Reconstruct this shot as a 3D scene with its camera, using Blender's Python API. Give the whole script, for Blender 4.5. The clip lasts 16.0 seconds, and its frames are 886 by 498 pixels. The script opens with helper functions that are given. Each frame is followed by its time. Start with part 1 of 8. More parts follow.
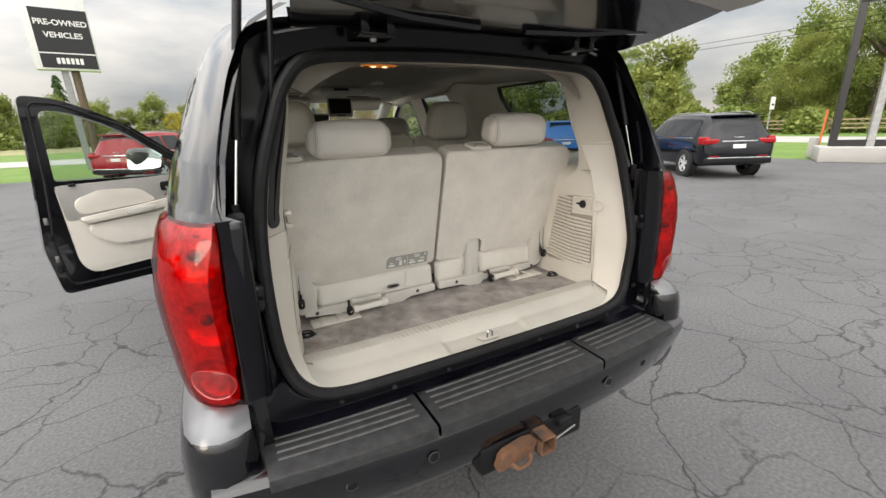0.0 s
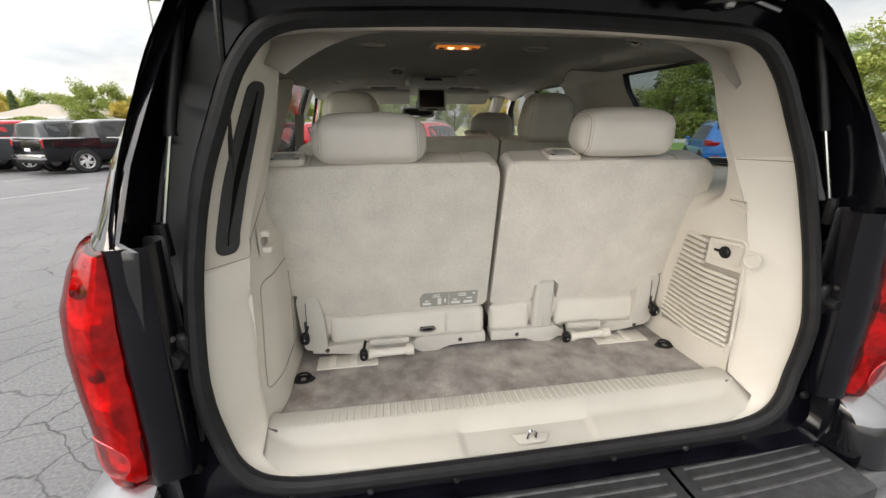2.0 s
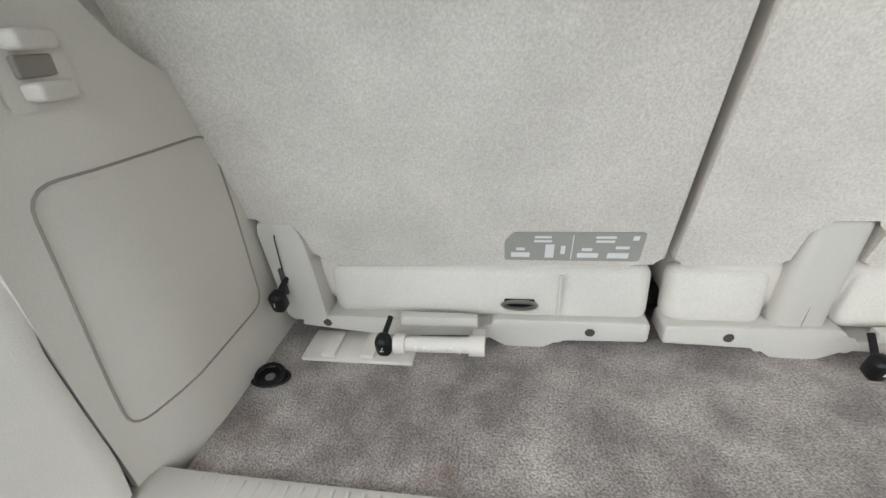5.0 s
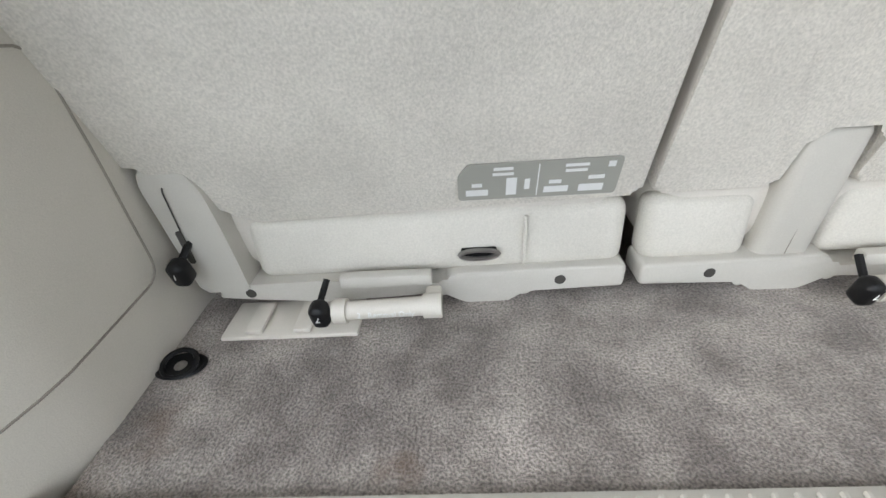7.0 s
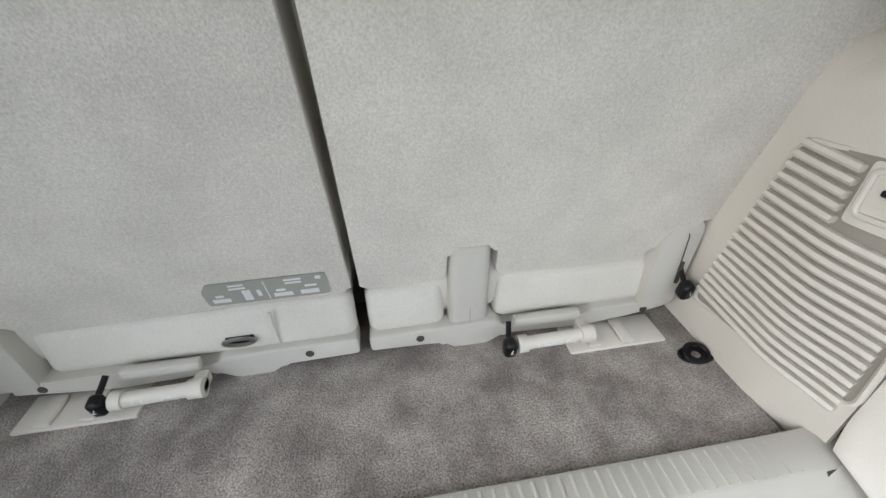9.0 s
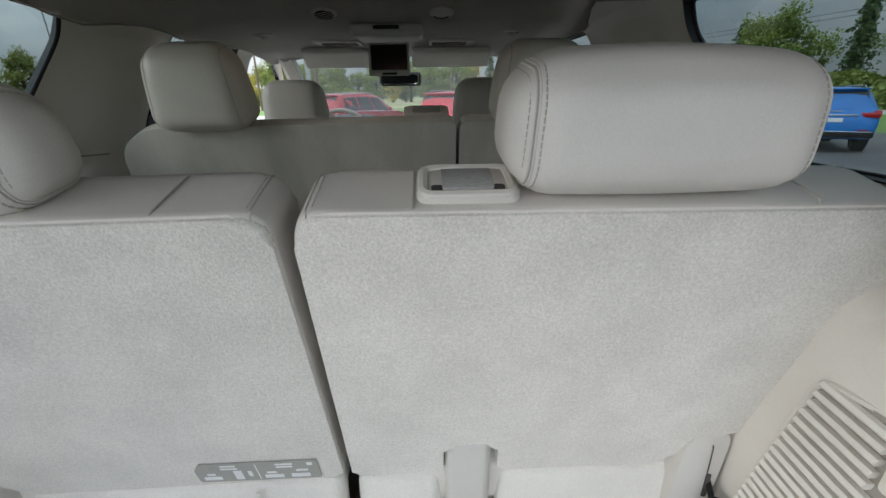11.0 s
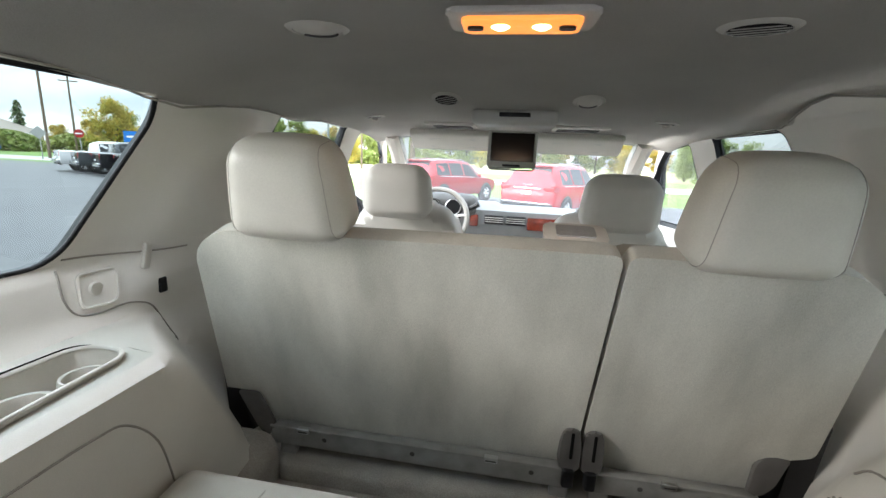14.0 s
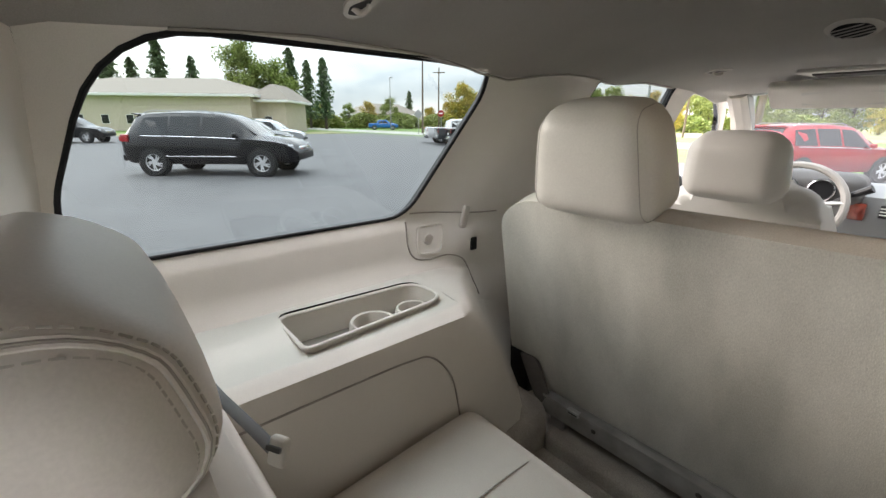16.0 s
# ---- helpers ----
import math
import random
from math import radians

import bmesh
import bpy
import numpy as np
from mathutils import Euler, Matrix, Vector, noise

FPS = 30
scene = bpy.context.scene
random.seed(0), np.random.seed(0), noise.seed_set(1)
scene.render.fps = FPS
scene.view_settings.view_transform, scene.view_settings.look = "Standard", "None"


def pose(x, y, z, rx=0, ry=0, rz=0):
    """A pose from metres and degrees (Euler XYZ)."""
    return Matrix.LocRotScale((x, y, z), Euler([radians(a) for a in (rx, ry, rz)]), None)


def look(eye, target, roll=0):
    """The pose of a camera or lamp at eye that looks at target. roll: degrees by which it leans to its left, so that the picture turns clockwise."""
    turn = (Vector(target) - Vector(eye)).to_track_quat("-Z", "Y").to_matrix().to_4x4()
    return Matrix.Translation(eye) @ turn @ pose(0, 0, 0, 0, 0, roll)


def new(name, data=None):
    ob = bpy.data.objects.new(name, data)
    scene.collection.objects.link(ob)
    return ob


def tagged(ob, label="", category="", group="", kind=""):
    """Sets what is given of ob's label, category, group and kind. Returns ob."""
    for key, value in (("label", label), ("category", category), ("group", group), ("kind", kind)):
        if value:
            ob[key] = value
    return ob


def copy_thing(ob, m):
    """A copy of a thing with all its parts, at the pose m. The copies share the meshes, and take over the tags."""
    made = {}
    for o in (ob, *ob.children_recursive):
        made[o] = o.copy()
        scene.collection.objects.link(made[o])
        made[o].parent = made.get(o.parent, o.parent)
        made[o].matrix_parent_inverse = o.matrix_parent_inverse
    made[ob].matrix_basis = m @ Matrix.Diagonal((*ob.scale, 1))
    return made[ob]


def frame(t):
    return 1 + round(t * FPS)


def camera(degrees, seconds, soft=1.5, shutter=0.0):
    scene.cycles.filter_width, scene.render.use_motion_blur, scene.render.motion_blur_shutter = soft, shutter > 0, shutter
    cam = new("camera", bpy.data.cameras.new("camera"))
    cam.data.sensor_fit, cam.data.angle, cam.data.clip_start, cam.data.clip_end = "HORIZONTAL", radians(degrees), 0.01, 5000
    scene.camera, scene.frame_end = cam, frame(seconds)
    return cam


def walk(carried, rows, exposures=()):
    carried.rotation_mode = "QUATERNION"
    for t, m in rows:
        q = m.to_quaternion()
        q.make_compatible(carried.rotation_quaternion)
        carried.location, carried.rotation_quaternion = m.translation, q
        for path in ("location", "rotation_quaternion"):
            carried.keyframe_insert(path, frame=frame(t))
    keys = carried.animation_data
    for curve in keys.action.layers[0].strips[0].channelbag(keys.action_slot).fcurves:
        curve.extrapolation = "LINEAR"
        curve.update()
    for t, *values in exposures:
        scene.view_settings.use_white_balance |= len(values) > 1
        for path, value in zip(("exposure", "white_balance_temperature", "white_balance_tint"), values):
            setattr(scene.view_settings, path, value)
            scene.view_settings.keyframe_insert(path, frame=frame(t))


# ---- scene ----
cam = camera(94.4, 16.0)
PATH = [
    (0, (-0.781, -1.008, 1.563), (0.111, 0.689, 0.993), -1.8),
    (0.5, (-0.689, -0.882, 1.582), (0.134, 0.854, 1.023), -1.3),
    (1, (-0.536, -0.837, 1.588), (0.137, 0.964, 1.039), -1.2),
    (1.5, (-0.415, -0.801, 1.585), (0.092, 1.051, 1.027), -0.8),
    (2, (-0.351, -0.674, 1.564), (-0.048, 1.218, 0.988), -0.3),
    (2.5, (-0.284, -0.536, 1.565), (-0.193, 1.359, 0.934), 0.1),
    (3, (-0.182, -0.415, 1.545), (-0.291, 1.455, 0.845), 0.1),
    (3.5, (-0.131, -0.317, 1.497), (-0.375, 1.511, 0.723), -0.4),
    (4, (-0.169, -0.199, 1.43), (-0.468, 1.589, 0.586), -1.4),
    (4.5, (-0.229, -0.068, 1.359), (-0.554, 1.694, 0.47), -3.4),
    (7, (-0.228, 0.098, 1.231), (-0.33, 1.756, 0.117), -4.8),
    (7.5, (-0.153, 0.065, 1.326), (-0.08, 1.706, 0.185), -3.1),
    (8, (-0.075, 0.019, 1.387), (0.156, 1.626, 0.219), -1.8),
    (10.5, (0.202, -0.002, 1.508), (0.381, 1.813, 0.686), -1.4),
    (11, (0.142, 0.057, 1.569), (0.211, 1.93, 0.869), -0.8),
    (11.5, (0.116, 0.117, 1.633), (0.089, 2.016, 1.006), 0.3),
    (12, (0.127, 0.156, 1.675), (-0.001, 2.073, 1.117), 0.4),
    (12.5, (0.111, 0.205, 1.699), (-0.073, 2.134, 1.205), 0.7),
    (13, (0.069, 0.286, 1.693), (-0.124, 2.227, 1.253), 1.1),
    (13.5, (0.03, 0.362, 1.682), (-0.195, 2.304, 1.258), 1.7),
    (14, (0.002, 0.438, 1.665), (-0.296, 2.37, 1.243), 2.6),
    (14.5, (-0.018, 0.478, 1.659), (-0.571, 2.339, 1.179), 3.4),
    (15, (-0.044, 0.498, 1.649), (-0.943, 2.201, 1.11), 3.3),
    (15.5, (-0.055, 0.501, 1.657), (-1.286, 1.966, 1.075), 2.3),
    (16, (-0.04, 0.505, 1.66), (-1.493, 1.746, 1.067), 0.6),
]
walk(cam, [(t, look(eye, target, roll)) for t, eye, target, roll in PATH],
     [(0, -0.07, 7250, 11), (1, -0.03, 7300, 11), (1.5, 0.06, 7350, 11), (2.5, 0.23, 6850, 10), (3, 0.21, 6600, 9), (3.5, 0.15, 6550, 9), (4.5, 0.22, 6500, 8), (7, 0.32, 6400, 8), (8.2, 0.1, 6300, 8), (10.5, -0.1, 6200, 8), (11, 0.04, 6150, 8), (11.5, 0.36, 6150, 9), (12, 0.84, 6250, 10), (12.5, 1.3, 6150, 10), (13.2, 1.9, 6250, 11), (14, 1.88, 6250, 11), (14.5, 1.76, 6200, 11), (15, 1.73, 6500, 13), (15.5, 1.54, 6750, 15), (16, 1.55, 6800, 17)])

# ---- daylight: an overcast sky with thin cloud, and a weak wide sun ----
world = bpy.data.worlds.new("sky")
world.use_nodes = True
scene.world = world
wn, wl = world.node_tree.nodes, world.node_tree.links
wn.clear()
w_out = wn.new("ShaderNodeOutputWorld")
w_bg = wn.new("ShaderNodeBackground")
w_sky = wn.new("ShaderNodeTexSky")
w_sky.sky_type, w_sky.sun_disc = "NISHITA", False
w_sky.sun_elevation, w_sky.sun_rotation = radians(19), radians(245)
w_co = wn.new("ShaderNodeTexCoord")
w_map = wn.new("ShaderNodeMapping")
w_map.inputs["Scale"].default_value = (1.6, 1.6, 5.0)
w_noise = wn.new("ShaderNodeTexNoise")
w_noise.inputs["Scale"].default_value, w_noise.inputs["Detail"].default_value = 1.7, 7.0
w_noise.inputs["Roughness"].default_value = 0.55
w_ramp = wn.new("ShaderNodeValToRGB")
w_ramp.color_ramp.elements[0].position, w_ramp.color_ramp.elements[0].color = 0.36, (4.6, 5.1, 5.8, 1)
w_ramp.color_ramp.elements[1].position, w_ramp.color_ramp.elements[1].color = 0.62, (8.4, 8.5, 8.7, 1)
w_mix = wn.new("ShaderNodeMix")
w_mix.data_type = "RGBA"
w_mix.inputs["Factor"].default_value = 0.88
wl.new(w_co.outputs["Generated"], w_map.inputs["Vector"])
wl.new(w_map.outputs["Vector"], w_noise.inputs["Vector"])
wl.new(w_noise.outputs["Fac"], w_ramp.inputs["Fac"])
wl.new(w_sky.outputs["Color"], w_mix.inputs["A"])
wl.new(w_ramp.outputs["Color"], w_mix.inputs["B"])
# an overcast sky is about three times as bright overhead as at the horizon
w_sep = wn.new("ShaderNodeSeparateXYZ")
wl.new(w_co.outputs["Generated"], w_sep.inputs["Vector"])
w_lift = wn.new("ShaderNodeMapRange")
w_lift.inputs["From Min"].default_value, w_lift.inputs["From Max"].default_value = 0.05, 0.9
w_lift.inputs["To Min"].default_value, w_lift.inputs["To Max"].default_value = 1.0, 4.1
wl.new(w_sep.outputs["Z"], w_lift.inputs["Value"])
w_mul = wn.new("ShaderNodeVectorMath")
w_mul.operation = "SCALE"
wl.new(w_mix.outputs["Result"], w_mul.inputs[0])
wl.new(w_lift.outputs["Result"], w_mul.inputs["Scale"])
# thin cloud glows in a wide halo towards the hidden sun
w_dot = wn.new("ShaderNodeVectorMath")
w_dot.operation = "DOT_PRODUCT"
w_dot.inputs[1].default_value = Vector((-16.3, -7.6, 6.2)).normalized()
wl.new(w_co.outputs["Generated"], w_dot.inputs[0])
w_halo = wn.new("ShaderNodeMapRange")
w_halo.interpolation_type = "SMOOTHSTEP"
w_halo.inputs["From Min"].default_value, w_halo.inputs["From Max"].default_value = -0.45, 0.9
w_halo.inputs["To Min"].default_value, w_halo.inputs["To Max"].default_value = 0.98, 2.2
wl.new(w_dot.outputs["Value"], w_halo.inputs["Value"])
w_sum = wn.new("ShaderNodeVectorMath")
w_sum.operation = "SCALE"
wl.new(w_mul.outputs["Vector"], w_sum.inputs[0])
wl.new(w_halo.outputs["Result"], w_sum.inputs["Scale"])
wl.new(w_sum.outputs["Vector"], w_bg.inputs["Color"])
w_bg.inputs["Strength"].default_value = 0.085
wl.new(w_bg.outputs["Background"], w_out.inputs["Surface"])

sun = new("sun", bpy.data.lights.new("sun", "SUN"))
sun.data.energy, sun.data.angle, sun.data.color = 0.9, radians(24), (1.0, 0.96, 0.9)
sun.matrix_world = look((-16.3, -7.6, 6.2), (0, 0, 0))


# ---- materials ----
def mat(name, color, rough=0.6, metal=0.0, var=0.12, scale=8.0, bump=0.0, bump_scale=60.0, spec=0.5,
        coat=0.0, color2=None, rand=0.0, stretch=(1, 1, 1), sheen=0.0, fine=0.0, fine_scale=300.0):
    m = bpy.data.materials.new(name)
    m.use_nodes = True
    n, l = m.node_tree.nodes, m.node_tree.links
    b = n["Principled BSDF"]
    b.inputs["Roughness"].default_value, b.inputs["Metallic"].default_value = rough, metal
    b.inputs["Specular IOR Level"].default_value = spec
    b.inputs["Coat Weight"].default_value, b.inputs["Coat Roughness"].default_value = coat, 0.04
    b.inputs["Sheen Weight"].default_value = sheen
    co = n.new("ShaderNodeTexCoord")
    mp = n.new("ShaderNodeMapping")
    mp.inputs["Scale"].default_value = stretch
    l.new(co.outputs["Object"], mp.inputs["Vector"])
    tex = n.new("ShaderNodeTexNoise")
    tex.inputs["Scale"].default_value, tex.inputs["Detail"].default_value = scale, 6.0
    l.new(mp.outputs["Vector"], tex.inputs["Vector"])
    mix = n.new("ShaderNodeMix")
    mix.data_type = "RGBA"
    c1 = color
    c2 = color2 or tuple(c * (1 - 2 * var) for c in color)
    mix.inputs["A"].default_value, mix.inputs["B"].default_value = (*c1, 1), (*c2, 1)
    rmp = n.new("ShaderNodeMapRange")
    rmp.inputs["From Min"].default_value, rmp.inputs["From Max"].default_value = 0.35, 0.7
    l.new(tex.outputs["Fac"], rmp.inputs["Value"])
    l.new(rmp.outputs["Result"], mix.inputs["Factor"])
    last = mix.outputs["Result"]
    if fine:
        ft = n.new("ShaderNodeTexNoise")
        ft.inputs["Scale"].default_value, ft.inputs["Detail"].default_value = fine_scale, 3.0
        l.new(mp.outputs["Vector"], ft.inputs["Vector"])
        fr = n.new("ShaderNodeMapRange")
        fr.inputs["From Min"].default_value, fr.inputs["From Max"].default_value = 0.3, 0.7
        fr.inputs["To Min"].default_value, fr.inputs["To Max"].default_value = 1 - fine, 1 + fine * 0.5
        l.new(ft.outputs["Fac"], fr.inputs["Value"])
        fm = n.new("ShaderNodeVectorMath")
        fm.operation = "SCALE"
        l.new(last, fm.inputs[0])
        l.new(fr.outputs["Result"], fm.inputs["Scale"])
        last = fm.outputs["Vector"]
    if rand:
        info = n.new("ShaderNodeObjectInfo")
        hs = n.new("ShaderNodeHueSaturation")
        rr = n.new("ShaderNodeMapRange")
        rr.inputs["To Min"].default_value, rr.inputs["To Max"].default_value = 1 - rand, 1 + rand
        l.new(info.outputs["Random"], rr.inputs["Value"])
        l.new(rr.outputs["Result"], hs.inputs["Value"])
        l.new(last, hs.inputs["Color"])
        last = hs.outputs["Color"]
    l.new(last, b.inputs["Base Color"])
    if bump:
        bt = n.new("ShaderNodeTexNoise")
        bt.inputs["Scale"].default_value, bt.inputs["Detail"].default_value = bump_scale, 4.0
        l.new(mp.outputs["Vector"], bt.inputs["Vector"])
        bp = n.new("ShaderNodeBump")
        bp.inputs["Strength"].default_value, bp.inputs["Distance"].default_value = bump, 0.004
        l.new(bt.outputs["Fac"], bp.inputs["Height"])
        l.new(bp.outputs["Normal"], b.inputs["Normal"])
    return m


def glass(name, tint=(0.5, 0.55, 0.53), gloss=0.045, glare_haze=0.0):
    m = bpy.data.materials.new(name)
    m.use_nodes = True
    n, l = m.node_tree.nodes, m.node_tree.links
    n.clear()
    out = n.new("ShaderNodeOutputMaterial")
    tr, gl, mx = n.new("ShaderNodeBsdfTransparent"), n.new("ShaderNodeBsdfGlossy"), n.new("ShaderNodeMixShader")
    tr.inputs["Color"].default_value = (*tint, 1)
    gl.inputs["Roughness"].default_value = 0.02
    fr = n.new("ShaderNodeLayerWeight")
    fr.inputs["Blend"].default_value = 0.5
    pw = n.new("ShaderNodeMath")
    pw.operation = "POWER"
    pw.inputs[1].default_value = 5.0
    ma = n.new("ShaderNodeMath")
    ma.operation = "MULTIPLY_ADD"
    ma.inputs[1].default_value, ma.inputs[2].default_value = 0.6, gloss
    l.new(fr.outputs["Facing"], pw.inputs[0])
    l.new(pw.outputs["Value"], ma.inputs[0])
    l.new(ma.outputs["Value"], mx.inputs["Fac"])
    l.new(tr.outputs["BSDF"], mx.inputs[1])
    l.new(gl.outputs["BSDF"], mx.inputs[2])
    last = mx.outputs["Shader"]
    if glare_haze:
        # a translucent mix veils the pane, standing in for glare and dashboard reflections
        veil, mf = n.new("ShaderNodeBsdfTranslucent"), n.new("ShaderNodeMixShader")
        veil.inputs["Color"].default_value = (0.8, 0.8, 0.8, 1)
        mf.inputs["Fac"].default_value = glare_haze
        l.new(last, mf.inputs[1])
        l.new(veil.outputs["BSDF"], mf.inputs[2])
        last = mf.outputs["Shader"]
    l.new(last, out.inputs["Surface"])
    return m


def glow(name, color, strength):
    m = bpy.data.materials.new(name)
    m.use_nodes = True
    b = m.node_tree.nodes["Principled BSDF"]
    b.inputs["Base Color"].default_value = (*color, 1)
    b.inputs["Emission Color"].default_value = (*color, 1)
    b.inputs["Emission Strength"].default_value = strength
    return m


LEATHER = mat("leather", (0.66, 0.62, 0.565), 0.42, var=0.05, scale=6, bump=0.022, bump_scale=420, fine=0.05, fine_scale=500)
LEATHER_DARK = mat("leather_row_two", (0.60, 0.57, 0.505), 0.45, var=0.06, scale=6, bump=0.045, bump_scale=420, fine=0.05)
PILE = mat("seat_back_carpet", (0.70, 0.66, 0.595), 0.95, var=0.06, scale=11, bump=0.4, bump_scale=380, sheen=0.3, fine=0.17, fine_scale=330)
PILE_TWO = mat("row_two_back_carpet", (0.63, 0.605, 0.53), 0.95, color2=(0.40, 0.385, 0.33), scale=4.0, stretch=(1.5, 1, 0.5), bump=0.22, bump_scale=340, sheen=0.25, fine=0.14, fine_scale=420)
CARPET = mat("floor_carpet", (0.215, 0.185, 0.167), 1.0, color2=(0.48, 0.43, 0.39), scale=15, bump=1.0, bump_scale=330, sheen=0.2, fine=0.6, fine_scale=330)
ROLL = mat("roll_cloth", (0.66, 0.63, 0.57), 0.85, var=0.05, scale=9, bump=0.25, bump_scale=300, fine=0.08, fine_scale=400)
BASE_G = mat("seat_base_plastic", (0.565, 0.54, 0.492), 0.5, var=0.05, scale=8, bump=0.12, bump_scale=600, fine=0.05, fine_scale=600)
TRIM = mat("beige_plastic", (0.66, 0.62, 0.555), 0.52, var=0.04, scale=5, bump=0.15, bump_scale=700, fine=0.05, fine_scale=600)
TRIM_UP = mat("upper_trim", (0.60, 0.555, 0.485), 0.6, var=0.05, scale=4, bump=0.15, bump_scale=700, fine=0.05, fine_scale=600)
TRIM_DARK = mat("trim_gap", (0.06, 0.055, 0.05), 0.8)
HEADLINER = mat("headliner", (0.58, 0.55, 0.50), 0.95, var=0.04, scale=5, bump=0.3, bump_scale=500, fine=0.08, fine_scale=500)
PLASTIC_G = mat("grey_plastic", (0.48, 0.465, 0.43), 0.5, var=0.05, scale=9, bump=0.1, bump_scale=500)
BLACK_P = mat("black_plastic", (0.008, 0.008, 0.009), 0.42, spec=0.3, var=0.2, scale=20, bump=0.1, bump_scale=400)
RUBBER = mat("rubber_seal", (0.012, 0.012, 0.013), 0.6, spec=0.25, var=0.25, scale=25, bump=0.2, bump_scale=150)
PAINT = mat("black_paint", (0.004, 0.004, 0.006), 0.16, var=0.2, scale=3, coat=1.0, spec=0.3)
JAMB = mat("painted_jamb", (0.005, 0.005, 0.008), 0.16, var=0.3, scale=12, coat=0.0, spec=0.3, bump=0.05, bump_scale=25)
STEP = mat("step_pad", (0.040, 0.041, 0.043), 0.6, spec=0.35, var=0.25, scale=30, bump=0.5, bump_scale=260, fine=0.3, fine_scale=350)
CHROME = mat("chrome", (0.75, 0.75, 0.76), 0.12, metal=1.0, var=0.03)
STEEL = mat("steel", (0.45, 0.44, 0.43), 0.35, metal=1.0, var=0.12, scale=30)
RUST = mat("rusty_steel", (0.16, 0.07, 0.03), 0.85, color2=(0.05, 0.035, 0.03), scale=25, bump=0.6, bump_scale=80)
ALLOY = mat("alloy", (0.62, 0.62, 0.63), 0.3, metal=0.35, var=0.06)
TYRE = mat("tyre", (0.02, 0.02, 0.021), 0.85, var=0.25, scale=20, bump=0.4, bump_scale=60)
def stain(m, spots, color):
    n, l = m.node_tree.nodes, m.node_tree.links
    b = n["Principled BSDF"]
    co = n.new("ShaderNodeTexCoord")
    nz = n.new("ShaderNodeTexNoise")
    nz.inputs["Scale"].default_value, nz.inputs["Detail"].default_value = 22.0, 5.0
    l.new(co.outputs["Object"], nz.inputs["Vector"])
    for (x, y, z), r, amount in spots:
        d = n.new("ShaderNodeVectorMath")
        d.operation = "DISTANCE"
        d.inputs[1].default_value = (x, y, z)
        l.new(co.outputs["Object"], d.inputs[0])
        ad = n.new("ShaderNodeMath")
        ad.operation = "MULTIPLY_ADD"
        ad.inputs[1].default_value = r * 2.2
        l.new(nz.outputs["Fac"], ad.inputs[0])
        l.new(d.outputs["Value"], ad.inputs[2])
        mr = n.new("ShaderNodeMapRange")
        mr.inputs["From Min"].default_value, mr.inputs["From Max"].default_value = r * 1.1, r * 1.9
        mr.inputs["To Min"].default_value, mr.inputs["To Max"].default_value = amount, 0.0
        l.new(ad.outputs["Value"], mr.inputs["Value"])
        mx = n.new("ShaderNodeMix")
        mx.data_type = "RGBA"
        mx.inputs["B"].default_value = (*color, 1)
        l.new(mr.outputs["Result"], mx.inputs["Factor"])
        l.new(b.inputs["Base Color"].links[0].from_socket, mx.inputs["A"])
        l.new(mx.outputs["Result"], b.inputs["Base Color"])


stain(CARPET, (((-0.30, 0.315, 0.836), 0.030, 0.75), ((-0.57, 0.36, 0.836), 0.05, 0.5), ((-0.62, 0.30, 0.836), 0.05, 0.6)), (0.13, 0.075, 0.045))
GLASS = glass("privacy_glass", (0.265, 0.305, 0.30))
GLASS_DOOR = glass("door_glass", (0.80, 0.85, 0.83))
GLASS_CLEAR = glass("windscreen_glass", (0.52, 0.56, 0.56), glare_haze=0.032)
GLASS_CAR = mat("car_window", (0.010, 0.013, 0.015), 0.05, var=0.3, scale=2, spec=0.4)
RED_LENS = mat("red_lens", (0.42, 0.002, 0.008), 0.25, color2=(0.22, 0.001, 0.004), scale=9, coat=0.8, spec=0.2, fine=0.25, fine_scale=70)
WHITE_P = mat("white_plastic", (0.75, 0.75, 0.74), 0.45, var=0.04)
WOOD_TRIM = mat("burl_trim", (0.16, 0.025, 0.012), 0.25, color2=(0.05, 0.008, 0.004), scale=18, coat=0.8)
SCREEN = mat("dark_screen", (0.008, 0.006, 0.006), 0.15, var=0.1)
CARPET_TWO = mat("footwell_carpet", (0.42, 0.385, 0.34), 1.0, var=0.15, scale=9, bump=0.8, bump_scale=300, fine=0.2)
SILL = mat("sill_plastic", (0.47, 0.445, 0.395), 0.42, var=0.05, scale=7, bump=0.08, bump_scale=500)
SEAM = mat("seam_thread", (0.46, 0.43, 0.38), 0.7)
PULL = mat("pull_webbing", (0.37, 0.362, 0.345), 0.5, var=0.05, scale=60, bump=0.2, bump_scale=700, stretch=(0.5, 1, 1), fine=0.15, fine_scale=300)
LABEL_G = mat("label_card", (0.34, 0.335, 0.30), 0.5, var=0.06)
DASH = mat("dash_plastic", (0.20, 0.205, 0.205), 0.6, var=0.06, bump=0.2, bump_scale=500)
DASH_DARK = mat("dash_dark", (0.06, 0.058, 0.055), 0.6, var=0.1, bump=0.2, bump_scale=500)
SLOT_G = mat("slot_plate", (0.040, 0.041, 0.044), 0.6, spec=0.3, var=0.12, bump=0.1, bump_scale=300)
STRIP_G = mat("jamb_strip_plastic", (0.022, 0.022, 0.025), 0.4, var=0.15, scale=30)
# for dark joint lines, and as painted shade in louvre gaps and recesses
TRIM_SLOT = mat("joint_and_shade_tone", (0.32, 0.29, 0.25), 0.7)
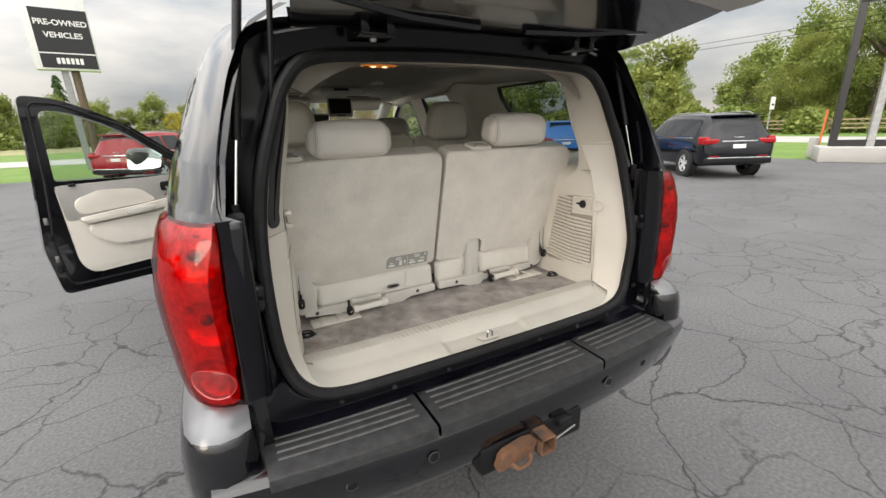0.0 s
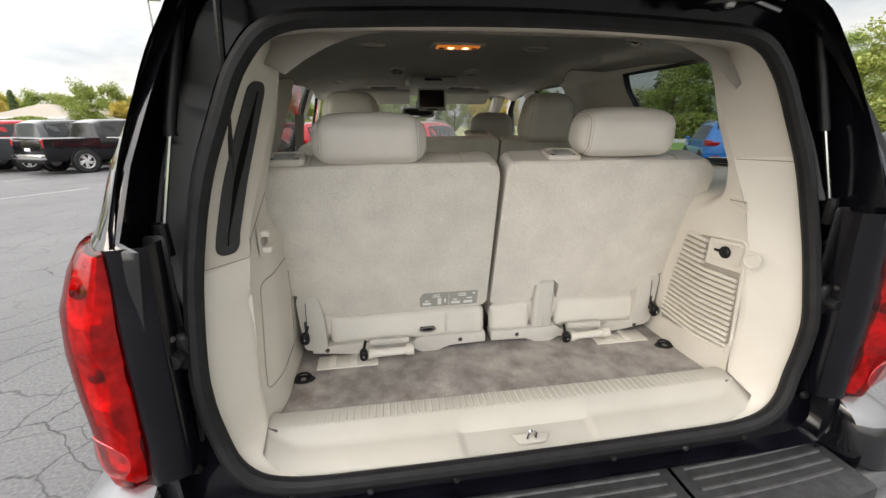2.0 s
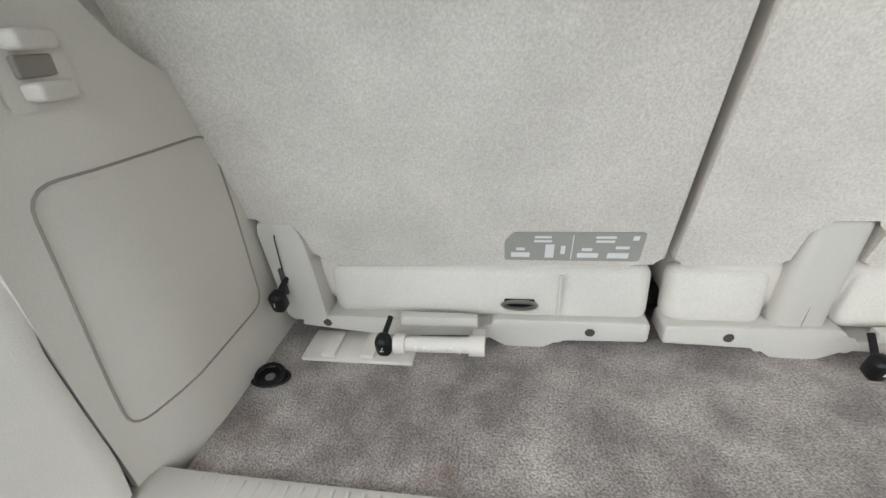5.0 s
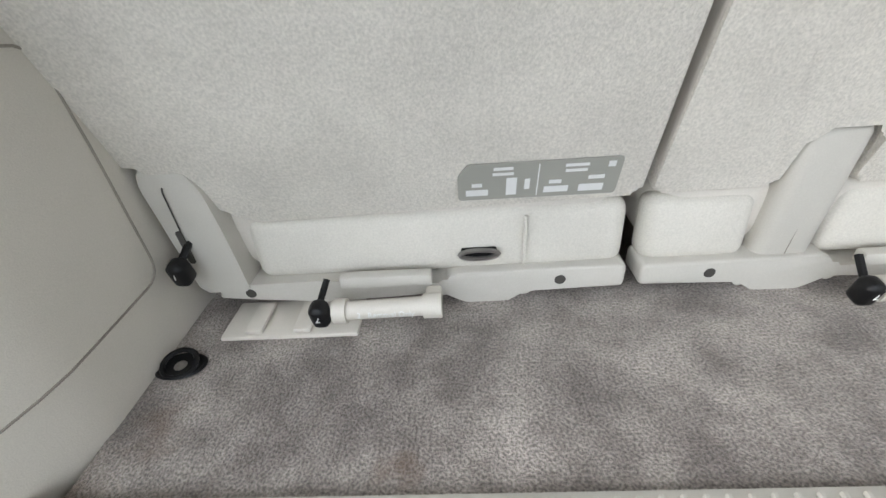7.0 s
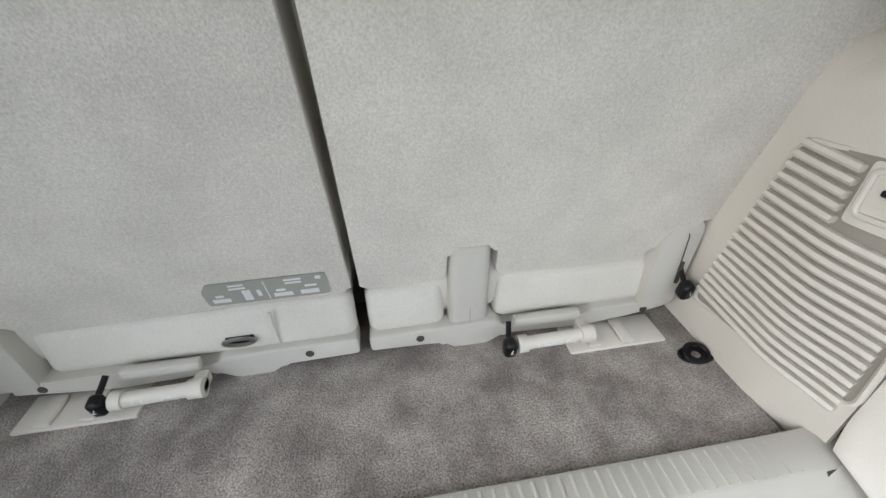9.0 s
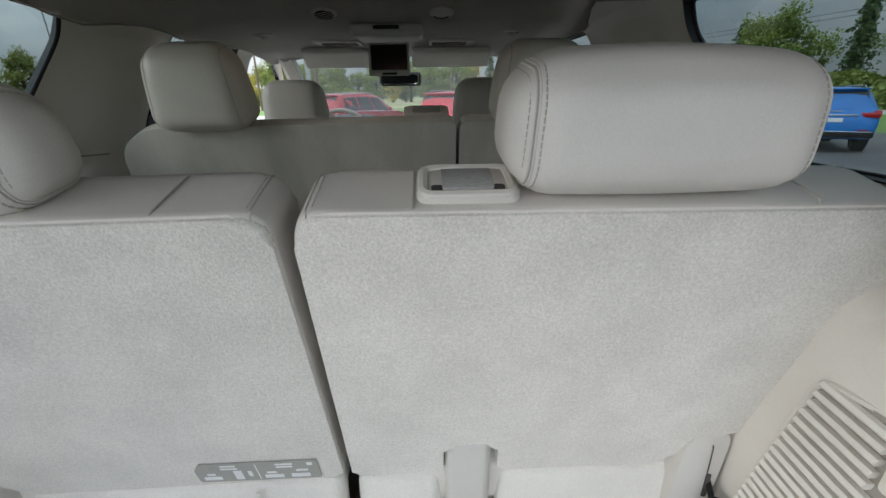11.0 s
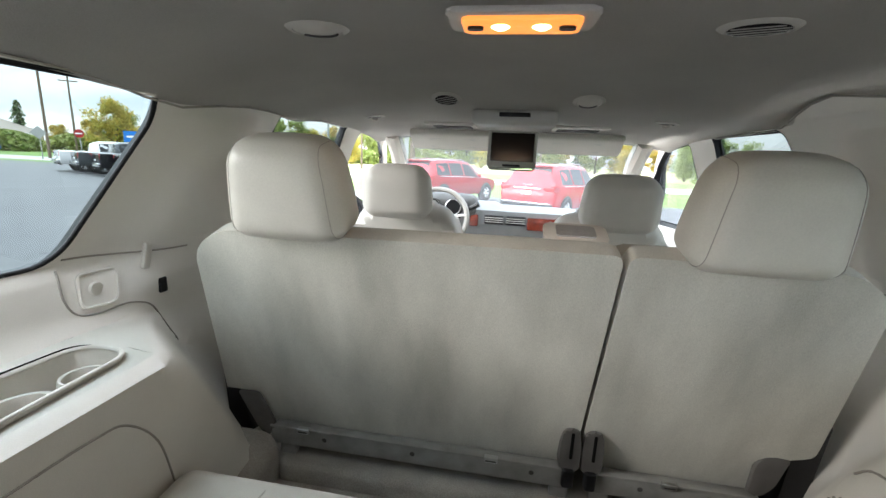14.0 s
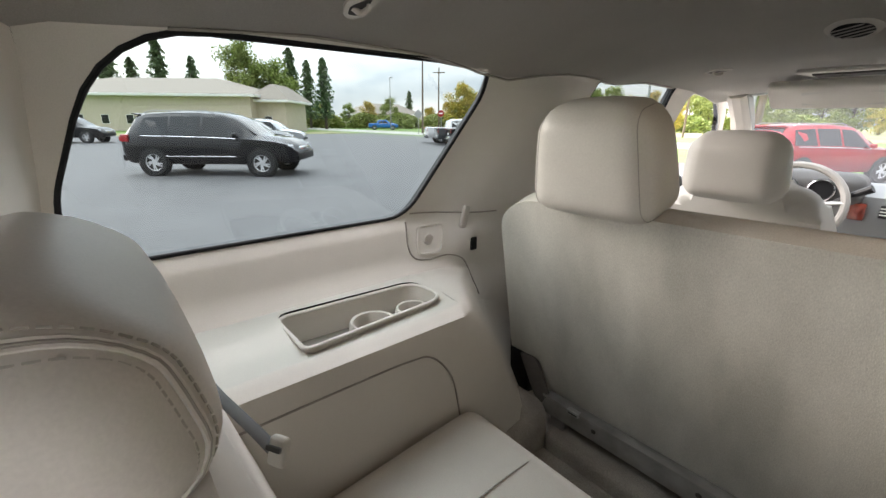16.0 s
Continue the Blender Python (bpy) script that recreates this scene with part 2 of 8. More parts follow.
# trim beige darkened for the tray's hollows; their shade is in the colour
TRAY_IN = mat("shaded_tray_plastic", (0.27, 0.245, 0.215), 0.6, var=0.05, bump=0.1, bump_scale=500)


# ---- mesh helpers ----
def root_inverse(ob):
    """The pose under ob that leaves a mesh where its own numbers put it."""
    m = Matrix.Identity(4)
    while ob is not None:
        m = m @ ob.matrix_basis.inverted()
        ob = ob.parent
    return m


def part(name, bm, material, parent=None, label="", smooth=35, at=None):
    """Links a bmesh as one mesh object, under parent if there is one. at: its pose under the parent; without it the mesh's own numbers are the world's."""
    me = bpy.data.meshes.new(name)
    bmesh.ops.recalc_face_normals(bm, faces=bm.faces)
    bm.to_mesh(me)
    bm.free()
    me.materials.append(material)
    if smooth:
        me.shade_smooth()
        me.set_sharp_from_angle(angle=radians(smooth))
    ob = new(name, me)
    if parent is not None:
        ob.parent = parent
        ob.matrix_basis = root_inverse(parent) if at is None else at
    elif at is not None:
        ob.matrix_basis = at
    if label:
        ob["label"] = label
    return ob


def thing(name, label, category, at=None, group="", kind=""):
    ob = new(name)
    ob.empty_display_size = 0.1
    if at is not None:
        ob.matrix_basis = at
    return tagged(ob, label, category, group, kind)


def box(x0, x1, y0, y1, z0, z1, bevel=0.0, seg=2, bm=None):
    bm = bm or bmesh.new()
    r = bmesh.ops.create_cube(bm, size=1)
    for v in r["verts"]:
        v.co = ((x0 + x1) / 2 + v.co.x * (x1 - x0), (y0 + y1) / 2 + v.co.y * (y1 - y0), (z0 + z1) / 2 + v.co.z * (z1 - z0))
    if bevel:
        es = list({e for v in r["verts"] for e in v.link_edges})
        bmesh.ops.bevel(bm, geom=es, offset=bevel, segments=seg, profile=0.5, affect="EDGES", clamp_overlap=True)
    return bm


def axis_steps(h, r, inner):
    a = [-h + r * k / 3 for k in range(3)]
    return a + [(-h + r) + (2 * h - 2 * r) * k / inner for k in range(inner + 1)] + [-x for x in reversed(a)]


def pillow(size, r, bulge=(0, 0, 0), inner=(6, 6, 6), m=None, bm=None, taper=None):
    """A rounded box of the given size about the origin, its faces swollen by bulge."""
    bm = bm or bmesh.new()
    h = [s / 2 for s in size]
    st = [axis_steps(h[i], r, inner[i]) for i in range(3)]
    fresh = []
    for ax in range(3):
        a, b = [i for i in range(3) if i != ax]
        for sgn in (-1, 1):
            grid = []
            for u in st[a]:
                row = []
                for w in st[b]:
                    p = [0, 0, 0]
                    p[ax], p[a], p[b] = sgn * h[ax], u, w
                    q = [max(-h[i] + r, min(h[i] - r, p[i])) for i in range(3)]
                    d = Vector([p[i] - q[i] for i in range(3)])
                    d.normalize()
                    c = Vector(q) + d * r
                    k = [1 - (p[i] / h[i]) ** 2 for i in range(3)]
                    c[ax] += sgn * bulge[ax] * k[a] * k[b]
                    if taper:
                        c = taper(c)
                    row.append(bm.verts.new(m @ c if m else c))
                grid.append(row)
            for i in range(len(grid) - 1):
                for j in range(len(grid[0]) - 1):
                    bm.faces.new((grid[i][j], grid[i + 1][j], grid[i + 1][j + 1], grid[i][j + 1]))
            fresh += [v for row in grid for v in row]
    bmesh.ops.remove_doubles(bm, verts=fresh, dist=1e-5)
    return bm


def prism(outline, depth, m, bevel=0.0, seg=3, keep_back=False):
    """An outline in the plane (u, v) drawn out by depth along w, then posed by m."""
    bm = bmesh.new()
    lo = [bm.verts.new((u, v, 0)) for u, v in outline]
    hi = [bm.verts.new((u, v, depth)) for u, v in outline]
    n = len(lo)
    f0, f1 = bm.faces.new(lo[::-1]), bm.faces.new(hi)
    for i in range(n):
        bm.faces.new((lo[i], lo[(i + 1) % n], hi[(i + 1) % n], hi[i]))
    if bevel:
        es = list(f1.edges) + ([] if keep_back else list(f0.edges))
        bmesh.ops.bevel(bm, geom=es, offset=bevel, segments=seg, profile=0.5, affect="EDGES", clamp_overlap=True)
    bmesh.ops.transform(bm, matrix=m, verts=bm.verts)
    return bm


def smooth_loop(pts, n=6, closed=True):
    """Points on a smooth curve through the given ones."""
    out, k = [], len(pts)
    for i in range(k if closed else k - 1):
        g = lambda j: Vector(pts[j % k] if closed else pts[max(0, min(k - 1, j))])
        p0, p1, p2, p3 = g(i - 1), g(i), g(i + 1), g(i + 2)
        for s in range(n):
            t = s / n
            out.append(0.5 * (2 * p1 + (p2 - p0) * t + (2 * p0 - 5 * p1 + 4 * p2 - p3) * t * t + (3 * p1 - p0 - 3 * p2 + p3) * t ** 3))
    if not closed:
        out.append(Vector(pts[-1]))
    return out


def rounded(pts, r, n=4):
    """The outline with its corners rounded; r is one radius or one a corner."""
    out, k = [], len(pts)
    for i in range(k):
        p, a, b = Vector(pts[i]), Vector(pts[i - 1]), Vector(pts[(i + 1) % k])
        ri = r[i] if isinstance(r, (list, tuple)) else r
        if ri <= 0:
            out.append(tuple(p))
            continue
        ri = min(ri, (a - p).length * 0.48, (b - p).length * 0.48)
        s, e = p + (a - p).normalized() * ri, p + (b - p).normalized() * ri
        for j in range(n + 1):
            t = j / n
            out.append(tuple((1 - t) ** 2 * s + 2 * t * (1 - t) * p + t * t * e))
    return out


def tube(pts, r, n=8, closed=False, bm=None, caps=True, flat=1.0):
    """A round bar along the points; r is one radius or one a point."""
    bm = bm or bmesh.new()
    pts = [Vector(p) for p in pts]
    k = len(pts)
    rings = []
    up = None
    for i, p in enumerate(pts):
        a = pts[(i - 1) % k] if closed or i else p
        b = pts[(i + 1) % k] if closed or i < k - 1 else p
        d = (b - a).normalized()
        if up is None:
            up = Vector((0, 0, 1)) if abs(d.z) < 0.9 else Vector((0, 1, 0))
        s = d.cross(up).normalized()
        up = s.cross(d).normalized()
        ri = r[i] if isinstance(r, (list, tuple)) else r
        rings.append([bm.verts.new(p + ri * (math.cos(2 * math.pi * j / n) * s + flat * math.sin(2 * math.pi * j / n) * up)) for j in range(n)])
    for i in range(k if closed else k - 1):
        a, b = rings[i], rings[(i + 1) % k]
        for j in range(n):
            bm.faces.new((a[j], a[(j + 1) % n], b[(j + 1) % n], b[j]))
    if caps and not closed:
        bm.faces.new(rings[0][::-1])
        bm.faces.new(rings[-1])
    return bm


def loft(sections, closed_ring=False, bm=None, caps=False):
    """A skin over rows of points."""
    bm = bm or bmesh.new()
    rows = [[bm.verts.new(p) for p in s] for s in sections]
    m = len(rows[0])
    for a, b in zip(rows, rows[1:]):
        for j in range(m if closed_ring else m - 1):
            bm.faces.new((a[j], a[(j + 1) % m], b[(j + 1) % m], b[j]))
    if caps:
        bm.faces.new(rows[0][::-1])
        bm.faces.new(rows[-1])
    return bm


def lathe(profile, n=24, m=None, bm=None):
    """A turned body about z; profile rows are radius and height."""
    bm = bm or bmesh.new()
    rows = []
    for r, z in profile:
        if r < 1e-6:
            rows.append([bm.verts.new(m @ Vector((0, 0, z)) if m else (0, 0, z))])
        else:
            rows.append([bm.verts.new((m @ Vector(c)) if m else c) for c in
                         ((r * math.cos(2 * math.pi * j / n), r * math.sin(2 * math.pi * j / n), z) for j in range(n))])
    for a, b in zip(rows, rows[1:]):
        for j in range(n):
            q = [a[j % len(a)], a[(j + 1) % len(a)], b[(j + 1) % len(b)], b[j % len(b)]]
            u = []
            for v in q:
                if v not in u:
                    u.append(v)
            if len(u) > 2:
                bm.faces.new(u)
    return bm


def pierced(outline, holes, depth_of, ucuts, vcuts, thick, sign=1):
    """A panel over (u, v) with holes through it; depth_of(u, v) gives the place in the world. thick: along x, away from the middle."""
    bm = bmesh.new()
    edges = []
    for ring in (outline, *holes):
        vs = [bm.verts.new((u, v, 0)) for u, v in ring]
        edges += [bm.edges.new((vs[i], vs[(i + 1) % len(vs)])) for i in range(len(vs))]
    bmesh.ops.triangle_fill(bm, use_beauty=True, use_dissolve=False, edges=edges)
    bad = []
    for f in bm.faces:
        c = f.calc_center_median()
        if any(inside((c.x, c.y), h) for h in holes):
            bad.append(f)
    bmesh.ops.delete(bm, geom=bad, context="FACES")
    for cuts, no in ((ucuts, (1, 0, 0)), (vcuts, (0, 1, 0))):
        for c in cuts:
            co = (c, 0, 0) if no[0] else (0, c, 0)
            bmesh.ops.bisect_plane(bm, geom=bm.verts[:] + bm.edges[:] + bm.faces[:], plane_co=co, plane_no=no, dist=1e-6)
    front = {v: Vector(depth_of(v.co.x, v.co.y)) for v in bm.verts}
    if thick:
        faces = bm.faces[:]
        rim = [e for e in bm.edges if len(e.link_faces) == 1]
        back = {v: bm.verts.new(front[v] + Vector((sign * thick, 0, 0))) for v in list(front)}
        for f in faces:
            bm.faces.new([back[v] for v in reversed(f.verts)])
        for e in rim:
            a, b = e.verts
            bm.faces.new((a, b, back[b], back[a]))
    for v, c in front.items():
        v.co = c
    return bm


def inside(p, ring):
    x, y, hit = p[0], p[1], False
    for i in range(len(ring)):
        (x1, y1), (x2, y2) = ring[i - 1], ring[i]
        if (y1 > y) != (y2 > y) and x < (x2 - x1) * (y - y1) / (y2 - y1) + x1:
            hit = not hit
    return hit


def interp(table, t):
    if t <= table[0][0]:
        return table[0][1]
    for (a, u), (b, w) in zip(table, table[1:]):
        if t <= b:
            return u + (w - u) * (t - a) / (b - a)
    return table[-1][1]


def step01(a, b, t):
    t = max(0.0, min(1.0, (t - a) / (b - a)))
    return t * t * (3 - 2 * t)


def grow(ring, d):
    cu, cv = sum(p[0] for p in ring) / len(ring), sum(p[1] for p in ring) / len(ring)
    return [(cu + (u - cu) * (1 + d), cv + (v - cv) * (1 + d)) for u, v in ring]


def inset(ring, d):
    """The ring drawn in by d on every side."""
    us, vs = [p[0] for p in ring], [p[1] for p in ring]
    cu, cv = (min(us) + max(us)) / 2, (min(vs) + max(vs)) / 2
    ku, kv = 1 - 2 * d / (max(us) - min(us)), 1 - 2 * d / (max(vs) - min(vs))
    return [(cu + (u - cu) * ku, cv + (v - cv) * kv) for u, v in ring]


def join_bm(*bms):
    out = bms[0]
    for b in bms[1:]:
        me = bpy.data.meshes.new("tmp")
        b.to_mesh(me)
        out.from_mesh(me)
        b.free()
        bpy.data.meshes.remove(me)
    return out


def merge(bm, d=1e-4):
    bmesh.ops.remove_doubles(bm, verts=bm.verts, dist=d)
    return bm


# ---- the black SUV: outside ----
suv = thing("suv", "large black SUV with its rear hatch raised on asphalt", "car")

WIDTH = [(0.45, 0.945), (0.60, 0.965), (0.86, 0.965), (1.0, 0.980), (1.2, 0.985), (1.36, 0.965), (1.5, 0.920), (1.65, 0.850), (1.79, 0.780), (1.85, 0.735), (1.90, 0.65)]
REAR = [(0.5, 0.055), (1.36, 0.065), (1.6, 0.115), (1.85, 0.20), (1.9, 0.23)]


def skin(side):
    def place(u, z):
        w = interp(WIDTH, z)
        s = max(0.0, min(1.0, (0.56 - u) / 0.48))
        n = 3.0 - step01(1.25, 1.40, z)
        x = w - 0.175 * (1 - (1 - s ** n) ** (1 / n))
        x -= 0.10 * step01(3.6, 5.0, u) ** 2
        x += 0.035 * step01(1.25, 1.45, z) * step01(0.3, 0.8, u) if side > 0 else 0.0
        y = u + (interp(REAR, z) - 0.08) * (1 - step01(0.08, 0.8, u))
        return (side * x + 0.014 * step01(0.9, 1.0, z) * (1 - step01(1.5, 1.75, z)), y, z)
    return place


CARGO = [(0.60, 0.61), (0.80, 0.622), (0.90, 0.625), (1.10, 0.620), (1.205, 0.622), (1.247, 0.636), (1.263, 0.664), (1.269, 0.724), (1.273, 0.81), (1.283, 0.846), (1.315, 0.866), (1.395, 0.882), (1.42, 0.893), (1.435, 0.888), (1.775, 0.755), (1.81, 0.73), (1.855, 0.66)]
CARGO_R = [(0.60, 0.61), (0.80, 0.622), (0.90, 0.625), (1.10, 0.620), (1.30, 0.622), (1.335, 0.630), (1.358, 0.648), (1.372, 0.680), (1.381, 0.735), (1.388, 0.805), (1.397, 0.855), (1.42, 0.890), (1.435, 0.888), (1.775, 0.755), (1.81, 0.73), (1.855, 0.66)]
DOORS = [(0.60, 0.81), (1.0, 0.81), (1.20, 0.81), (1.36, 0.855), (1.42, 0.885), (1.435, 0.885), (1.775, 0.755), (1.81, 0.73), (1.855, 0.66)]
REAR_UP = [(0.80, 0.65), (1.0, 0.652), (1.27, 0.642), (1.342, 0.637), (1.45, 0.612), (1.561, 0.584), (1.66, 0.566), (1.728, 0.560), (1.76, 0.552), (1.85, 0.54)]
PILLAR_Y = [(1.2, 0.24), (1.342, 0.281), (1.561, 0.343), (1.737, 0.415)]


EDGE_F = [(1.2, 0.55), (1.27, 0.50), (1.31, 0.435), (1.36, 0.40), (1.45, 0.385), (1.561, 0.40), (1.737, 0.42)]
EDGE_R = [(1.2, 0.55), (1.27, 0.49), (1.31, 0.41), (1.36, 0.355), (1.45, 0.335), (1.561, 0.365), (1.737, 0.40)]
FALL = 0.045


def edge_f(side, z):
    return interp(EDGE_F if side < 0 else EDGE_R, z)


def lining(side):
    def place(u, z):
        c, d = interp(CARGO if side < 0 else CARGO_R, z), interp(DOORS, z)
        x = c + (d - c) * step01(1.215, 1.43, u + 0.58 * (min(z, 1.27) - 1.0))
        x -= 0.055 * step01(1.14, 1.33, u - 0.42 * (z - 1.42)) * (1 - step01(1.50, 1.68, u)) * step01(1.24, 1.44, z) * (1 - 0.6 * step01(1.70, 1.80, z))
        r = interp(REAR_UP, z)
        if z < 1.2:
            x = x + (r - x) * (1 - step01(0.24, 0.37, u))
        else:
            # the pillar trim keeps flush with the wall below, then falls back to the window
            flat = 0.622 + (r - 0.622) * step01(1.30, 1.45, z)
            near = r + (flat - r) * step01(interp(PILLAR_Y, z), interp(PILLAR_Y, z) + 0.13, u)
            f = edge_f(side, z)
            x = near + (x - near) * step01(f, f + FALL, u)
        x += 0.035 * step01(1.28, 1.45, z) * step01(0.4, 0.8, u) if side > 0 else 0.0
        return (side * x, u, z)
    return place


QUARTER = rounded([(0.465, 1.425), (1.105, 1.425), (1.255, 1.72), (1.25, 1.782), (0.545, 1.776), (0.452, 1.53)], [0.05, 0.06, 0.03, 0.015, 0.14, 0.05], 6)
REAR_WIN = rounded([(1.60, 1.42), (2.28, 1.40), (2.27, 1.80), (1.74, 1.795)], 0.03)
QUARTER_R = [(u - 0.055 * step01(0.8, 1.1, u), z) for u, z in QUARTER]
REAR_WIN_R = rounded([(1.70, 1.42), (2.28, 1.40), (2.27, 1.80), (1.84, 1.795)], 0.03)
FRONT_WIN = rounded([(2.50, 1.38), (3.42, 1.34), (3.0, 1.68), (2.80, 1.77), (2.50, 1.79)], 0.04)
DOORWAY = rounded([(2.42, 0.55), (3.34, 0.55), (3.44, 1.32), (3.0, 1.69), (2.80, 1.78), (2.42, 1.80)], 0.06)
BODY = [(0.08, 0.50), (0.92, 0.50)] + [(1.34 - 0.42 * math.cos(a), 0.42 + 0.42 * math.sin(a)) for a in [0.3 + 2.54 * k / 12 for k in range(13)]] + \
       [(1.76, 0.50), (3.87, 0.50)] + [(4.29 - 0.42 * math.cos(a), 0.42 + 0.42 * math.sin(a)) for a in [0.3 + 2.54 * k / 12 for k in range(13)]] + \
       [(4.72, 0.50), (4.98, 0.55), (4.98, 1.02), (4.5, 1.16), (3.85, 1.26), (3.46, 1.35), (3.03, 1.71), (2.82, 1.85), (2.4, 1.90), (0.155, 1.90), (0.142, 1.775), (0.125, 1.62), (0.105, 1.49), (0.09, 1.375), (0.08, 1.36)]
UC = [0.09, 0.105, 0.13, 0.16, 0.2, 0.25, 0.32, 0.42, 0.56, 0.8, 1.2, 1.6, 2.0, 2.4, 2.8, 3.2, 3.6, 4.0, 4.4, 4.8]
VC = [0.6, 0.75, 0.9, 1.0, 1.1, 1.22, 1.34, 1.42, 1.5, 1.58, 1.65, 1.72, 1.78, 1.81, 1.84, 1.88]
for side, name in ((-1, "body_side"), (1, "body_side")):
    QW = QUARTER if side < 0 else QUARTER_R
    RW = REAR_WIN if side < 0 else REAR_WIN_R
    holes = [grow(QW, 0.055), grow(RW, 0.03), DOORWAY if side < 0 else FRONT_WIN]
    part(name, pierced(BODY, holes, skin(side), UC, VC, -0.02, side), PAINT, suv, "glossy black painted side", 40)
    for win, u0 in ((QW, "quarter_window"), (RW, "rear_door_window")) + (((FRONT_WIN, "front_door_window"),) if side > 0 else ()):
        deep_ = 0.008 if side < 0 else 0.061
        g = lambda u, z: (side * (0.888 - 0.388 * (z - 1.435) + deep_), u, z)
        pane = part(u0, pierced(grow(win, 0.03), [], g, [0.6, 0.8, 1.0, 1.2], [1.5, 1.6, 1.7], 0.0), GLASS if u0 != "front_door_window" else GLASS_CLEAR, suv, "tinted window glass", 60)
        pane.visible_shadow = False
        li = lining(side)
        at_pane = lambda d: [tuple(Vector(g(u, z)) + Vector((-side * 0.004, 0, 0))) for u, z in inset(win, d)]
        part("window_reveal", loft([[tuple(Vector(li(u, z)) + Vector((-side * k, 0, 0))) for u, z in inset(win, d)] for d, k in ((-0.0048, -0.004), (-0.0042, 0.0004), (-0.001, 0.0004))] + [at_pane(-0.002)], closed_ring=True), RUBBER, suv, "black window reveal")
        sk = skin(side)
        part("glass_surround", loft([[tuple(Vector(g(u, z)) + Vector((side * 0.002, 0, 0))) for u, z in inset(win, -0.001)], [tuple(Vector(sk(u, z)) + Vector((side * 0.001, 0, 0))) for u, z in grow(win, 0.0535 if win is QW else 0.0285)]], closed_ring=True), RUBBER, suv, "black surround of the glass")
        part("window_seal", tube(at_pane(0.0), 0.004, 8, closed=True), RUBBER, suv, "black rubber window seal")

# roof, bonnet, windscreen
ROOF_Y = [0.25, 0.35, 0.6, 1.0, 1.5, 2.0, 2.4, 2.6, 2.75]
roof_rows = [[(x * (1 if y > 0.3 else 0.97), y + 0.03 * (x / 0.66) ** 2 * (1 if y < 0.7 else -1), interp([(0.25, 1.895), (0.6, 1.945), (1.5, 1.96), (2.3, 1.945), (2.75, 1.865)], y) - 0.055 * abs(x / 0.66) ** 2.5) for x in [-0.66 + 1.32 * k / 16 for k in range(17)]] for y in ROOF_Y]
part("roof", loft(roof_rows), PAINT, suv, "black painted roof")
hood_rows = [[(x, y - 0.06 * (x / 0.9) ** 2, interp([(3.78, 1.27), (4.4, 1.18), (4.95, 1.03)], y) - 0.03 * (x / 0.9) ** 2) for x in [-0.88 + 1.76 * k / 10 for k in range(11)]] for y in (3.78, 4.0, 4.4, 4.7, 4.95)]
part("bonnet", loft(hood_rows), PAINT, suv, "black painted bonnet")
part("front_fascia", box(-0.9, 0.9, 4.86, 5.02, 0.45, 1.0, 0.06, 3), PAINT, suv)
part("grille", box(-0.45, 0.45, 5.0, 5.04, 0.65, 0.92, 0.015), CHROME, suv)
ws = part("windscreen", loft([[(x, 2.72 - 0.04 * (x / 0.65) ** 2, 1.81 - 0.03 * (x / 0.65) ** 2) for x in [-0.62 + 1.24 * k / 10 for k in range(11)]],
                              [(x * 1.14, 3.80 - 0.10 * (x / 0.62) ** 2, 1.27) for x in [-0.62 + 1.24 * k / 10 for k in range(11)]]]), GLASS_CLEAR, suv, "clear windscreen")
ws.visible_shadow = False
for sx in (-1, 1):
    part("front_pillar", tube([(sx * 0.66, 2.70, 1.81), (sx * 0.69, 2.95, 1.70), (sx * 0.77, 3.45, 1.38), (sx * 0.80, 3.65, 1.25)], 0.05, 10), TRIM_UP, suv, "beige front pillar trim")

# wheels
def wheel(parent, x, y, r=0.39, w=0.25, side=1):
    at = pose(x, y, r, 0, 90 * side, 0)
    wh = new("wheel")
    wh.parent = parent
    wh.matrix_basis = at
    tyre = part("tyre", lathe([(r * 0.62, -w / 2), (r * 0.93, -w / 2), (r, -w * 0.36), (r, w * 0.36), (r * 0.93, w / 2), (r * 0.62, w / 2), (r * 0.6, 0), (r * 0.62, -w / 2)], 32), TYRE, wh, at=Matrix.Identity(4))
    bm = lathe([(r * 0.62, w * 0.45), (r * 0.57, w * 0.40), (r * 0.54, w * 0.1), (r * 0.2, w * 0.05), (0, w * 0.05)], 32)
    for k in range(10):
        a = 2 * math.pi * (k // 2) / 5 + (0.17 if k % 2 else -0.17)
        p = [(0.06 * math.cos(a - 0.5), 0.06 * math.sin(a - 0.5), w * 0.36), (r * 0.58 * math.cos(a), r * 0.58 * math.sin(a), w * 0.42)]
        tube(p, [0.032, 0.018], 6, bm=bm, flat=0.6)
    lathe([(0.075, w * 0.3), (0.075, w * 0.41), (0.05, w * 0.43), (0, w * 0.43)], 16, bm=bm)
    part("rim", bm, ALLOY, wh, "silver alloy rim", at=Matrix.Identity(4))
    return wh


for sx in (-1, 1):
    for wy in (1.34, 4.29):
        wheel(suv, sx * 0.925, wy, 0.40, 0.20, sx)
part("underbody", box(-0.75, 0.75, 0.35, 4.9, 0.34, 0.52, 0.03), BLACK_P, suv)

# the hatch opening: seal, jamb, sill
LOOP = [(0.0, 0.791), (0.35, 0.793), (0.57, 0.803), (0.668, 0.850), (0.712, 0.95), (0.724, 1.10), (0.717, 1.29), (0.689, 1.45), (0.646, 1.575), (0.598, 1.685), (0.524, 1.752), (0.36, 1.769), (0.0, 1.778)]
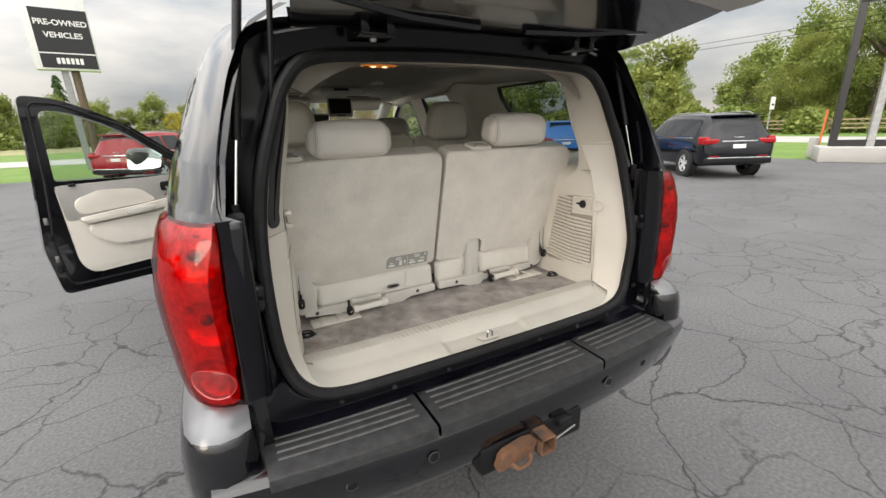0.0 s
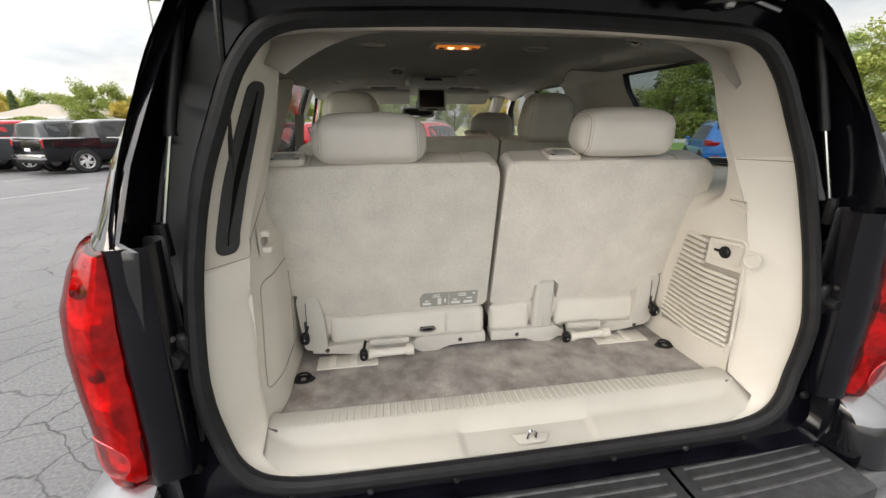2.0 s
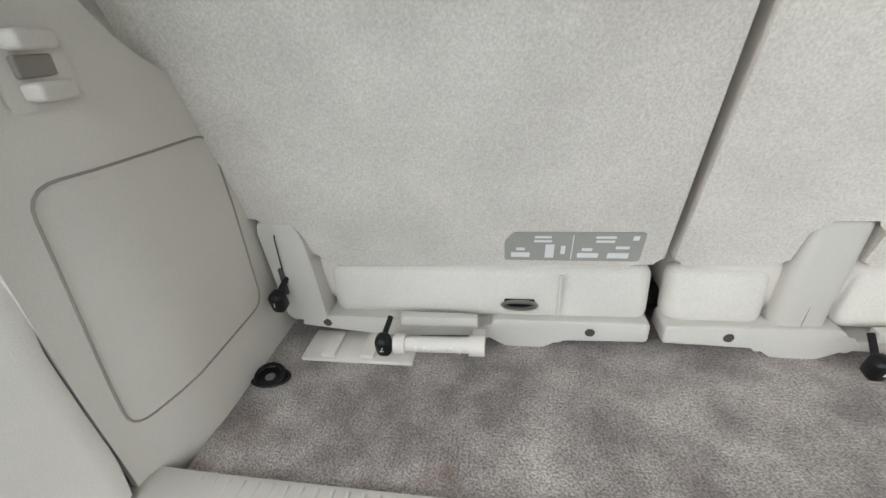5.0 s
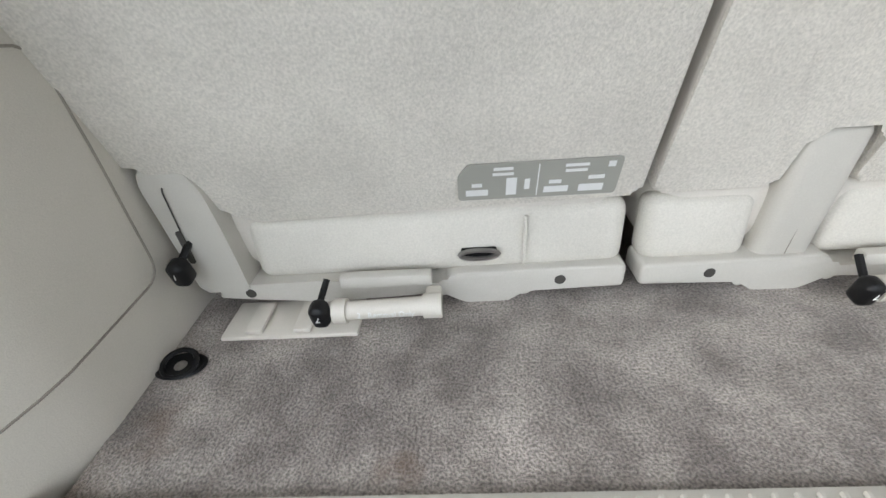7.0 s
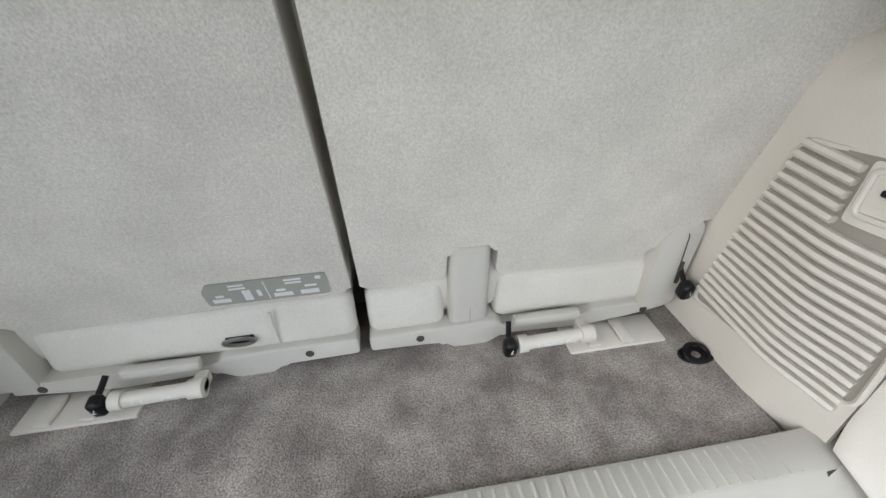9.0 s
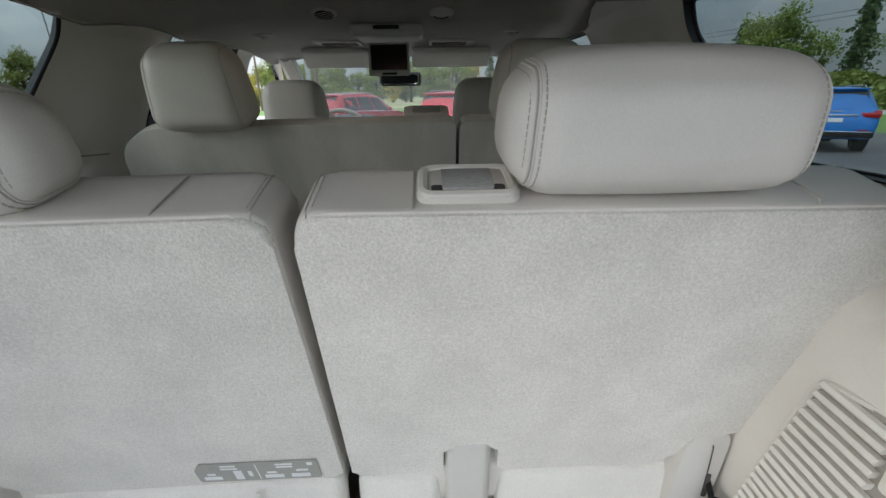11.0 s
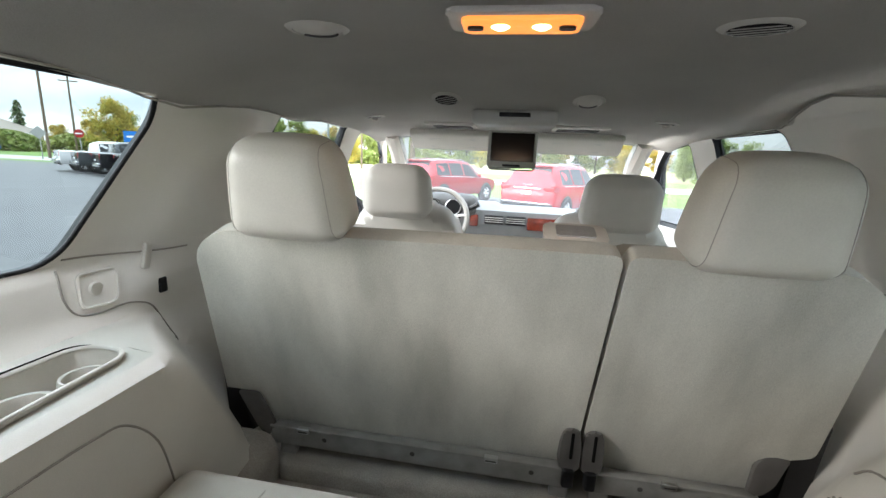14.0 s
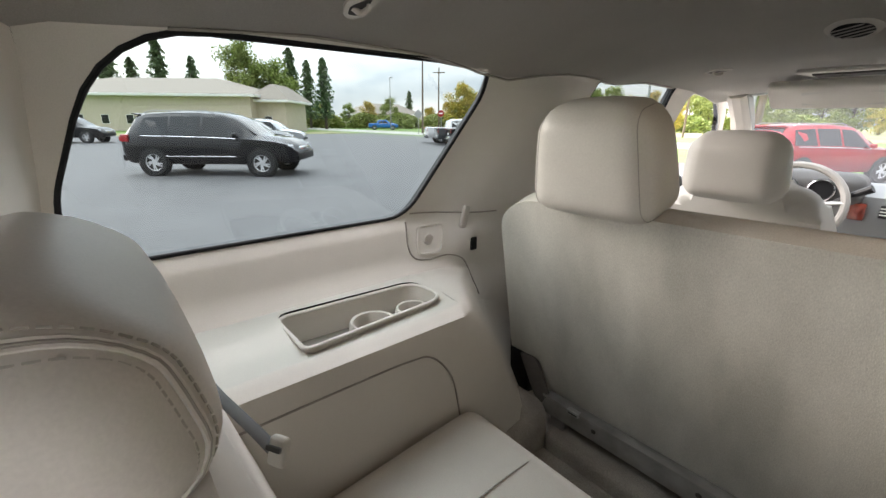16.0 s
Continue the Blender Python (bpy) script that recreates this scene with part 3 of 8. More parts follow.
OUTER = [(0.0, 0.735), (0.40, 0.738), (0.66, 0.745), (0.79, 0.77), (0.805, 0.90), (0.805, 1.10), (0.806, 1.31), (0.793, 1.475), (0.758, 1.615), (0.716, 1.735), (0.65, 1.825), (0.44, 1.855), (0.0, 1.867)]


def hatch_y(z, a, b, m=0.45):
    """How far forward the opening leans at height z: a at the sill, b at the roof."""
    return interp([(1.08, a), (1.35, a + (b - a) * m), (1.80, b)], z)


def sill_dip(z):
    """How far the foot of the opening stands back from its sides."""
    return -0.024 * (1 - step01(0.80, 0.95, z))


def whole(half):
    pts = [(x, z) for x, z in half] + [(-x, z) for x, z in half[-2:0:-1]]
    return [(p.x, p.y) for p in smooth_loop(pts, 5)]


loop2, outer2 = whole(LOOP), whole(OUTER)
seal_ring = [(x, hatch_y(z, 0.112, 0.245) + sill_dip(z), z) for x, z in loop2]
part("hatch_seal", tube(seal_ring, 0.019, 10, closed=True), RUBBER, suv, "black rubber weather seal round the hatch opening")
rows = []
GUTTER = [(0.86, 0.0), (0.95, 0.028), (1.2, 0.035), (1.38, 0.085), (1.6, 0.10), (1.74, 0.07), (1.82, 0.0)]
for k, (ya, yb, f, deep) in enumerate(((0.15, 0.28, 0.0, 0.0), (0.12, 0.255, 0.20, 0.0), (0.115, 0.25, 0.28, 0.9), (0.112, 0.24, 0.6, 1.0), (0.10, 0.23, 0.88, 1.0), (0.075, 0.22, 0.96, 0.4), (0.055, 0.205, 1.0, 0.0))):
    rows.append([(a[0] + (b[0] - a[0]) * f, hatch_y(a[1] + (b[1] - a[1]) * f, ya, yb, 0.45 - 0.33 * f) + deep * interp(GUTTER, a[1]) + sill_dip(a[1]) * (1 - f), a[1] + (b[1] - a[1]) * f) for a, b in zip(loop2, outer2)])
part("hatch_jamb", loft(rows, closed_ring=True), JAMB, suv, "black painted hatch jamb with scuffs")
for sx in (-1, 1):
    for zz, yy in ((0.86, 0.112), (0.985, 0.136), (1.275, 0.155)):
        part("jamb_plug", lathe([(0, 0.010), (0.007, 0.010), (0.011, 0.005), (0.012, 0)], 12, pose(sx * 0.764, yy, zz, 90, 0, 0)), RUBBER, suv)
    # upright channel strip and striker
    part("jamb_strip", prism(rounded([(-0.02, 0.0), (0.02, 0.0), (0.02, 0.2), (-0.02, 0.2)], 0.01), 0.004, pose(sx * 0.767, 0.144, 1.17, 90, 0, 0), 0.003), STRIP_G, suv)
    part("jamb_strip", prism(rounded([(-0.02, 0.0), (0.02, 0.0), (0.02, 0.17), (-0.02, 0.17)], 0.01), 0.004, pose(sx * 0.767, 0.136, 0.91, 90, 0, 0), 0.003), STRIP_G, suv)
    st = join_bm(box(sx * 0.757 - 0.03, sx * 0.757 + 0.03, 0.105, 0.15, 1.10, 1.18, 0.012, 3), lathe([(0, 0.03), (0.014, 0.03), (0.017, 0.02), (0.017, 0)], 12, pose(sx * 0.75, 0.11, 1.135, 90, 0, 0)))
    part("guide_wedge", st, BLACK_P, suv, "black plastic guide wedge")
    part("wedge_tab", tube([(sx * 0.777, 0.098, 1.158), (sx * 0.747, 0.095, 1.18)], 0.006, 6), STEEL, suv)
for px, pz in ((-0.40, 0.766), (-0.2, 0.764), (0.2, 0.764), (0.40, 0.766), (-0.57, 0.775), (0.57, 0.775)):
    part("sill_plug", lathe([(0, 0.006), (0.005, 0.006), (0.0075, 0.003), (0.008, 0)], 12, pose(px, 0.082, pz, 75, 0, 0)), RUBBER if abs(px) < 0.3 or abs(px) > 0.5 else STRIP_G, suv)

# tail lamps
def tail_lamp(side):
    lamp = new("tail_lamp")
    lamp.parent = suv
    zs = [0.878, 0.892, 0.94, 1.01, 1.09, 1.17, 1.25, 1.32, 1.358, 1.365]

    def lens_at(s, z, edge=False):
        t = max(0.0, min(1.0, (z - 0.87) / 0.495))
        xin = 0.822 - 0.012 * t
        bulge = 0.026 * math.sin(math.pi * t) ** 0.6
        u = 0.08 + (0.30 + 0.07 * math.sin(math.pi * t)) * s ** 1.7
        p = Vector(skin(side)(u, z))
        xx = 0.5 * (abs(p.x) + xin + math.hypot(abs(p.x) - xin, 0.015))
        nx = step01(0.1, 0.7, s)
        if edge:
            return Vector((side * (xx - 0.01), p.y + 0.012, z))
        return Vector((side * (xx + bulge * nx + 0.006), p.y - bulge * (1 - nx) - 0.012, z))

    def on_lens(x, z, lift):
        lo_, hi_ = 0.0, 1.0
        for _ in range(24):
            m_ = (lo_ + hi_) / 2
            lo_, hi_ = (m_, hi_) if abs(lens_at(m_, z).x) < x else (lo_, m_)
        q = lens_at(lo_, z)
        k = step01(0.86, 0.97, abs(q.x))
        return q + Vector((side * lift * k, -lift * (1 - 0.6 * k), 0))

    rows = [[lens_at(k / 15, z, i in (0, len(zs) - 1) or k in (0, 15)) for k in range(16)] for i, z in enumerate(zs)]
    cups = ((1.285, 0.050), (1.125, 0.052), (0.975, 0.050))

    def deep(s, z):
        """A place on the bright reflector behind the lens, with a bowl round each bulb."""
        q = lens_at(s, z)
        if s < 1 / 15:
            q = lens_at(0, z, True).lerp(lens_at(1 / 15, z), s * 15)
        if s > 14 / 15:
            q = lens_at(1, z, True).lerp(lens_at(14 / 15, z), (1 - s) * 15)
        t = max(0.0, min(1.0, (z - 0.87) / 0.495))
        d = 0.012 + 0.002 * math.sin(z * 420) * step01(0.55, 0.7, s)
        for zc, r in cups:
            h = math.hypot(abs(q.x) - 0.872, z - zc) / (r * 1.05)
            if h < 1:
                d += 0.020 * math.sqrt(1 - h * h)
        d = min(d, 0.008 + 0.026 * math.sin(math.pi * t) ** 0.6)
        d = 0.004 + d * min(1.0, s / 0.08, (1 - s) / 0.08)
        nx = step01(0.1, 0.7, s)
        return q + Vector((-side * d * nx, d * (1 - nx), 0))

    part("reflector", loft([[deep(k / 44, 0.890 + 0.464 * j / 60) for k in range(45)] for j in range(61)]), REFLECT, lamp, "bright stepped reflector with round bulb bowls", 25)
    glass_ = part("lens", loft(rows), RED_CLEAR, lamp, "glossy clear red lens", 60)
    ang = [2 * math.pi * k / 28 for k in range(28)]
    for zc, r in cups[:2]:
        lo_ = min((abs(abs(lens_at(k / 60, zc).x) - 0.872), k / 60) for k in range(61))[1]
        q = deep(lo_, zc + 0.006)
        part("bulb_cup", lathe([(0, 0.016), (0.008, 0.015), (0.013, 0.010), (0.015, 0.0)], 16, Matrix.Translation(q) @ Matrix.Rotation(radians(90), 4, "X")), RED_DARK, lamp, "darker bulb cup")
    zc, r = cups[2]
    dome = [[on_lens(0.882 + q * r * math.cos(a), zc - 0.012 + 0.85 * q * r * math.sin(a), 0.0015 + 0.010 * (1 - q * q)) for a in ang] for q in (1.0, 0.97, 0.85, 0.65, 0.4, 0.02)]
    part("reversing_lens", loft(dome, closed_ring=True), PALE_CLEAR, lamp, "pale pink reversing lens", 60)
    part("lamp_ring", tube([on_lens(0.882 + r * math.cos(a), zc - 0.012 + 0.85 * r * math.sin(a), 0.001) for a in ang], 0.0013, 6, closed=True), LENS_PALE, lamp)
    return lamp


MIRROR = mat("mirror", (0.9, 0.9, 0.9), 0.02, metal=1.0, var=0.0)
# paler than the black bumper: the reflected sky is put into this grey
CAP = mat("bumper_sky_sheen", (0.17, 0.175, 0.185), 0.28, metal=0.3, var=0.05, coat=0.3)
RIBS = mat("worn_rib", (0.070, 0.071, 0.073), 0.5, var=0.25, scale=30, bump=0.3, bump_scale=200)
REFLECT = mat("lamp_reflector", (0.66, 0.66, 0.66), 0.30, metal=0.22, var=0.25, scale=55, bump=0.6, bump_scale=60)
RED_CLEAR = glass("clear_red_lens", (0.80, 0.001, 0.012), 0.05)
PALE_CLEAR = glass("clear_pale_lens", (0.98, 0.75, 0.75), 0.13)
RED_DARK = mat("red_cup", (0.16, 0.12, 0.12), 0.3, var=0.3, scale=40, coat=1.0)
LENS_PALE = mat("pale_lens", (0.62, 0.03, 0.04), 0.12, var=0.2, scale=30, coat=1.0)
for sx in (-1, 1):
    tail_lamp(sx)
    # bumper shoulder under the lamp, one smooth skin round the corner
    def corner(z, off, sx=sx):
        pts = [(0.806, 0.16, 0, 0), (0.808, 0.05, 0, -0.5), (0.818, 0.022, 0, -1), (0.85, 0.004, 0, -1), (0.89, -0.002, 0.2, -1), (0.925, 0.010, 0.6, -0.8), (0.950, 0.036, 0.85, -0.5), (0.966, 0.08, 1, -0.2), (0.974, 0.16, 1, 0), (0.978, 0.30, 1, 0), (0.980, 0.6, 1, 0), (0.980, 0.93, 1, 0)]
        return [(sx * (x + off * nx), y + off * ny, z) for x, y, nx, ny in pts]
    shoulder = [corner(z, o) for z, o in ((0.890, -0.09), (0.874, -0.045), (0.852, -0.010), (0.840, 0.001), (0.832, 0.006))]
    part("corner_panel", loft([row[2:] for row in shoulder]), CAP, suv, "bumper shoulder under the lamp, sky reflection painted as pale grey", 60)
    part("corner_return", loft([row[:3] for row in shoulder]), PAINT, suv, "", 60)
    part("bumper_corner", loft([corner(z, o) for z, o in ((0.832, 0.006), (0.825, 0.011), (0.80, 0.018), (0.76, 0.024), (0.70, 0.026), (0.62, 0.024), (0.54, 0.014), (0.47, -0.01), (0.45, -0.04))]), PAINT, suv, "black bumper corner", 60)

# black strip closing the rear pillar between the side skin and the hatch jamb
EDGE_U = [(1.36, 0.08), (1.375, 0.09), (1.49, 0.105), (1.62, 0.125), (1.775, 0.142), (1.86, 0.151)]
OUT_X = [(z, x) for x, z in OUTER[4:11]]
for sx in (-1, 1):
    rows = []
    for z in [1.366 + 0.455 * k / 14 for k in range(15)]:
        a = Vector(skin(sx)(interp(EDGE_U, z), z)) + Vector((0, -0.004, 0))
        b = Vector((sx * (interp(OUT_X, z) - 0.004), hatch_y(z, 0.055, 0.205, 0.12) - 0.003, z))
        rows.append([a.lerp(b, f) + Vector((0, 0.006 * math.sin(math.pi * f), 0)) for f in (0, 0.25, 0.5, 0.75, 1)])
    part("pillar_strip", loft(rows), JAMB, suv, "black painted edge of the rear pillar", 50)
    rows = [[(sx * x, y + 0.012 * step01(1.1, 1.37, z), z) for x, y in ((0.748, 0.115), (0.750, 0.078), (0.756, 0.066), (0.78, 0.056), (0.804, 0.050), (0.814, 0.056))] for z in (0.885, 0.95, 1.05, 1.15, 1.25, 1.31, 1.366)]
    part("lamp_side_panel", loft(rows), JAMB, suv, "black painted panel beside the tail lamp", 50)

# rear bumper with step pad
def plan(x, y_mid, y_end, half=0.93):
    return y_mid + (y_end - y_mid) * (abs(x) / half) ** 2.6


xs = [-0.93 + 1.86 * k / 40 for k in range(41)]
prof = [(0.17, 0.715, 0.17), (0.10, 0.722, 0.12), (-0.075, 0.716, -0.02), (-0.108, 0.700, -0.038), (-0.122, 0.66, -0.034), (-0.11, 0.55, -0.002), (-0.05, 0.46, 0.05), (0.05, 0.44, 0.15)]
part("bumper_skin", loft([[(x, plan(x, a, c), z) for x in xs] for a, z, c in prof]), PAINT, suv, "black rear bumper cover", 50)
for x0, x1 in ((-0.80, -0.345), (-0.335, 0.335), (0.345, 0.80)):
    n = 12
    pad = bmesh.new()
    px = [x0 + (x1 - x0) * k / n for k in range(n + 1)]
    rows = []
    for f, z in ((0.0, 0.715), (0.0, 0.728), (0.04, 0.732), (0.95, 0.730), (0.99, 0.726), (1.0, 0.716), (1.0, 0.690)):
        rows.append([(x, plan(x, 0.085, 0.13) * (1 - f) + plan(x, -0.120, -0.050) * f, z) for x in px])
    pd = part("step_pad", merge(loft(rows, bm=pad)), STEP, suv, "ribbed dark grey plastic step pad", 30)
    for k in range(4):
        f = 0.22 + 0.17 * k
        rib = tube([(x, plan(x, 0.085, 0.13) * (1 - f) + plan(x, -0.095, -0.035) * f, 0.732) for x in [x0 + 0.03 + (x1 - x0 - 0.06) * j / n for j in range(n + 1)]], 0.0050, 6, flat=0.8)
        part("rib", rib, RIBS, pd)
for px, pz, py in ((-0.60, 0.625, -0.075), (-0.365, 0.635, -0.108), (0.365, 0.635, -0.108), (0.60, 0.625, -0.075)):
    sn = lathe([(0, 0.004), (0.012, 0.004), (0.013, 0.0)], 16, pose(px, py - 0.012, pz, 90, 0, 0))
    part("parking_sensor", sn, BLACK_P, suv)
    ring = [(px + 0.017 * math.cos(a), py - 0.012, pz + 0.017 * math.sin(a)) for a in [2 * math.pi * k / 20 for k in range(20)]]
    part("sensor_ring", tube(ring, 0.0016, 5, closed=True), RIBS, suv)
# tow hitch under the bumper
hitch = new("tow_hitch")
hitch.parent = suv
part("hitch_recess", box(-0.20, 0.24, -0.118, 0.0, 0.47, 0.575, 0.012), BLACK_P, hitch, "dark recess in the bumper")
bm = bmesh.new()
for x0, x1, z0, z1 in ((0.0, 0.008, 0.505, 0.57), (0.057, 0.065, 0.505, 0.57), (0.0, 0.065, 0.505, 0.513), (0.0, 0.065, 0.562, 0.57)):
    box(x0, x1, -0.175, 0.02, z0, z1, 0.002, 1, bm)
part("receiver_tube", bm, RUST, hitch, "rusty square receiver tube")
part("tow_bracket", prism(rounded([(-0.16, 0.50), (-0.02, 0.515), (0.0, 0.565), (-0.05, 0.575), (-0.14, 0.56)], 0.012), 0.03, pose(0, -0.125, 0, 90, 0, 0), 0.004), RUST, hitch, "rusty steel bracket")
part("safety_loop", tube(smooth_loop([(-0.11, -0.13, 0.53), (-0.09, -0.165, 0.50), (-0.04, -0.165, 0.505), (-0.02, -0.13, 0.535)], 6, False), 0.008, 8), RUST, hitch)
part("wiring_socket", box(0.11, 0.17, -0.14, -0.1, 0.545, 0.575, 0.006), BLACK_P, hitch)
part("recess_edge", tube([(0.10, -0.128, 0.50), (0.2, -0.122, 0.515)], 0.005, 6), STEEL, hitch)

# raised hatch
gate = new("tailgate")
gate.parent = suv
def gate_pt(x, d, h):
    """d along the hatch from its hinge, h below its outside."""
    a = radians(12)
    return (x, 0.29 - d * math.cos(a) - h * math.sin(a) * 0.2, 1.955 + d * math.sin(a) - h)


gx = [-1 + 2 * k / 12 for k in range(13)]
hw = lambda d: 0.555 + 0.13 * min(1, d / 0.9)
rows = [[gate_pt(x * hw(d), d, h + 0.018 * abs(x) ** 3) for x in gx] for d, h in ((0.0, 0.03), (0.03, 0.0), (0.4, -0.03), (0.9, -0.02), (1.15, 0.03), (1.17, 0.09), (1.0, 0.12), (0.75, 0.15), (0.45, 0.168), (0.26, 0.168), (0.16, 0.160), (0.08, 0.135), (0.03, 0.10), (0.0, 0.05))]
part("gate_shell", loft(rows), PAINT, gate, "glossy black hatch shell", 50)
rows = [[gate_pt(x * (hw(d) - 0.02), d, h + 0.02 * abs(x) ** 3) for x in gx] for d, h in ((0.50, 0.155), (0.505, 0.178), (0.57, 0.186), (0.70, 0.188), (0.95, 0.17), (1.0, 0.14))]
part("gate_trim", loft(rows), PLASTIC_G, gate, "grey inner hatch trim", 50)
for sx in (-1, 1):
    part("hinge_bracket", join_bm(box(sx * 0.40 - 0.012, sx * 0.40 + 0.012, 0.10, 0.235, 1.80, 1.88, 0.006), box(sx * 0.33 - 0.012, sx * 0.33 + 0.012, 0.10, 0.235, 1.80, 1.88, 0.006), box(sx * 0.365 - 0.05, sx * 0.365 + 0.05, 0.11, 0.20, 1.795, 1.81, 0.004)), JAMB, gate, "black hinge bracket with bolts")
    part("hinge_bolt", lathe([(0, 0.008), (0.009, 0.007), (0.011, 0)], 10, pose(sx * 0.365, 0.15, 1.795, 180, 0, 0)), STEEL, gate)
    part("gate_ridge", tube([gate_pt(sx * x, d, 0.171) for x, d in ((0.08, 0.22), (0.3, 0.24), (0.52, 0.30))], 0.012, 6), PAINT, gate)
    part("hinge", box(sx * 0.46 - 0.05, sx * 0.46 + 0.05, 0.19, 0.32, 1.86, 1.92, 0.012), JAMB, gate)
    lo, hi = Vector((sx * 0.767, 0.172, 1.357)), Vector((sx * 0.658, 0.283, 2.0))
    mid = lo.lerp(hi, 0.315)
    stt = new("gas_strut")
    stt.parent = gate
    part("rod", tube([lo, mid], 0.0055, 10), CHROME, stt, "polished steel rod")
    part("cylinder", tube([mid - Vector((0, 0, 0.012)), mid, hi], [0.0135, 0.0115, 0.0115], 12), BLACK_P, stt, "black strut cylinder")
    part("end_cap", tube([lo - Vector((0, 0, 0.035)), lo + Vector((0, 0, 0.03))], [0.017, 0.014], 10), BLACK_P, stt)
part("lift_arm", tube([(-0.660, 0.262, 1.385), (-0.644, 0.248, 1.52), (-0.616, 0.212, 1.80), (-0.598, 0.184, 1.99)], [0.0045, 0.007, 0.0075, 0.0075], 8), BLACK_P, gate, "black hatch lift arm")
part("gate_cable", tube(smooth_loop([(-0.40, 0.23, 1.86), (-0.42, 0.17, 1.845), (-0.36, 0.12, 1.88), (-0.30, 0.12, 1.86), (-0.27, 0.2, 1.865)], 5, False), 0.007, 6), RUBBER, gate)
part("roof_edge", tube([(x, 0.245 + 0.02 * (x / 0.6) ** 2, 1.868 - 0.05 * abs(x / 0.6) ** 3) for x in [-0.6 + 1.2 * k / 16 for k in range(17)]], 0.006, 6), STEEL, suv, "bright lip of the roof edge")

# open front door
door = new("front_door")
door.parent = suv
HX, HY, ANG = -0.985, 3.26, radians(66)
def door_m():
    return Matrix.Translation((HX, HY, 0)) @ Matrix.Rotation(-ANG, 4, "Z") @ Matrix(((0, 0, -1, 0), (-1, 0, 0, 0), (0, 1, 0, 0), (0, 0, 0, 1)))


DM = door_m()
# u runs back from the hinge, v up, w outwards
outer = rounded([(0.02, 0.44), (1.05, 0.45), (1.09, 0.80), (1.03, 1.35), (1.00, 1.85), (0.80, 1.835), (0.45, 1.68), (0.02, 1.34)], [0.05, 0.05, 0.05, 0.05, 0.05, 0.1, 0.15, 0.03], 5)
win = rounded([(0.13, 1.25), (0.93, 1.27), (0.915, 1.755), (0.76, 1.745), (0.48, 1.625), (0.13, 1.33)], [0.02, 0.03, 0.05, 0.1, 0.15, 0.02], 5)
bm = pierced(outer, [win], lambda u, v: (u, v, 0), [], [], 0)
r = bmesh.ops.extrude_face_region(bm, geom=bm.faces[:])
for e in r["geom"]:
    if isinstance(e, bmesh.types.BMVert):
        e.co.z += 0.075
bmesh.ops.transform(bm, matrix=DM, verts=bm.verts)
part("door_shell", bm, PAINT, door, "black painted open front door", 30)
part("door_seal", tube([DM @ Vector((u, v, -0.004)) for u, v in rounded([(0.06, 0.50), (1.0, 0.51), (1.03, 0.82), (0.98, 1.3), (0.955, 1.805), (0.80, 1.795), (0.46, 1.65), (0.06, 1.34)], 0.05, 5)], 0.009, 6, closed=True), RUBBER, door)
dg = part("door_glass", prism(win, 0.004, DM @ Matrix.Translation((0, 0, 0.04))), GLASS_DOOR, door, "clear door glass")
dg.visible_shadow = False
CARD_G = mat("door_upper", (0.30, 0.29, 0.275), 0.55, var=0.06, bump=0.1, bump_scale=500)
card = rounded([(0.04, 0.60), (0.86, 0.57), (0.92, 0.66), (0.945, 1.24), (0.05, 1.25)], [0.05, 0.1, 0.06, 0.03, 0.03], 5)
part("door_card", prism(card, -0.028, DM, 0.012, 3), TRIM, door, "beige moulded door card")
part("card_upper", prism(rounded([(0.05, 1.03), (0.93, 0.985), (0.945, 1.24), (0.05, 1.25)], 0.025, 4), -0.034, DM, 0.01, 3), CARD_G, door, "grey upper door trim")
part("card_pad", prism(rounded([(0.34, 1.06), (0.86, 1.02), (0.87, 1.13), (0.70, 1.19), (0.45, 1.17)], 0.05, 5), -0.044, DM, 0.016, 3), TRIM, door, "cream leather pad")
part("armrest", prism(rounded([(0.06, 1.02), (0.84, 0.955), (0.86, 1.0), (0.30, 1.06), (0.06, 1.10)], 0.02, 4), -0.075, DM, 0.02, 3), TRIM, door)
part("card_bulge", prism(rounded([(0.20, 0.98), (0.83, 0.94), (0.80, 0.84), (0.66, 0.76), (0.36, 0.76), (0.24, 0.84)], 0.07, 5), -0.048, DM, 0.018, 3), TRIM, door, "cream leather lower pad")
part("map_pocket", prism(rounded([(0.08, 0.76), (0.58, 0.73), (0.60, 0.76), (0.10, 0.81)], 0.015, 4), -0.034, DM, 0.006, 2), PLASTIC_G, door)
part("pull_cup", prism(rounded([(0.38, 0.99), (0.58, 0.975), (0.58, 1.015), (0.38, 1.03)], 0.015, 4), -0.09, DM, 0.005, 2), PLASTIC_G, door)
part("wood_strip", prism(rounded([(0.06, 1.105), (0.28, 1.085), (0.28, 1.10), (0.06, 1.125)], 0.006, 3), -0.06, DM, 0.004, 2), WOOD_TRIM, door)
part("door_handle", prism(rounded([(0.16, 1.15), (0.27, 1.14), (0.27, 1.16), (0.16, 1.17)], 0.008, 3), -0.05, DM, 0.005, 2), CHROME, door, "chrome inner door handle")
part("handle_recess", prism(rounded([(0.14, 1.135), (0.30, 1.125), (0.30, 1.20), (0.14, 1.205)], 0.02, 3), -0.04, DM, 0.005, 2), BLACK_P, door)
part("lock_knob", prism(rounded([(0.83, 1.232), (0.87, 1.232), (0.87, 1.25), (0.83, 1.25)], 0.004, 2), -0.045, DM, 0.003, 2), BLACK_P, door)
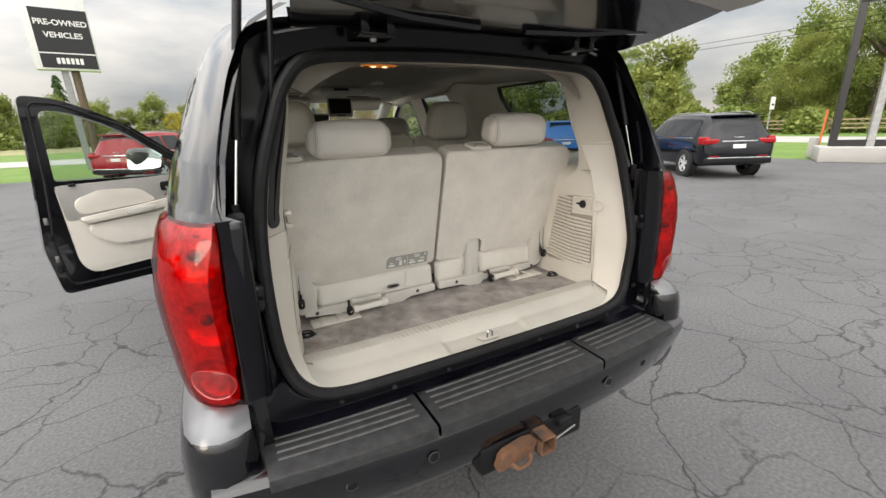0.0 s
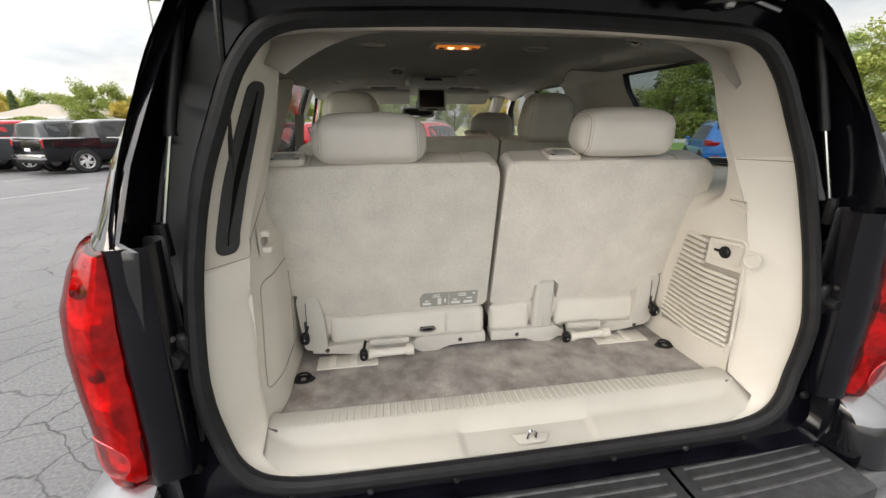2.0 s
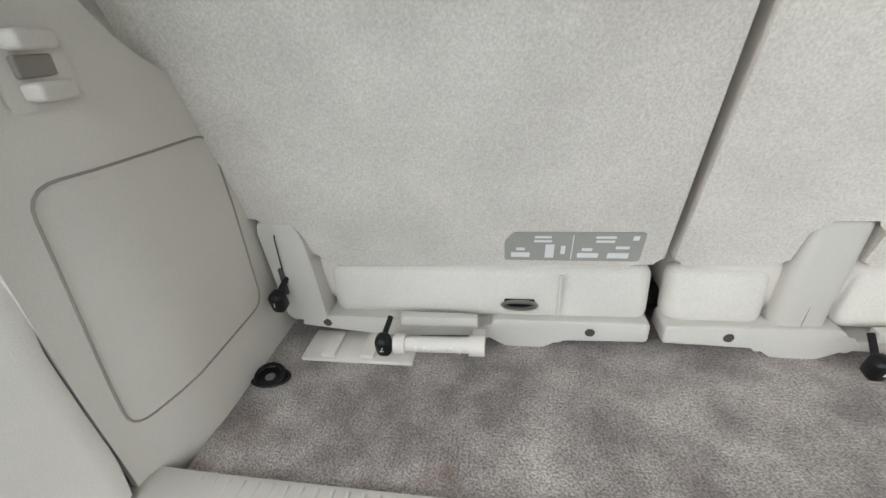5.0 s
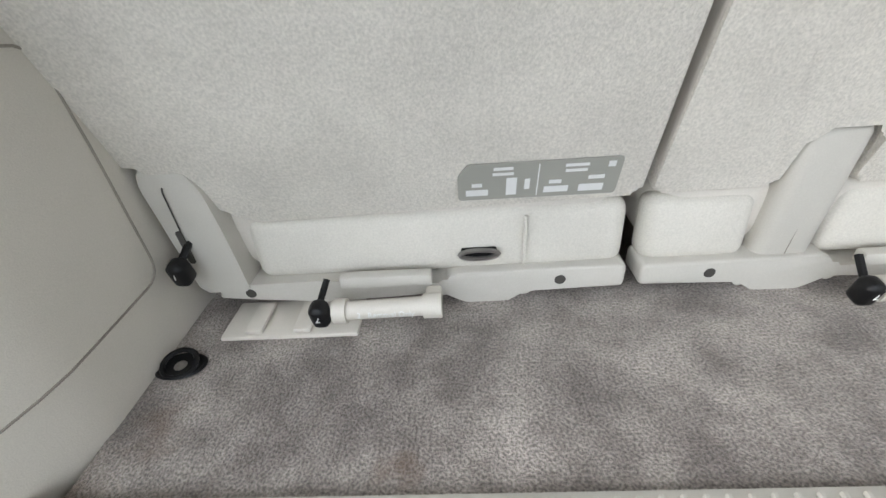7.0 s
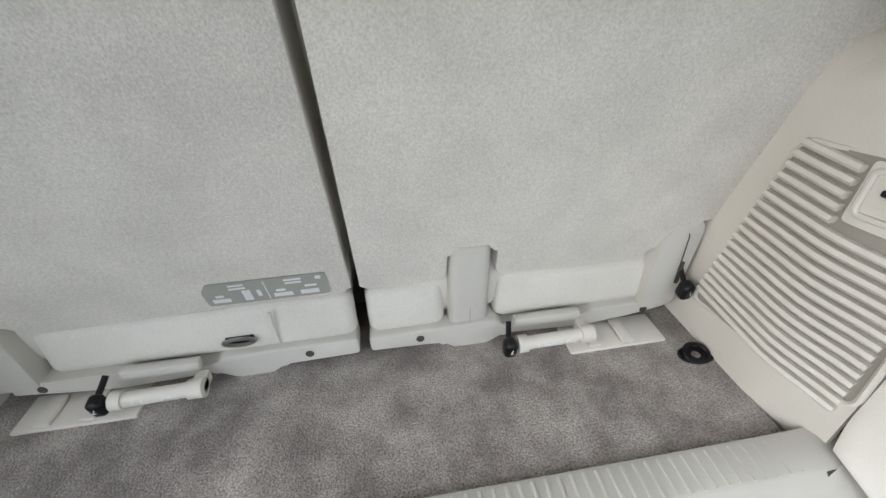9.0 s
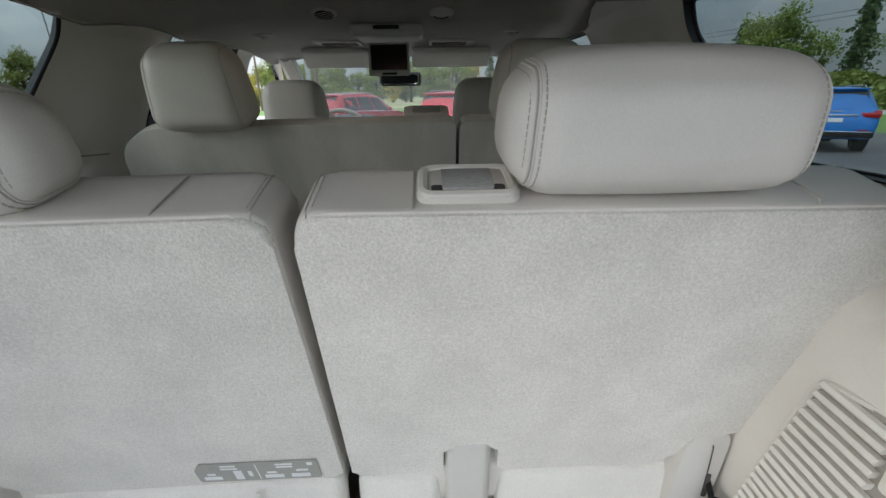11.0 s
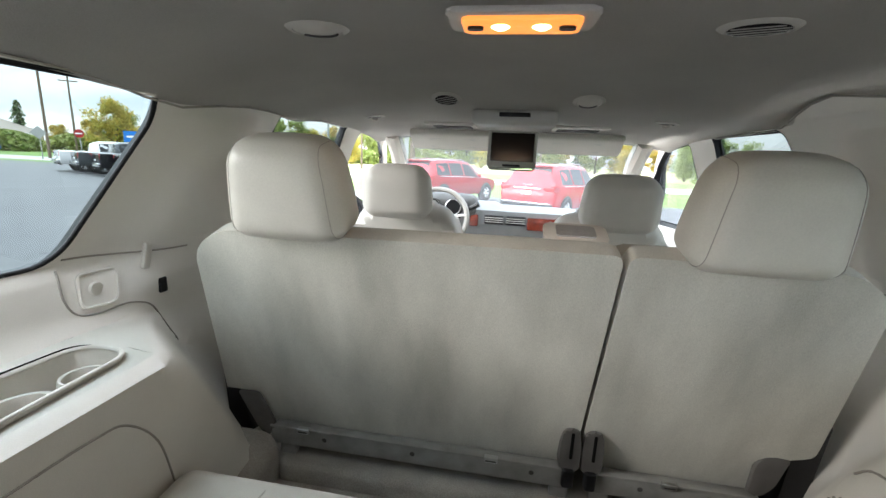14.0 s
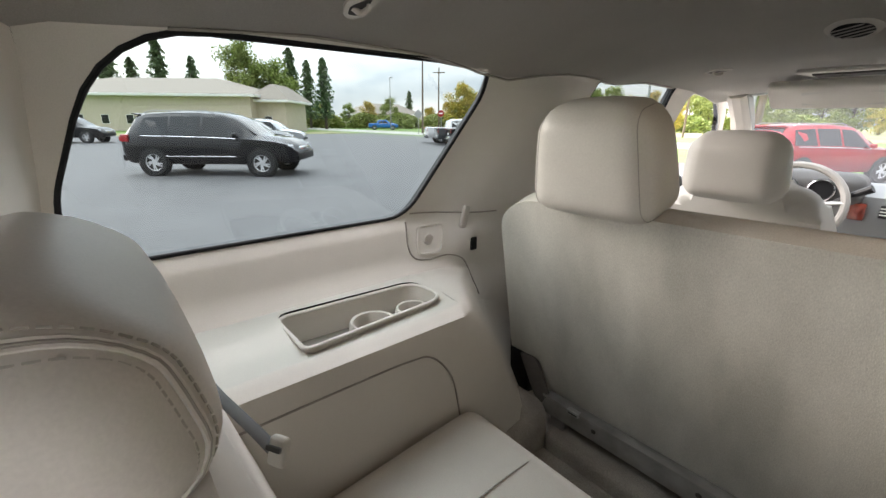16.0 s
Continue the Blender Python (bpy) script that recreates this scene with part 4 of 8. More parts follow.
for v in (0.62, 0.70, 0.86, 0.98):
    part("door_latch", prism(rounded([(1.025, v), (1.05, v), (1.05, v + 0.05), (1.025, v + 0.05)], 0.006, 2), -0.012, DM, 0.003, 2), STEEL if v in (0.98, 0.7) else BLACK_P, door)
mir = new("door_mirror")
mir.parent = door
part("mirror_shell", pillow((0.25, 0.19, 0.12), 0.05, (0.0, 0.0, 0.03), (4, 4, 4), DM @ Matrix.Translation((0.29, 1.375, 0.20))), PAINT, mir)
MC = DM @ Vector((0.29, 1.375, 0.20)) + Vector((0.0, -0.085, 0.0))
part("mirror_glass", prism(rounded([(-0.12, -0.085), (0.12, -0.08), (0.125, 0.05), (0.08, 0.08), (-0.11, 0.075)], 0.05, 5), 0.004, pose(*MC, 64, 0, -6)), MIRROR, mir, "mirror glass showing the sky")


# ---- the cabin ----
EDGE_Z = [1.2, 1.225, 1.25, 1.265, 1.28, 1.30, 1.32, 1.342, 1.36, 1.372, 1.381, 1.388, 1.397, 1.42, 1.46, 1.51, 1.561, 1.62, 1.68, 1.737, 1.80, 1.855]
LINE = [(0.249, 0.815), (0.60, 0.815), (0.62, 0.60), (3.7, 0.60), (3.7, 1.20), (3.46, 1.35), (3.02, 1.70), (2.82, 1.83), (2.3, 1.855)]
ZC = [0.7, 0.8, 0.9, 1.0, 1.1, 1.16, 1.205, 1.23, 1.247, 1.257, 1.263, 1.266, 1.269, 1.273, 1.278, 1.283, 1.295, 1.315, 1.335, 1.358, 1.372, 1.381, 1.388, 1.397, 1.42, 1.435, 1.5, 1.58, 1.65, 1.70, 1.74, 1.775, 1.81]
YC = [0.24, 0.26, 0.28, 0.295, 0.31, 0.325, 0.34, 0.355, 0.37, 0.385, 0.40, 0.415, 0.43, 0.445, 0.46, 0.475, 0.49, 0.51, 0.6, 0.8, 1.0, 1.04, 1.08, 1.12, 1.16, 1.2, 1.24, 1.28, 1.32, 1.36, 1.4, 1.45, 1.5, 1.55, 1.6, 1.65, 1.72, 1.8, 2.0, 2.4, 2.8, 3.2]
DOORWAY_IN = rounded([(2.44, 0.61), (3.34, 0.61), (3.42, 1.32), (3.0, 1.67), (2.80, 1.765), (2.44, 1.785)], 0.06)
LINES = {sd: [(edge_f(sd, z) + FALL, z) for z in reversed(EDGE_Z)] for sd in (-1, 1)}
for side, nm in ((-1, "wall_left"), (1, "wall_right")):
    holes = [inset(QUARTER if side < 0 else QUARTER_R, -0.0045), inset(REAR_WIN if side < 0 else REAR_WIN_R, -0.0045), DOORWAY_IN if side < 0 else inset(FRONT_WIN, -0.0045)] + ([[(0.58, 1.2632), (1.095, 1.2632), (1.095, 1.2828), (0.58, 1.2828)]] if side < 0 else [])
    w = part(nm, pierced(LINE + LINES[side] + [(0.249, 1.2)], holes, lining(side), YC, ZC, 0.008, side), TRIM, None, "", 40)
    tagged(w, "beige moulded plastic side trim of the cabin", "trim", kind="structure")

# rear pillar trim, rounding from the hatch reveal to the side wall
for sx in (-1, 1):
    li = lining(sx)
    rows = [[li(interp(PILLAR_Y, z) + (edge_f(sx, z) - interp(PILLAR_Y, z)) * k / 8 if k < 8 else edge_f(sx, z) + FALL * (k - 8) / 8, z) for k in range(17)] for z in EDGE_Z]
    tagged(part("pillar_trim", loft(rows), TRIM, None, "", 60), "warm beige moulded trim of the rear pillar", "trim", kind="structure")

# reveal of the hatch opening
INNER = [(0.0, 0.797), (0.35, 0.799), (0.56, 0.807), (0.632, 0.835), (0.650, 0.93), (0.650, 1.10), (0.641, 1.28), (0.637, 1.342), (0.612, 1.45), (0.584, 1.561), (0.566, 1.66), (0.560, 1.728), (0.545, 1.750), (0.32, 1.758), (0.0, 1.764)]
LOOP_R = [(0.0, 0.791), (0.35, 0.793), (0.57, 0.803), (0.668, 0.850), (0.712, 0.95), (0.724, 1.10), (0.718, 1.28), (0.711, 1.342), (0.689, 1.45), (0.650, 1.561), (0.609, 1.66), (0.572, 1.718), (0.524, 1.752), (0.36, 1.769), (0.0, 1.778)]


def reveal(a, b, f):
    """A place on the trim between the seal, f = 0, and the inner edge of the pillar, f = 1."""
    y0 = hatch_y(a[1], 0.125, 0.25) + sill_dip(a[1])
    if b[1] > 1.2:
        k = step01(0.40, 0.54, abs(b[0]))
        y1 = 0.31 * (1 - k) + interp(PILLAR_Y, b[1]) * k
    else:
        y1 = y0 + 0.115 * (1.0 if b[1] > 0.86 else 0.25)
    return (a[0] + (b[0] - a[0]) * f, y0 + (y1 - y0) * f, a[1] + (b[1] - a[1]) * f)


inner2, loopr2 = whole(INNER), whole(LOOP_R)
rows = [[reveal(a, b, f) for a, b in zip(loopr2, inner2)] for f in (0.0, 0.1, 0.5, 0.9, 1.0)]
rows.append([(x + (0.02 if x > 0 else -0.02) * (1 if z > 1.2 else 0), y + 0.006, z + (0.02 if z > 1.74 else 0)) for x, y, z in rows[-1]])
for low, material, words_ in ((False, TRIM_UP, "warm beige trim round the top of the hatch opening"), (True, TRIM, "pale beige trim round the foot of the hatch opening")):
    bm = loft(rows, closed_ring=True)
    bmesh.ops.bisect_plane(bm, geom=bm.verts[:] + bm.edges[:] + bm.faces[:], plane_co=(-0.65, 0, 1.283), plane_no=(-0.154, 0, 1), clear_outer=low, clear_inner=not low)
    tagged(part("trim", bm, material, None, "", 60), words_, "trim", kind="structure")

# headliner
HZ = [(0.30, 1.757), (0.34, 1.79), (0.40, 1.828), (0.5, 1.857), (0.8, 1.875), (1.52, 1.878), (1.64, 1.872), (1.70, 1.862), (1.78, 1.84), (1.86, 1.834), (2.4, 1.826), (2.6, 1.815), (2.75, 1.79)]
SAG_L = [(0.6, 0.112), (1.1, 0.120), (1.3, 0.150), (1.5, 0.150), (1.76, 0.085), (2.0, 0.05)]
SAG_R = [(0.6, 0.112), (1.0, 0.086), (1.4, 0.080), (1.74, 0.042), (2.0, 0.037)]
def roof_in(x, y):
    t = max(0.0, (abs(x) - 0.42) / 0.38)
    return interp(HZ, y) - interp(SAG_L if x < 0 else SAG_R, y) * t ** 2


hx = [-0.757 + 1.551 * k / 24 for k in range(25)]
hy = [0.30, 0.315, 0.33, 0.35, 0.38, 0.44, 0.5, 0.6, 0.8, 1.0, 1.2, 1.4, 1.52, 1.58, 1.64, 1.67, 1.70, 1.74, 1.78, 1.82, 1.86, 2.0, 2.2, 2.4, 2.6, 2.75]
bm = loft([[(x * min(1.0, 0.70 + 0.30 * (y - 0.30) / 0.14), y, roof_in(x, y)) for x in hx] for y in hy])
bmesh.ops.solidify(bm, geom=bm.faces[:], thickness=-0.02)
tagged(part("ceiling", bm, HEADLINER, None, "", 50), "grey-beige fabric headliner", "ceiling", kind="structure")


def on_roof(x, y, drop=0.0):
    z = roof_in(x, y)
    nx = (roof_in(x + 0.01, y) - roof_in(x - 0.01, y)) / 0.02
    ny = (roof_in(x, y + 0.01) - roof_in(x, y - 0.01)) / 0.02
    n = Vector((nx, ny, -1)).normalized()
    t = Vector((1, 0, nx)).normalized()
    return Matrix((( t.x, n.cross(t).x, n.x, x), (t.y, n.cross(t).y, n.y, y), (t.z, n.cross(t).z, n.z, z - drop), (0, 0, 0, 1)))


# dome lamp with amber-lit lenses
dome = thing("dome_lamp", "rectangular ceiling lamp glowing warm amber on the headliner", "lamp", pose(0, 1.107, 1.876))
dm = on_roof(0, 1.107)
part("housing", prism(rounded([(-0.108, -0.046), (0.108, -0.046), (0.108, 0.046), (-0.108, 0.046)], 0.012), 0.008, dm, 0.004, 2), HEADLINER, dome, "beige lamp housing")
AMBER = glow("amber_lens", (1.0, 0.30, 0.055), 0.34)
AMBER_HOT = glow("amber_bulb", (1.0, 0.74, 0.40), 3.0)
part("lens", prism(rounded([(-0.086, -0.036), (0.086, -0.036), (0.086, 0.032), (-0.086, 0.032)], 0.01), 0.006, dm @ Matrix.Translation((0, 0, 0.008)), 0.003, 2), AMBER, dome, "amber translucent lens")
for bx in (-0.03, 0.03):
    part("bulb", lathe([(0, 0.004), (0.008, 0.003), (0.014, 0)], 14, dm @ Matrix.Translation((bx, 0, 0.0145))), AMBER_HOT, dome, "bright bulb spot")
for bx in (-0.067, 0.067):
    part("switch", prism(rounded([(-0.012, -0.007), (0.012, -0.007), (0.012, 0.007), (-0.012, 0.007)], 0.005), 0.004, dm @ Matrix.Translation((bx, 0, 0.014)), 0.001, 1), BLACK_P, dome)
lamp = new("dome_light", bpy.data.lights.new("dome_light", "AREA"))
lamp.data.shape, lamp.data.size, lamp.data.size_y, lamp.data.energy, lamp.data.color = "RECTANGLE", 0.18, 0.07, 0.07, (1.0, 0.80, 0.58)
lamp.matrix_world = pose(0, 1.107, 1.853)


VENT_K = mat("vent_throat", (0.006, 0.006, 0.006), 0.9, spec=0.1)
VENT_B = mat("vent_bezel", (0.44, 0.415, 0.375), 0.7, var=0.04)
VANE = mat("vent_slat", (0.30, 0.285, 0.26), 0.6)


def ceiling_vent(x, y, r, open_, wide=1.0):
    v = thing("ceiling_vent", "round slatted air vent in the headliner" if open_ else "closed round air vent in the headliner", "air vent", pose(x, y, roof_in(x, y)), "ceiling vents")
    m = on_roof(x, y) @ Matrix.Diagonal((wide, 1, 1, 1))
    part("bezel", lathe([(r * 1.35, 0.0), (r * 1.25, 0.003), (r * 1.05, 0.005), (r, 0.0035)], 28, m), VENT_B, v, "beige bezel")
    part("cup", lathe([(r, 0.0045), (r * 0.95, 0.003), (0, 0.003)] if open_ else [(r, 0.0035), (r * 0.96, 0.004), (0, 0.006)], 28, m), VENT_K if open_ else VENT_B, v)
    if open_:
        for k in (-1.5, -0.5, 0.5, 1.5):
            h = math.sqrt(max(0, 1 - (k * 0.38) ** 2)) * r
            part("slat", prism([(-h, -r * 0.055), (h, -r * 0.055), (h, r * 0.055), (-h, r * 0.055)], 0.0015, m @ Matrix.Rotation(radians(24), 4, "Z") @ pose(0, k * 0.38 * r, 0.0052, 8, 0, 0)), VANE, v)
    else:
        a = [-2.6 + 2.1 * k / 10 for k in range(11)]
        part("thumb_groove", tube([m @ Vector((r * 0.85 * math.cos(t), r * 0.85 * math.sin(t), 0.0055)) for t in a], 0.0022, 6), TRIM_DARK, v)
    return v


ceiling_vent(-0.21, 1.745, 0.034, True)
ceiling_vent(0.21, 1.745, 0.034, False)
ceiling_vent(-0.345, 1.16, 0.032, False, 1.3)
ceiling_vent(0.345, 1.16, 0.032, True, 1.3)


def coat_hook(x, y):
    h = thing("coat_hook", "small beige coat hook under the headliner", "hook", pose(x, y, roof_in(x, y)), "coat hooks")
    m = on_roof(x, y)
    out = 1 if x > 0 else -1
    part("hook_bezel", prism([(0.040 * math.cos(a), 0.024 * math.sin(a)) for a in [2 * math.pi * k / 24 for k in range(24)]], 0.005, m, 0.003, 2), HEADLINER, h, "beige oval bezel")
    # no hollow here: a dark plate on the bezel paints the recess's shadow
    part("hook_recess", prism(rounded([(-0.026 * out, -0.009), (0.024 * out, -0.015), (0.028 * out, 0.010), (0.008 * out, 0.015)], 0.006, 3), 0.001, m @ Matrix.Translation((0, 0, 0.0046))), TRIM_DARK, h, "flat dark plate drawing the shadow of a recess")
    part("hook_arm", tube(smooth_loop([m @ Vector(c) for c in ((0.012 * out, 0.008, 0.003), (0.010 * out, -0.003, 0.011), (-0.003 * out, -0.007, 0.013), (-0.010 * out, -0.009, 0.008))], 4, False), [0.005] * 9 + [0.0045] * 3 + [0.003], 8), TRIM_UP, h)


for hx_, hy_ in ((-0.655, 0.862), (0.60, 0.83), (-0.55, 2.08), (0.53, 2.05)):
    coat_hook(hx_, hy_)

# overhead console with fold-down screen
con = thing("overhead_console", "beige overhead console with a fold-down screen", "console", pose(0, 1.95, 1.835))
cx = 0.0
part("console_body", pillow((0.285, 0.28, 0.05), 0.02, (0, 0, 0.004), (4, 4, 2), pose(cx, 1.98, 1.82, 3, 0, 0)), PLASTIC_G, con, "beige console housing")
part("console_slot", box(cx - 0.05, cx + 0.05, 1.836, 1.845, 1.812, 1.826, 0.002), BLACK_P, con)
for lx in (-0.10, 0.10):
    part("reading_lamp", lathe([(0, 0.004), (0.016, 0.003), (0.02, 0)], 14, pose(cx + lx, 1.91, 1.795, 180, 0, 0) @ Matrix.Diagonal((1.4, 0.8, 1, 1))), AMBER, con, "lit amber reading lamp")
scr = part("screen_frame", pillow((0.168, 0.02, 0.125), 0.008, (0, 0, 0), (3, 2, 3), pose(cx, 1.92, 1.712, -6, 0, 0)), PLASTIC_G, con, "beige frame of the screen")
part("screen", box(-0.073, 0.073, -0.0125, -0.009, -0.046, 0.05, 0.001, 1), SCREEN, scr, "dark switched-off screen", at=pose(cx, 1.92, 1.716, -6, 0, 0))
part("screen_buttons", box(-0.03, 0.03, -0.014, -0.009, -0.060, -0.052, 0.001, 1), BLACK_P, scr, at=pose(cx, 1.92, 1.712, -6, 0, 0))

# sunroof slots, visors, mirror
for sx in (-1, 1):
    s = thing("sunroof_grip", "dark recessed slot in the headliner edge", "slot", pose(cx + sx * 0.28, 2.35, 1.825), "headliner slots")
    part("frame", pillow((0.22, 0.20, 0.014), 0.006, (0, 0, 0), (3, 3, 1), pose(cx + sx * 0.28, 2.36, 1.824, 1, 0, 0)), HEADLINER, s)
    part("slot", box(cx + sx * 0.27 - 0.085, cx + sx * 0.27 + 0.085, 2.30, 2.40, 1.811, 1.8165, 0.002), TRIM_DARK, s)
    vis = thing("sun_visor", "beige sun visor folded against the headliner", "visor", pose(sx * 0.29, 2.5, 1.765), "sun visors")
    part("pad", pillow((0.42, 0.035, 0.13), 0.015, (0, 0.004, 0), (5, 2, 3), pose(sx * 0.29, 2.5, 1.765, 55, 0, 0)), HEADLINER, vis)
    part("vanity_cover", box(-0.11, 0.11, -0.02, -0.018, -0.035, 0.035, 0.001, 1), PLASTIC_G, vis, at=Matrix.Translation(-Vector((sx * 0.29, 2.5, 1.765))) @ pose(sx * 0.29, 2.5, 1.765, 55, 0, 0))
mr = thing("rear_view_mirror", "dark rear-view mirror on the windscreen", "mirror", pose(0, 2.72, 1.665))
part("housing", pillow((0.25, 0.045, 0.075), 0.02, (0, 0.01, 0), (4, 2, 3), pose(0, 2.72, 1.665, 0, 0, -6)), BLACK_P, mr)
part("mirror_face", box(-0.112, 0.112, -0.0245, -0.023, -0.03, 0.03, 0.0005, 1), MIRROR, mr, at=Matrix.Translation(-Vector((0, 2.72, 1.665))) @ pose(0, 2.72, 1.665, 0, 0, -6))
part("stalk", tube([(0, 2.74, 1.68), (0, 2.80, 1.75)], 0.012, 8), BLACK_P, mr)

# floor and sill
tagged(part("floor", box(-0.63, 0.63, 0.262, 0.64, 0.80, 0.836, 0.004, 1), CARPET, None, ""), "worn taupe cargo carpet with lighter scuffs and a brown stain", "carpet", kind="structure")
tagged(part("floor_well", box(-0.82, 0.82, 0.645, 3.7, 0.60, 0.68, 0.01, 1), CARPET_TWO, None, ""), "beige-grey footwell carpet", "carpet", kind="structure")
tagged(part("floor_step", box(-0.60, 0.62, 1.375, 1.92, 0.66, 0.797, 0.022, 4), CARPET_TWO, None, ""), "beige-grey carpeted step under the second row", "carpet", kind="structure")
tagged(part("floor_ramp", box(-0.66, 0.66, 0.9, 1.38, 0.66, 0.745, 0.012, 2), CARPET_TWO, None, ""), "beige-grey footwell carpet", "carpet", kind="structure")
for sx in (-1, 1):
    tagged(part("wheel_hump", pillow((0.24, 0.34, 0.28), 0.07, (0, 0, 0), (4, 4, 4), pose(sx * 0.715, 1.27, 0.735, 8, 0, 0)), CARPET_TWO, None, "", 60), "carpeted hump beside the seat rail", "carpet", kind="structure")
sill = thing("sill_plate", "ribbed beige plastic load sill plate", "sill", pose(0, 0.2, 0.84))
sx_ = sorted({-0.684 + 1.368 * k / 44 for k in range(45)} | {q * (0.155 + 0.005 * k) for k in range(8) for q in (-1, 1)})
rows = []
for y, z in ((0.280, 0.836), (0.278, 0.848), (0.262, 0.851), (0.225, 0.850), (0.217, 0.847), (0.184, 0.825), (0.176, 0.8195), (0.168, 0.8175), (0.114, 0.806), (0.107, 0.801), (0.104, 0.790)):
    rows.append([(x, y + (0.006 * (x / 0.63) ** 2 + 0.035 * step01(0.54, 0.68, abs(x))) * (1 if y < 0.2 else 0), z + 0.004 * (x / 0.63) ** 4 + (0.036 * step01(0.56, 0.684, abs(x)) if y < 0.2 else 0.004 * step01(0.6, 0.684, abs(x))) - (0.0095 * (1 - step01(0.160, 0.185, abs(x))) if 0.105 < y < 0.18 else 0)) for x in sx_])
part("plate", loft(rows), SILL, sill, "", 40)
rib0 = bmesh.new()
tube([(0, 0.272, 0.8508), (0, 0.222, 0.8503)], 0.0031, 6, bm=rib0)
rib = part("rib", rib0, SILL, sill)
for k in range(1, 66):
    o = rib.copy()
    scene.collection.objects.link(o)
    o.matrix_basis = Matrix.Translation((-0.605 + 0.0184 * k, 0, 0)) @ rib.matrix_basis
rib.matrix_basis = Matrix.Translation((-0.605, 0, 0)) @ rib.matrix_basis
sp = part("striker_plate", prism(rounded([(-0.05, 0.150), (-0.032, 0.120), (0.034, 0.118), (0.056, 0.146)], 0.008, 3), 0.006, pose(0, 0, 0.8015, 12, 0, 0) @ Matrix.Translation((0, -0.002, -0.024)), 0.002, 2), SILL, sill)
part("striker", tube(smooth_loop([(-0.010, 0.130, 0.796), (-0.010, 0.128, 0.826), (0.0, 0.127, 0.836), (0.010, 0.128, 0.826), (0.010, 0.130, 0.796)], 4, False), 0.0045, 8), CHROME, sp, "steel latch loop")

for sx in (-1, 1):
    t = thing("tie_down", "black cargo tie-down recess in the carpet", "tie-down", pose(sx * 0.606, 0.445, 0.836), "tie-downs")
    part("cup", lathe([(0.036, 0.001), (0.033, 0.003), (0.029, 0.0016), (0, 0.0012)], 20, pose(sx * 0.597, 0.445, 0.8365) @ Matrix.Diagonal((0.95, 0.62, 1, 1))), BLACK_P, t)
    part("ring", tube([(sx * 0.597 + 0.022 * math.cos(a), 0.445 + 0.018 * math.sin(a), 0.842 + 0.006 * math.sin(a)) for a in [2 * math.pi * k / 16 for k in range(16)]], 0.0035, 6, closed=True), BLACK_P, t)
    part("screw", lathe([(0.008, 0), (0.008, 0.004), (0.004, 0.005), (0, 0.003)], 10, pose(sx * 0.597, 0.445, 0.835)), STEEL, t)


# ---- seats ----
def slant(y, z, tan):
    """A pose whose u is to the right, v up the reclined back and w forwards."""
    k = 1 / math.sqrt(1 + tan * tan)
    v, w = Vector((0, -tan * k, k)), Vector((0, k, tan * k))
    return Matrix(((1, 0, 0, 0), (0, v.y, w.y, y), (0, v.z, w.z, z), (0, 0, 0, 1)))


THIRD = slant(0.5685, 0.968, 0.28)
def arc_ring(hy_, hz_, r, step=0.0035):
    """An even ring of points round a rectangle with rounded corners."""
    pts = []
    for cy, cz, a0 in ((hy_ - r, hz_ - r, 0), (-hy_ + r, hz_ - r, 90), (-hy_ + r, -hz_ + r, 180), (hy_ - r, -hz_ + r, 270)):
        pts += [Vector((cy + r * math.cos(radians(a0 + 15 * k)), cz + r * math.sin(radians(a0 + 15 * k)))) for k in range(7)]
    out = []
    for a, b in zip(pts, pts[1:] + pts[:1]):
        n_ = max(1, round((b - a).length / step))
        out += [a.lerp(b, k / n_) for k in range(n_)]
    return [(p.x, p.y) for p in out]


SEAM_DARK = mat("sewn_seam", (0.40, 0.37, 0.33), 0.8)


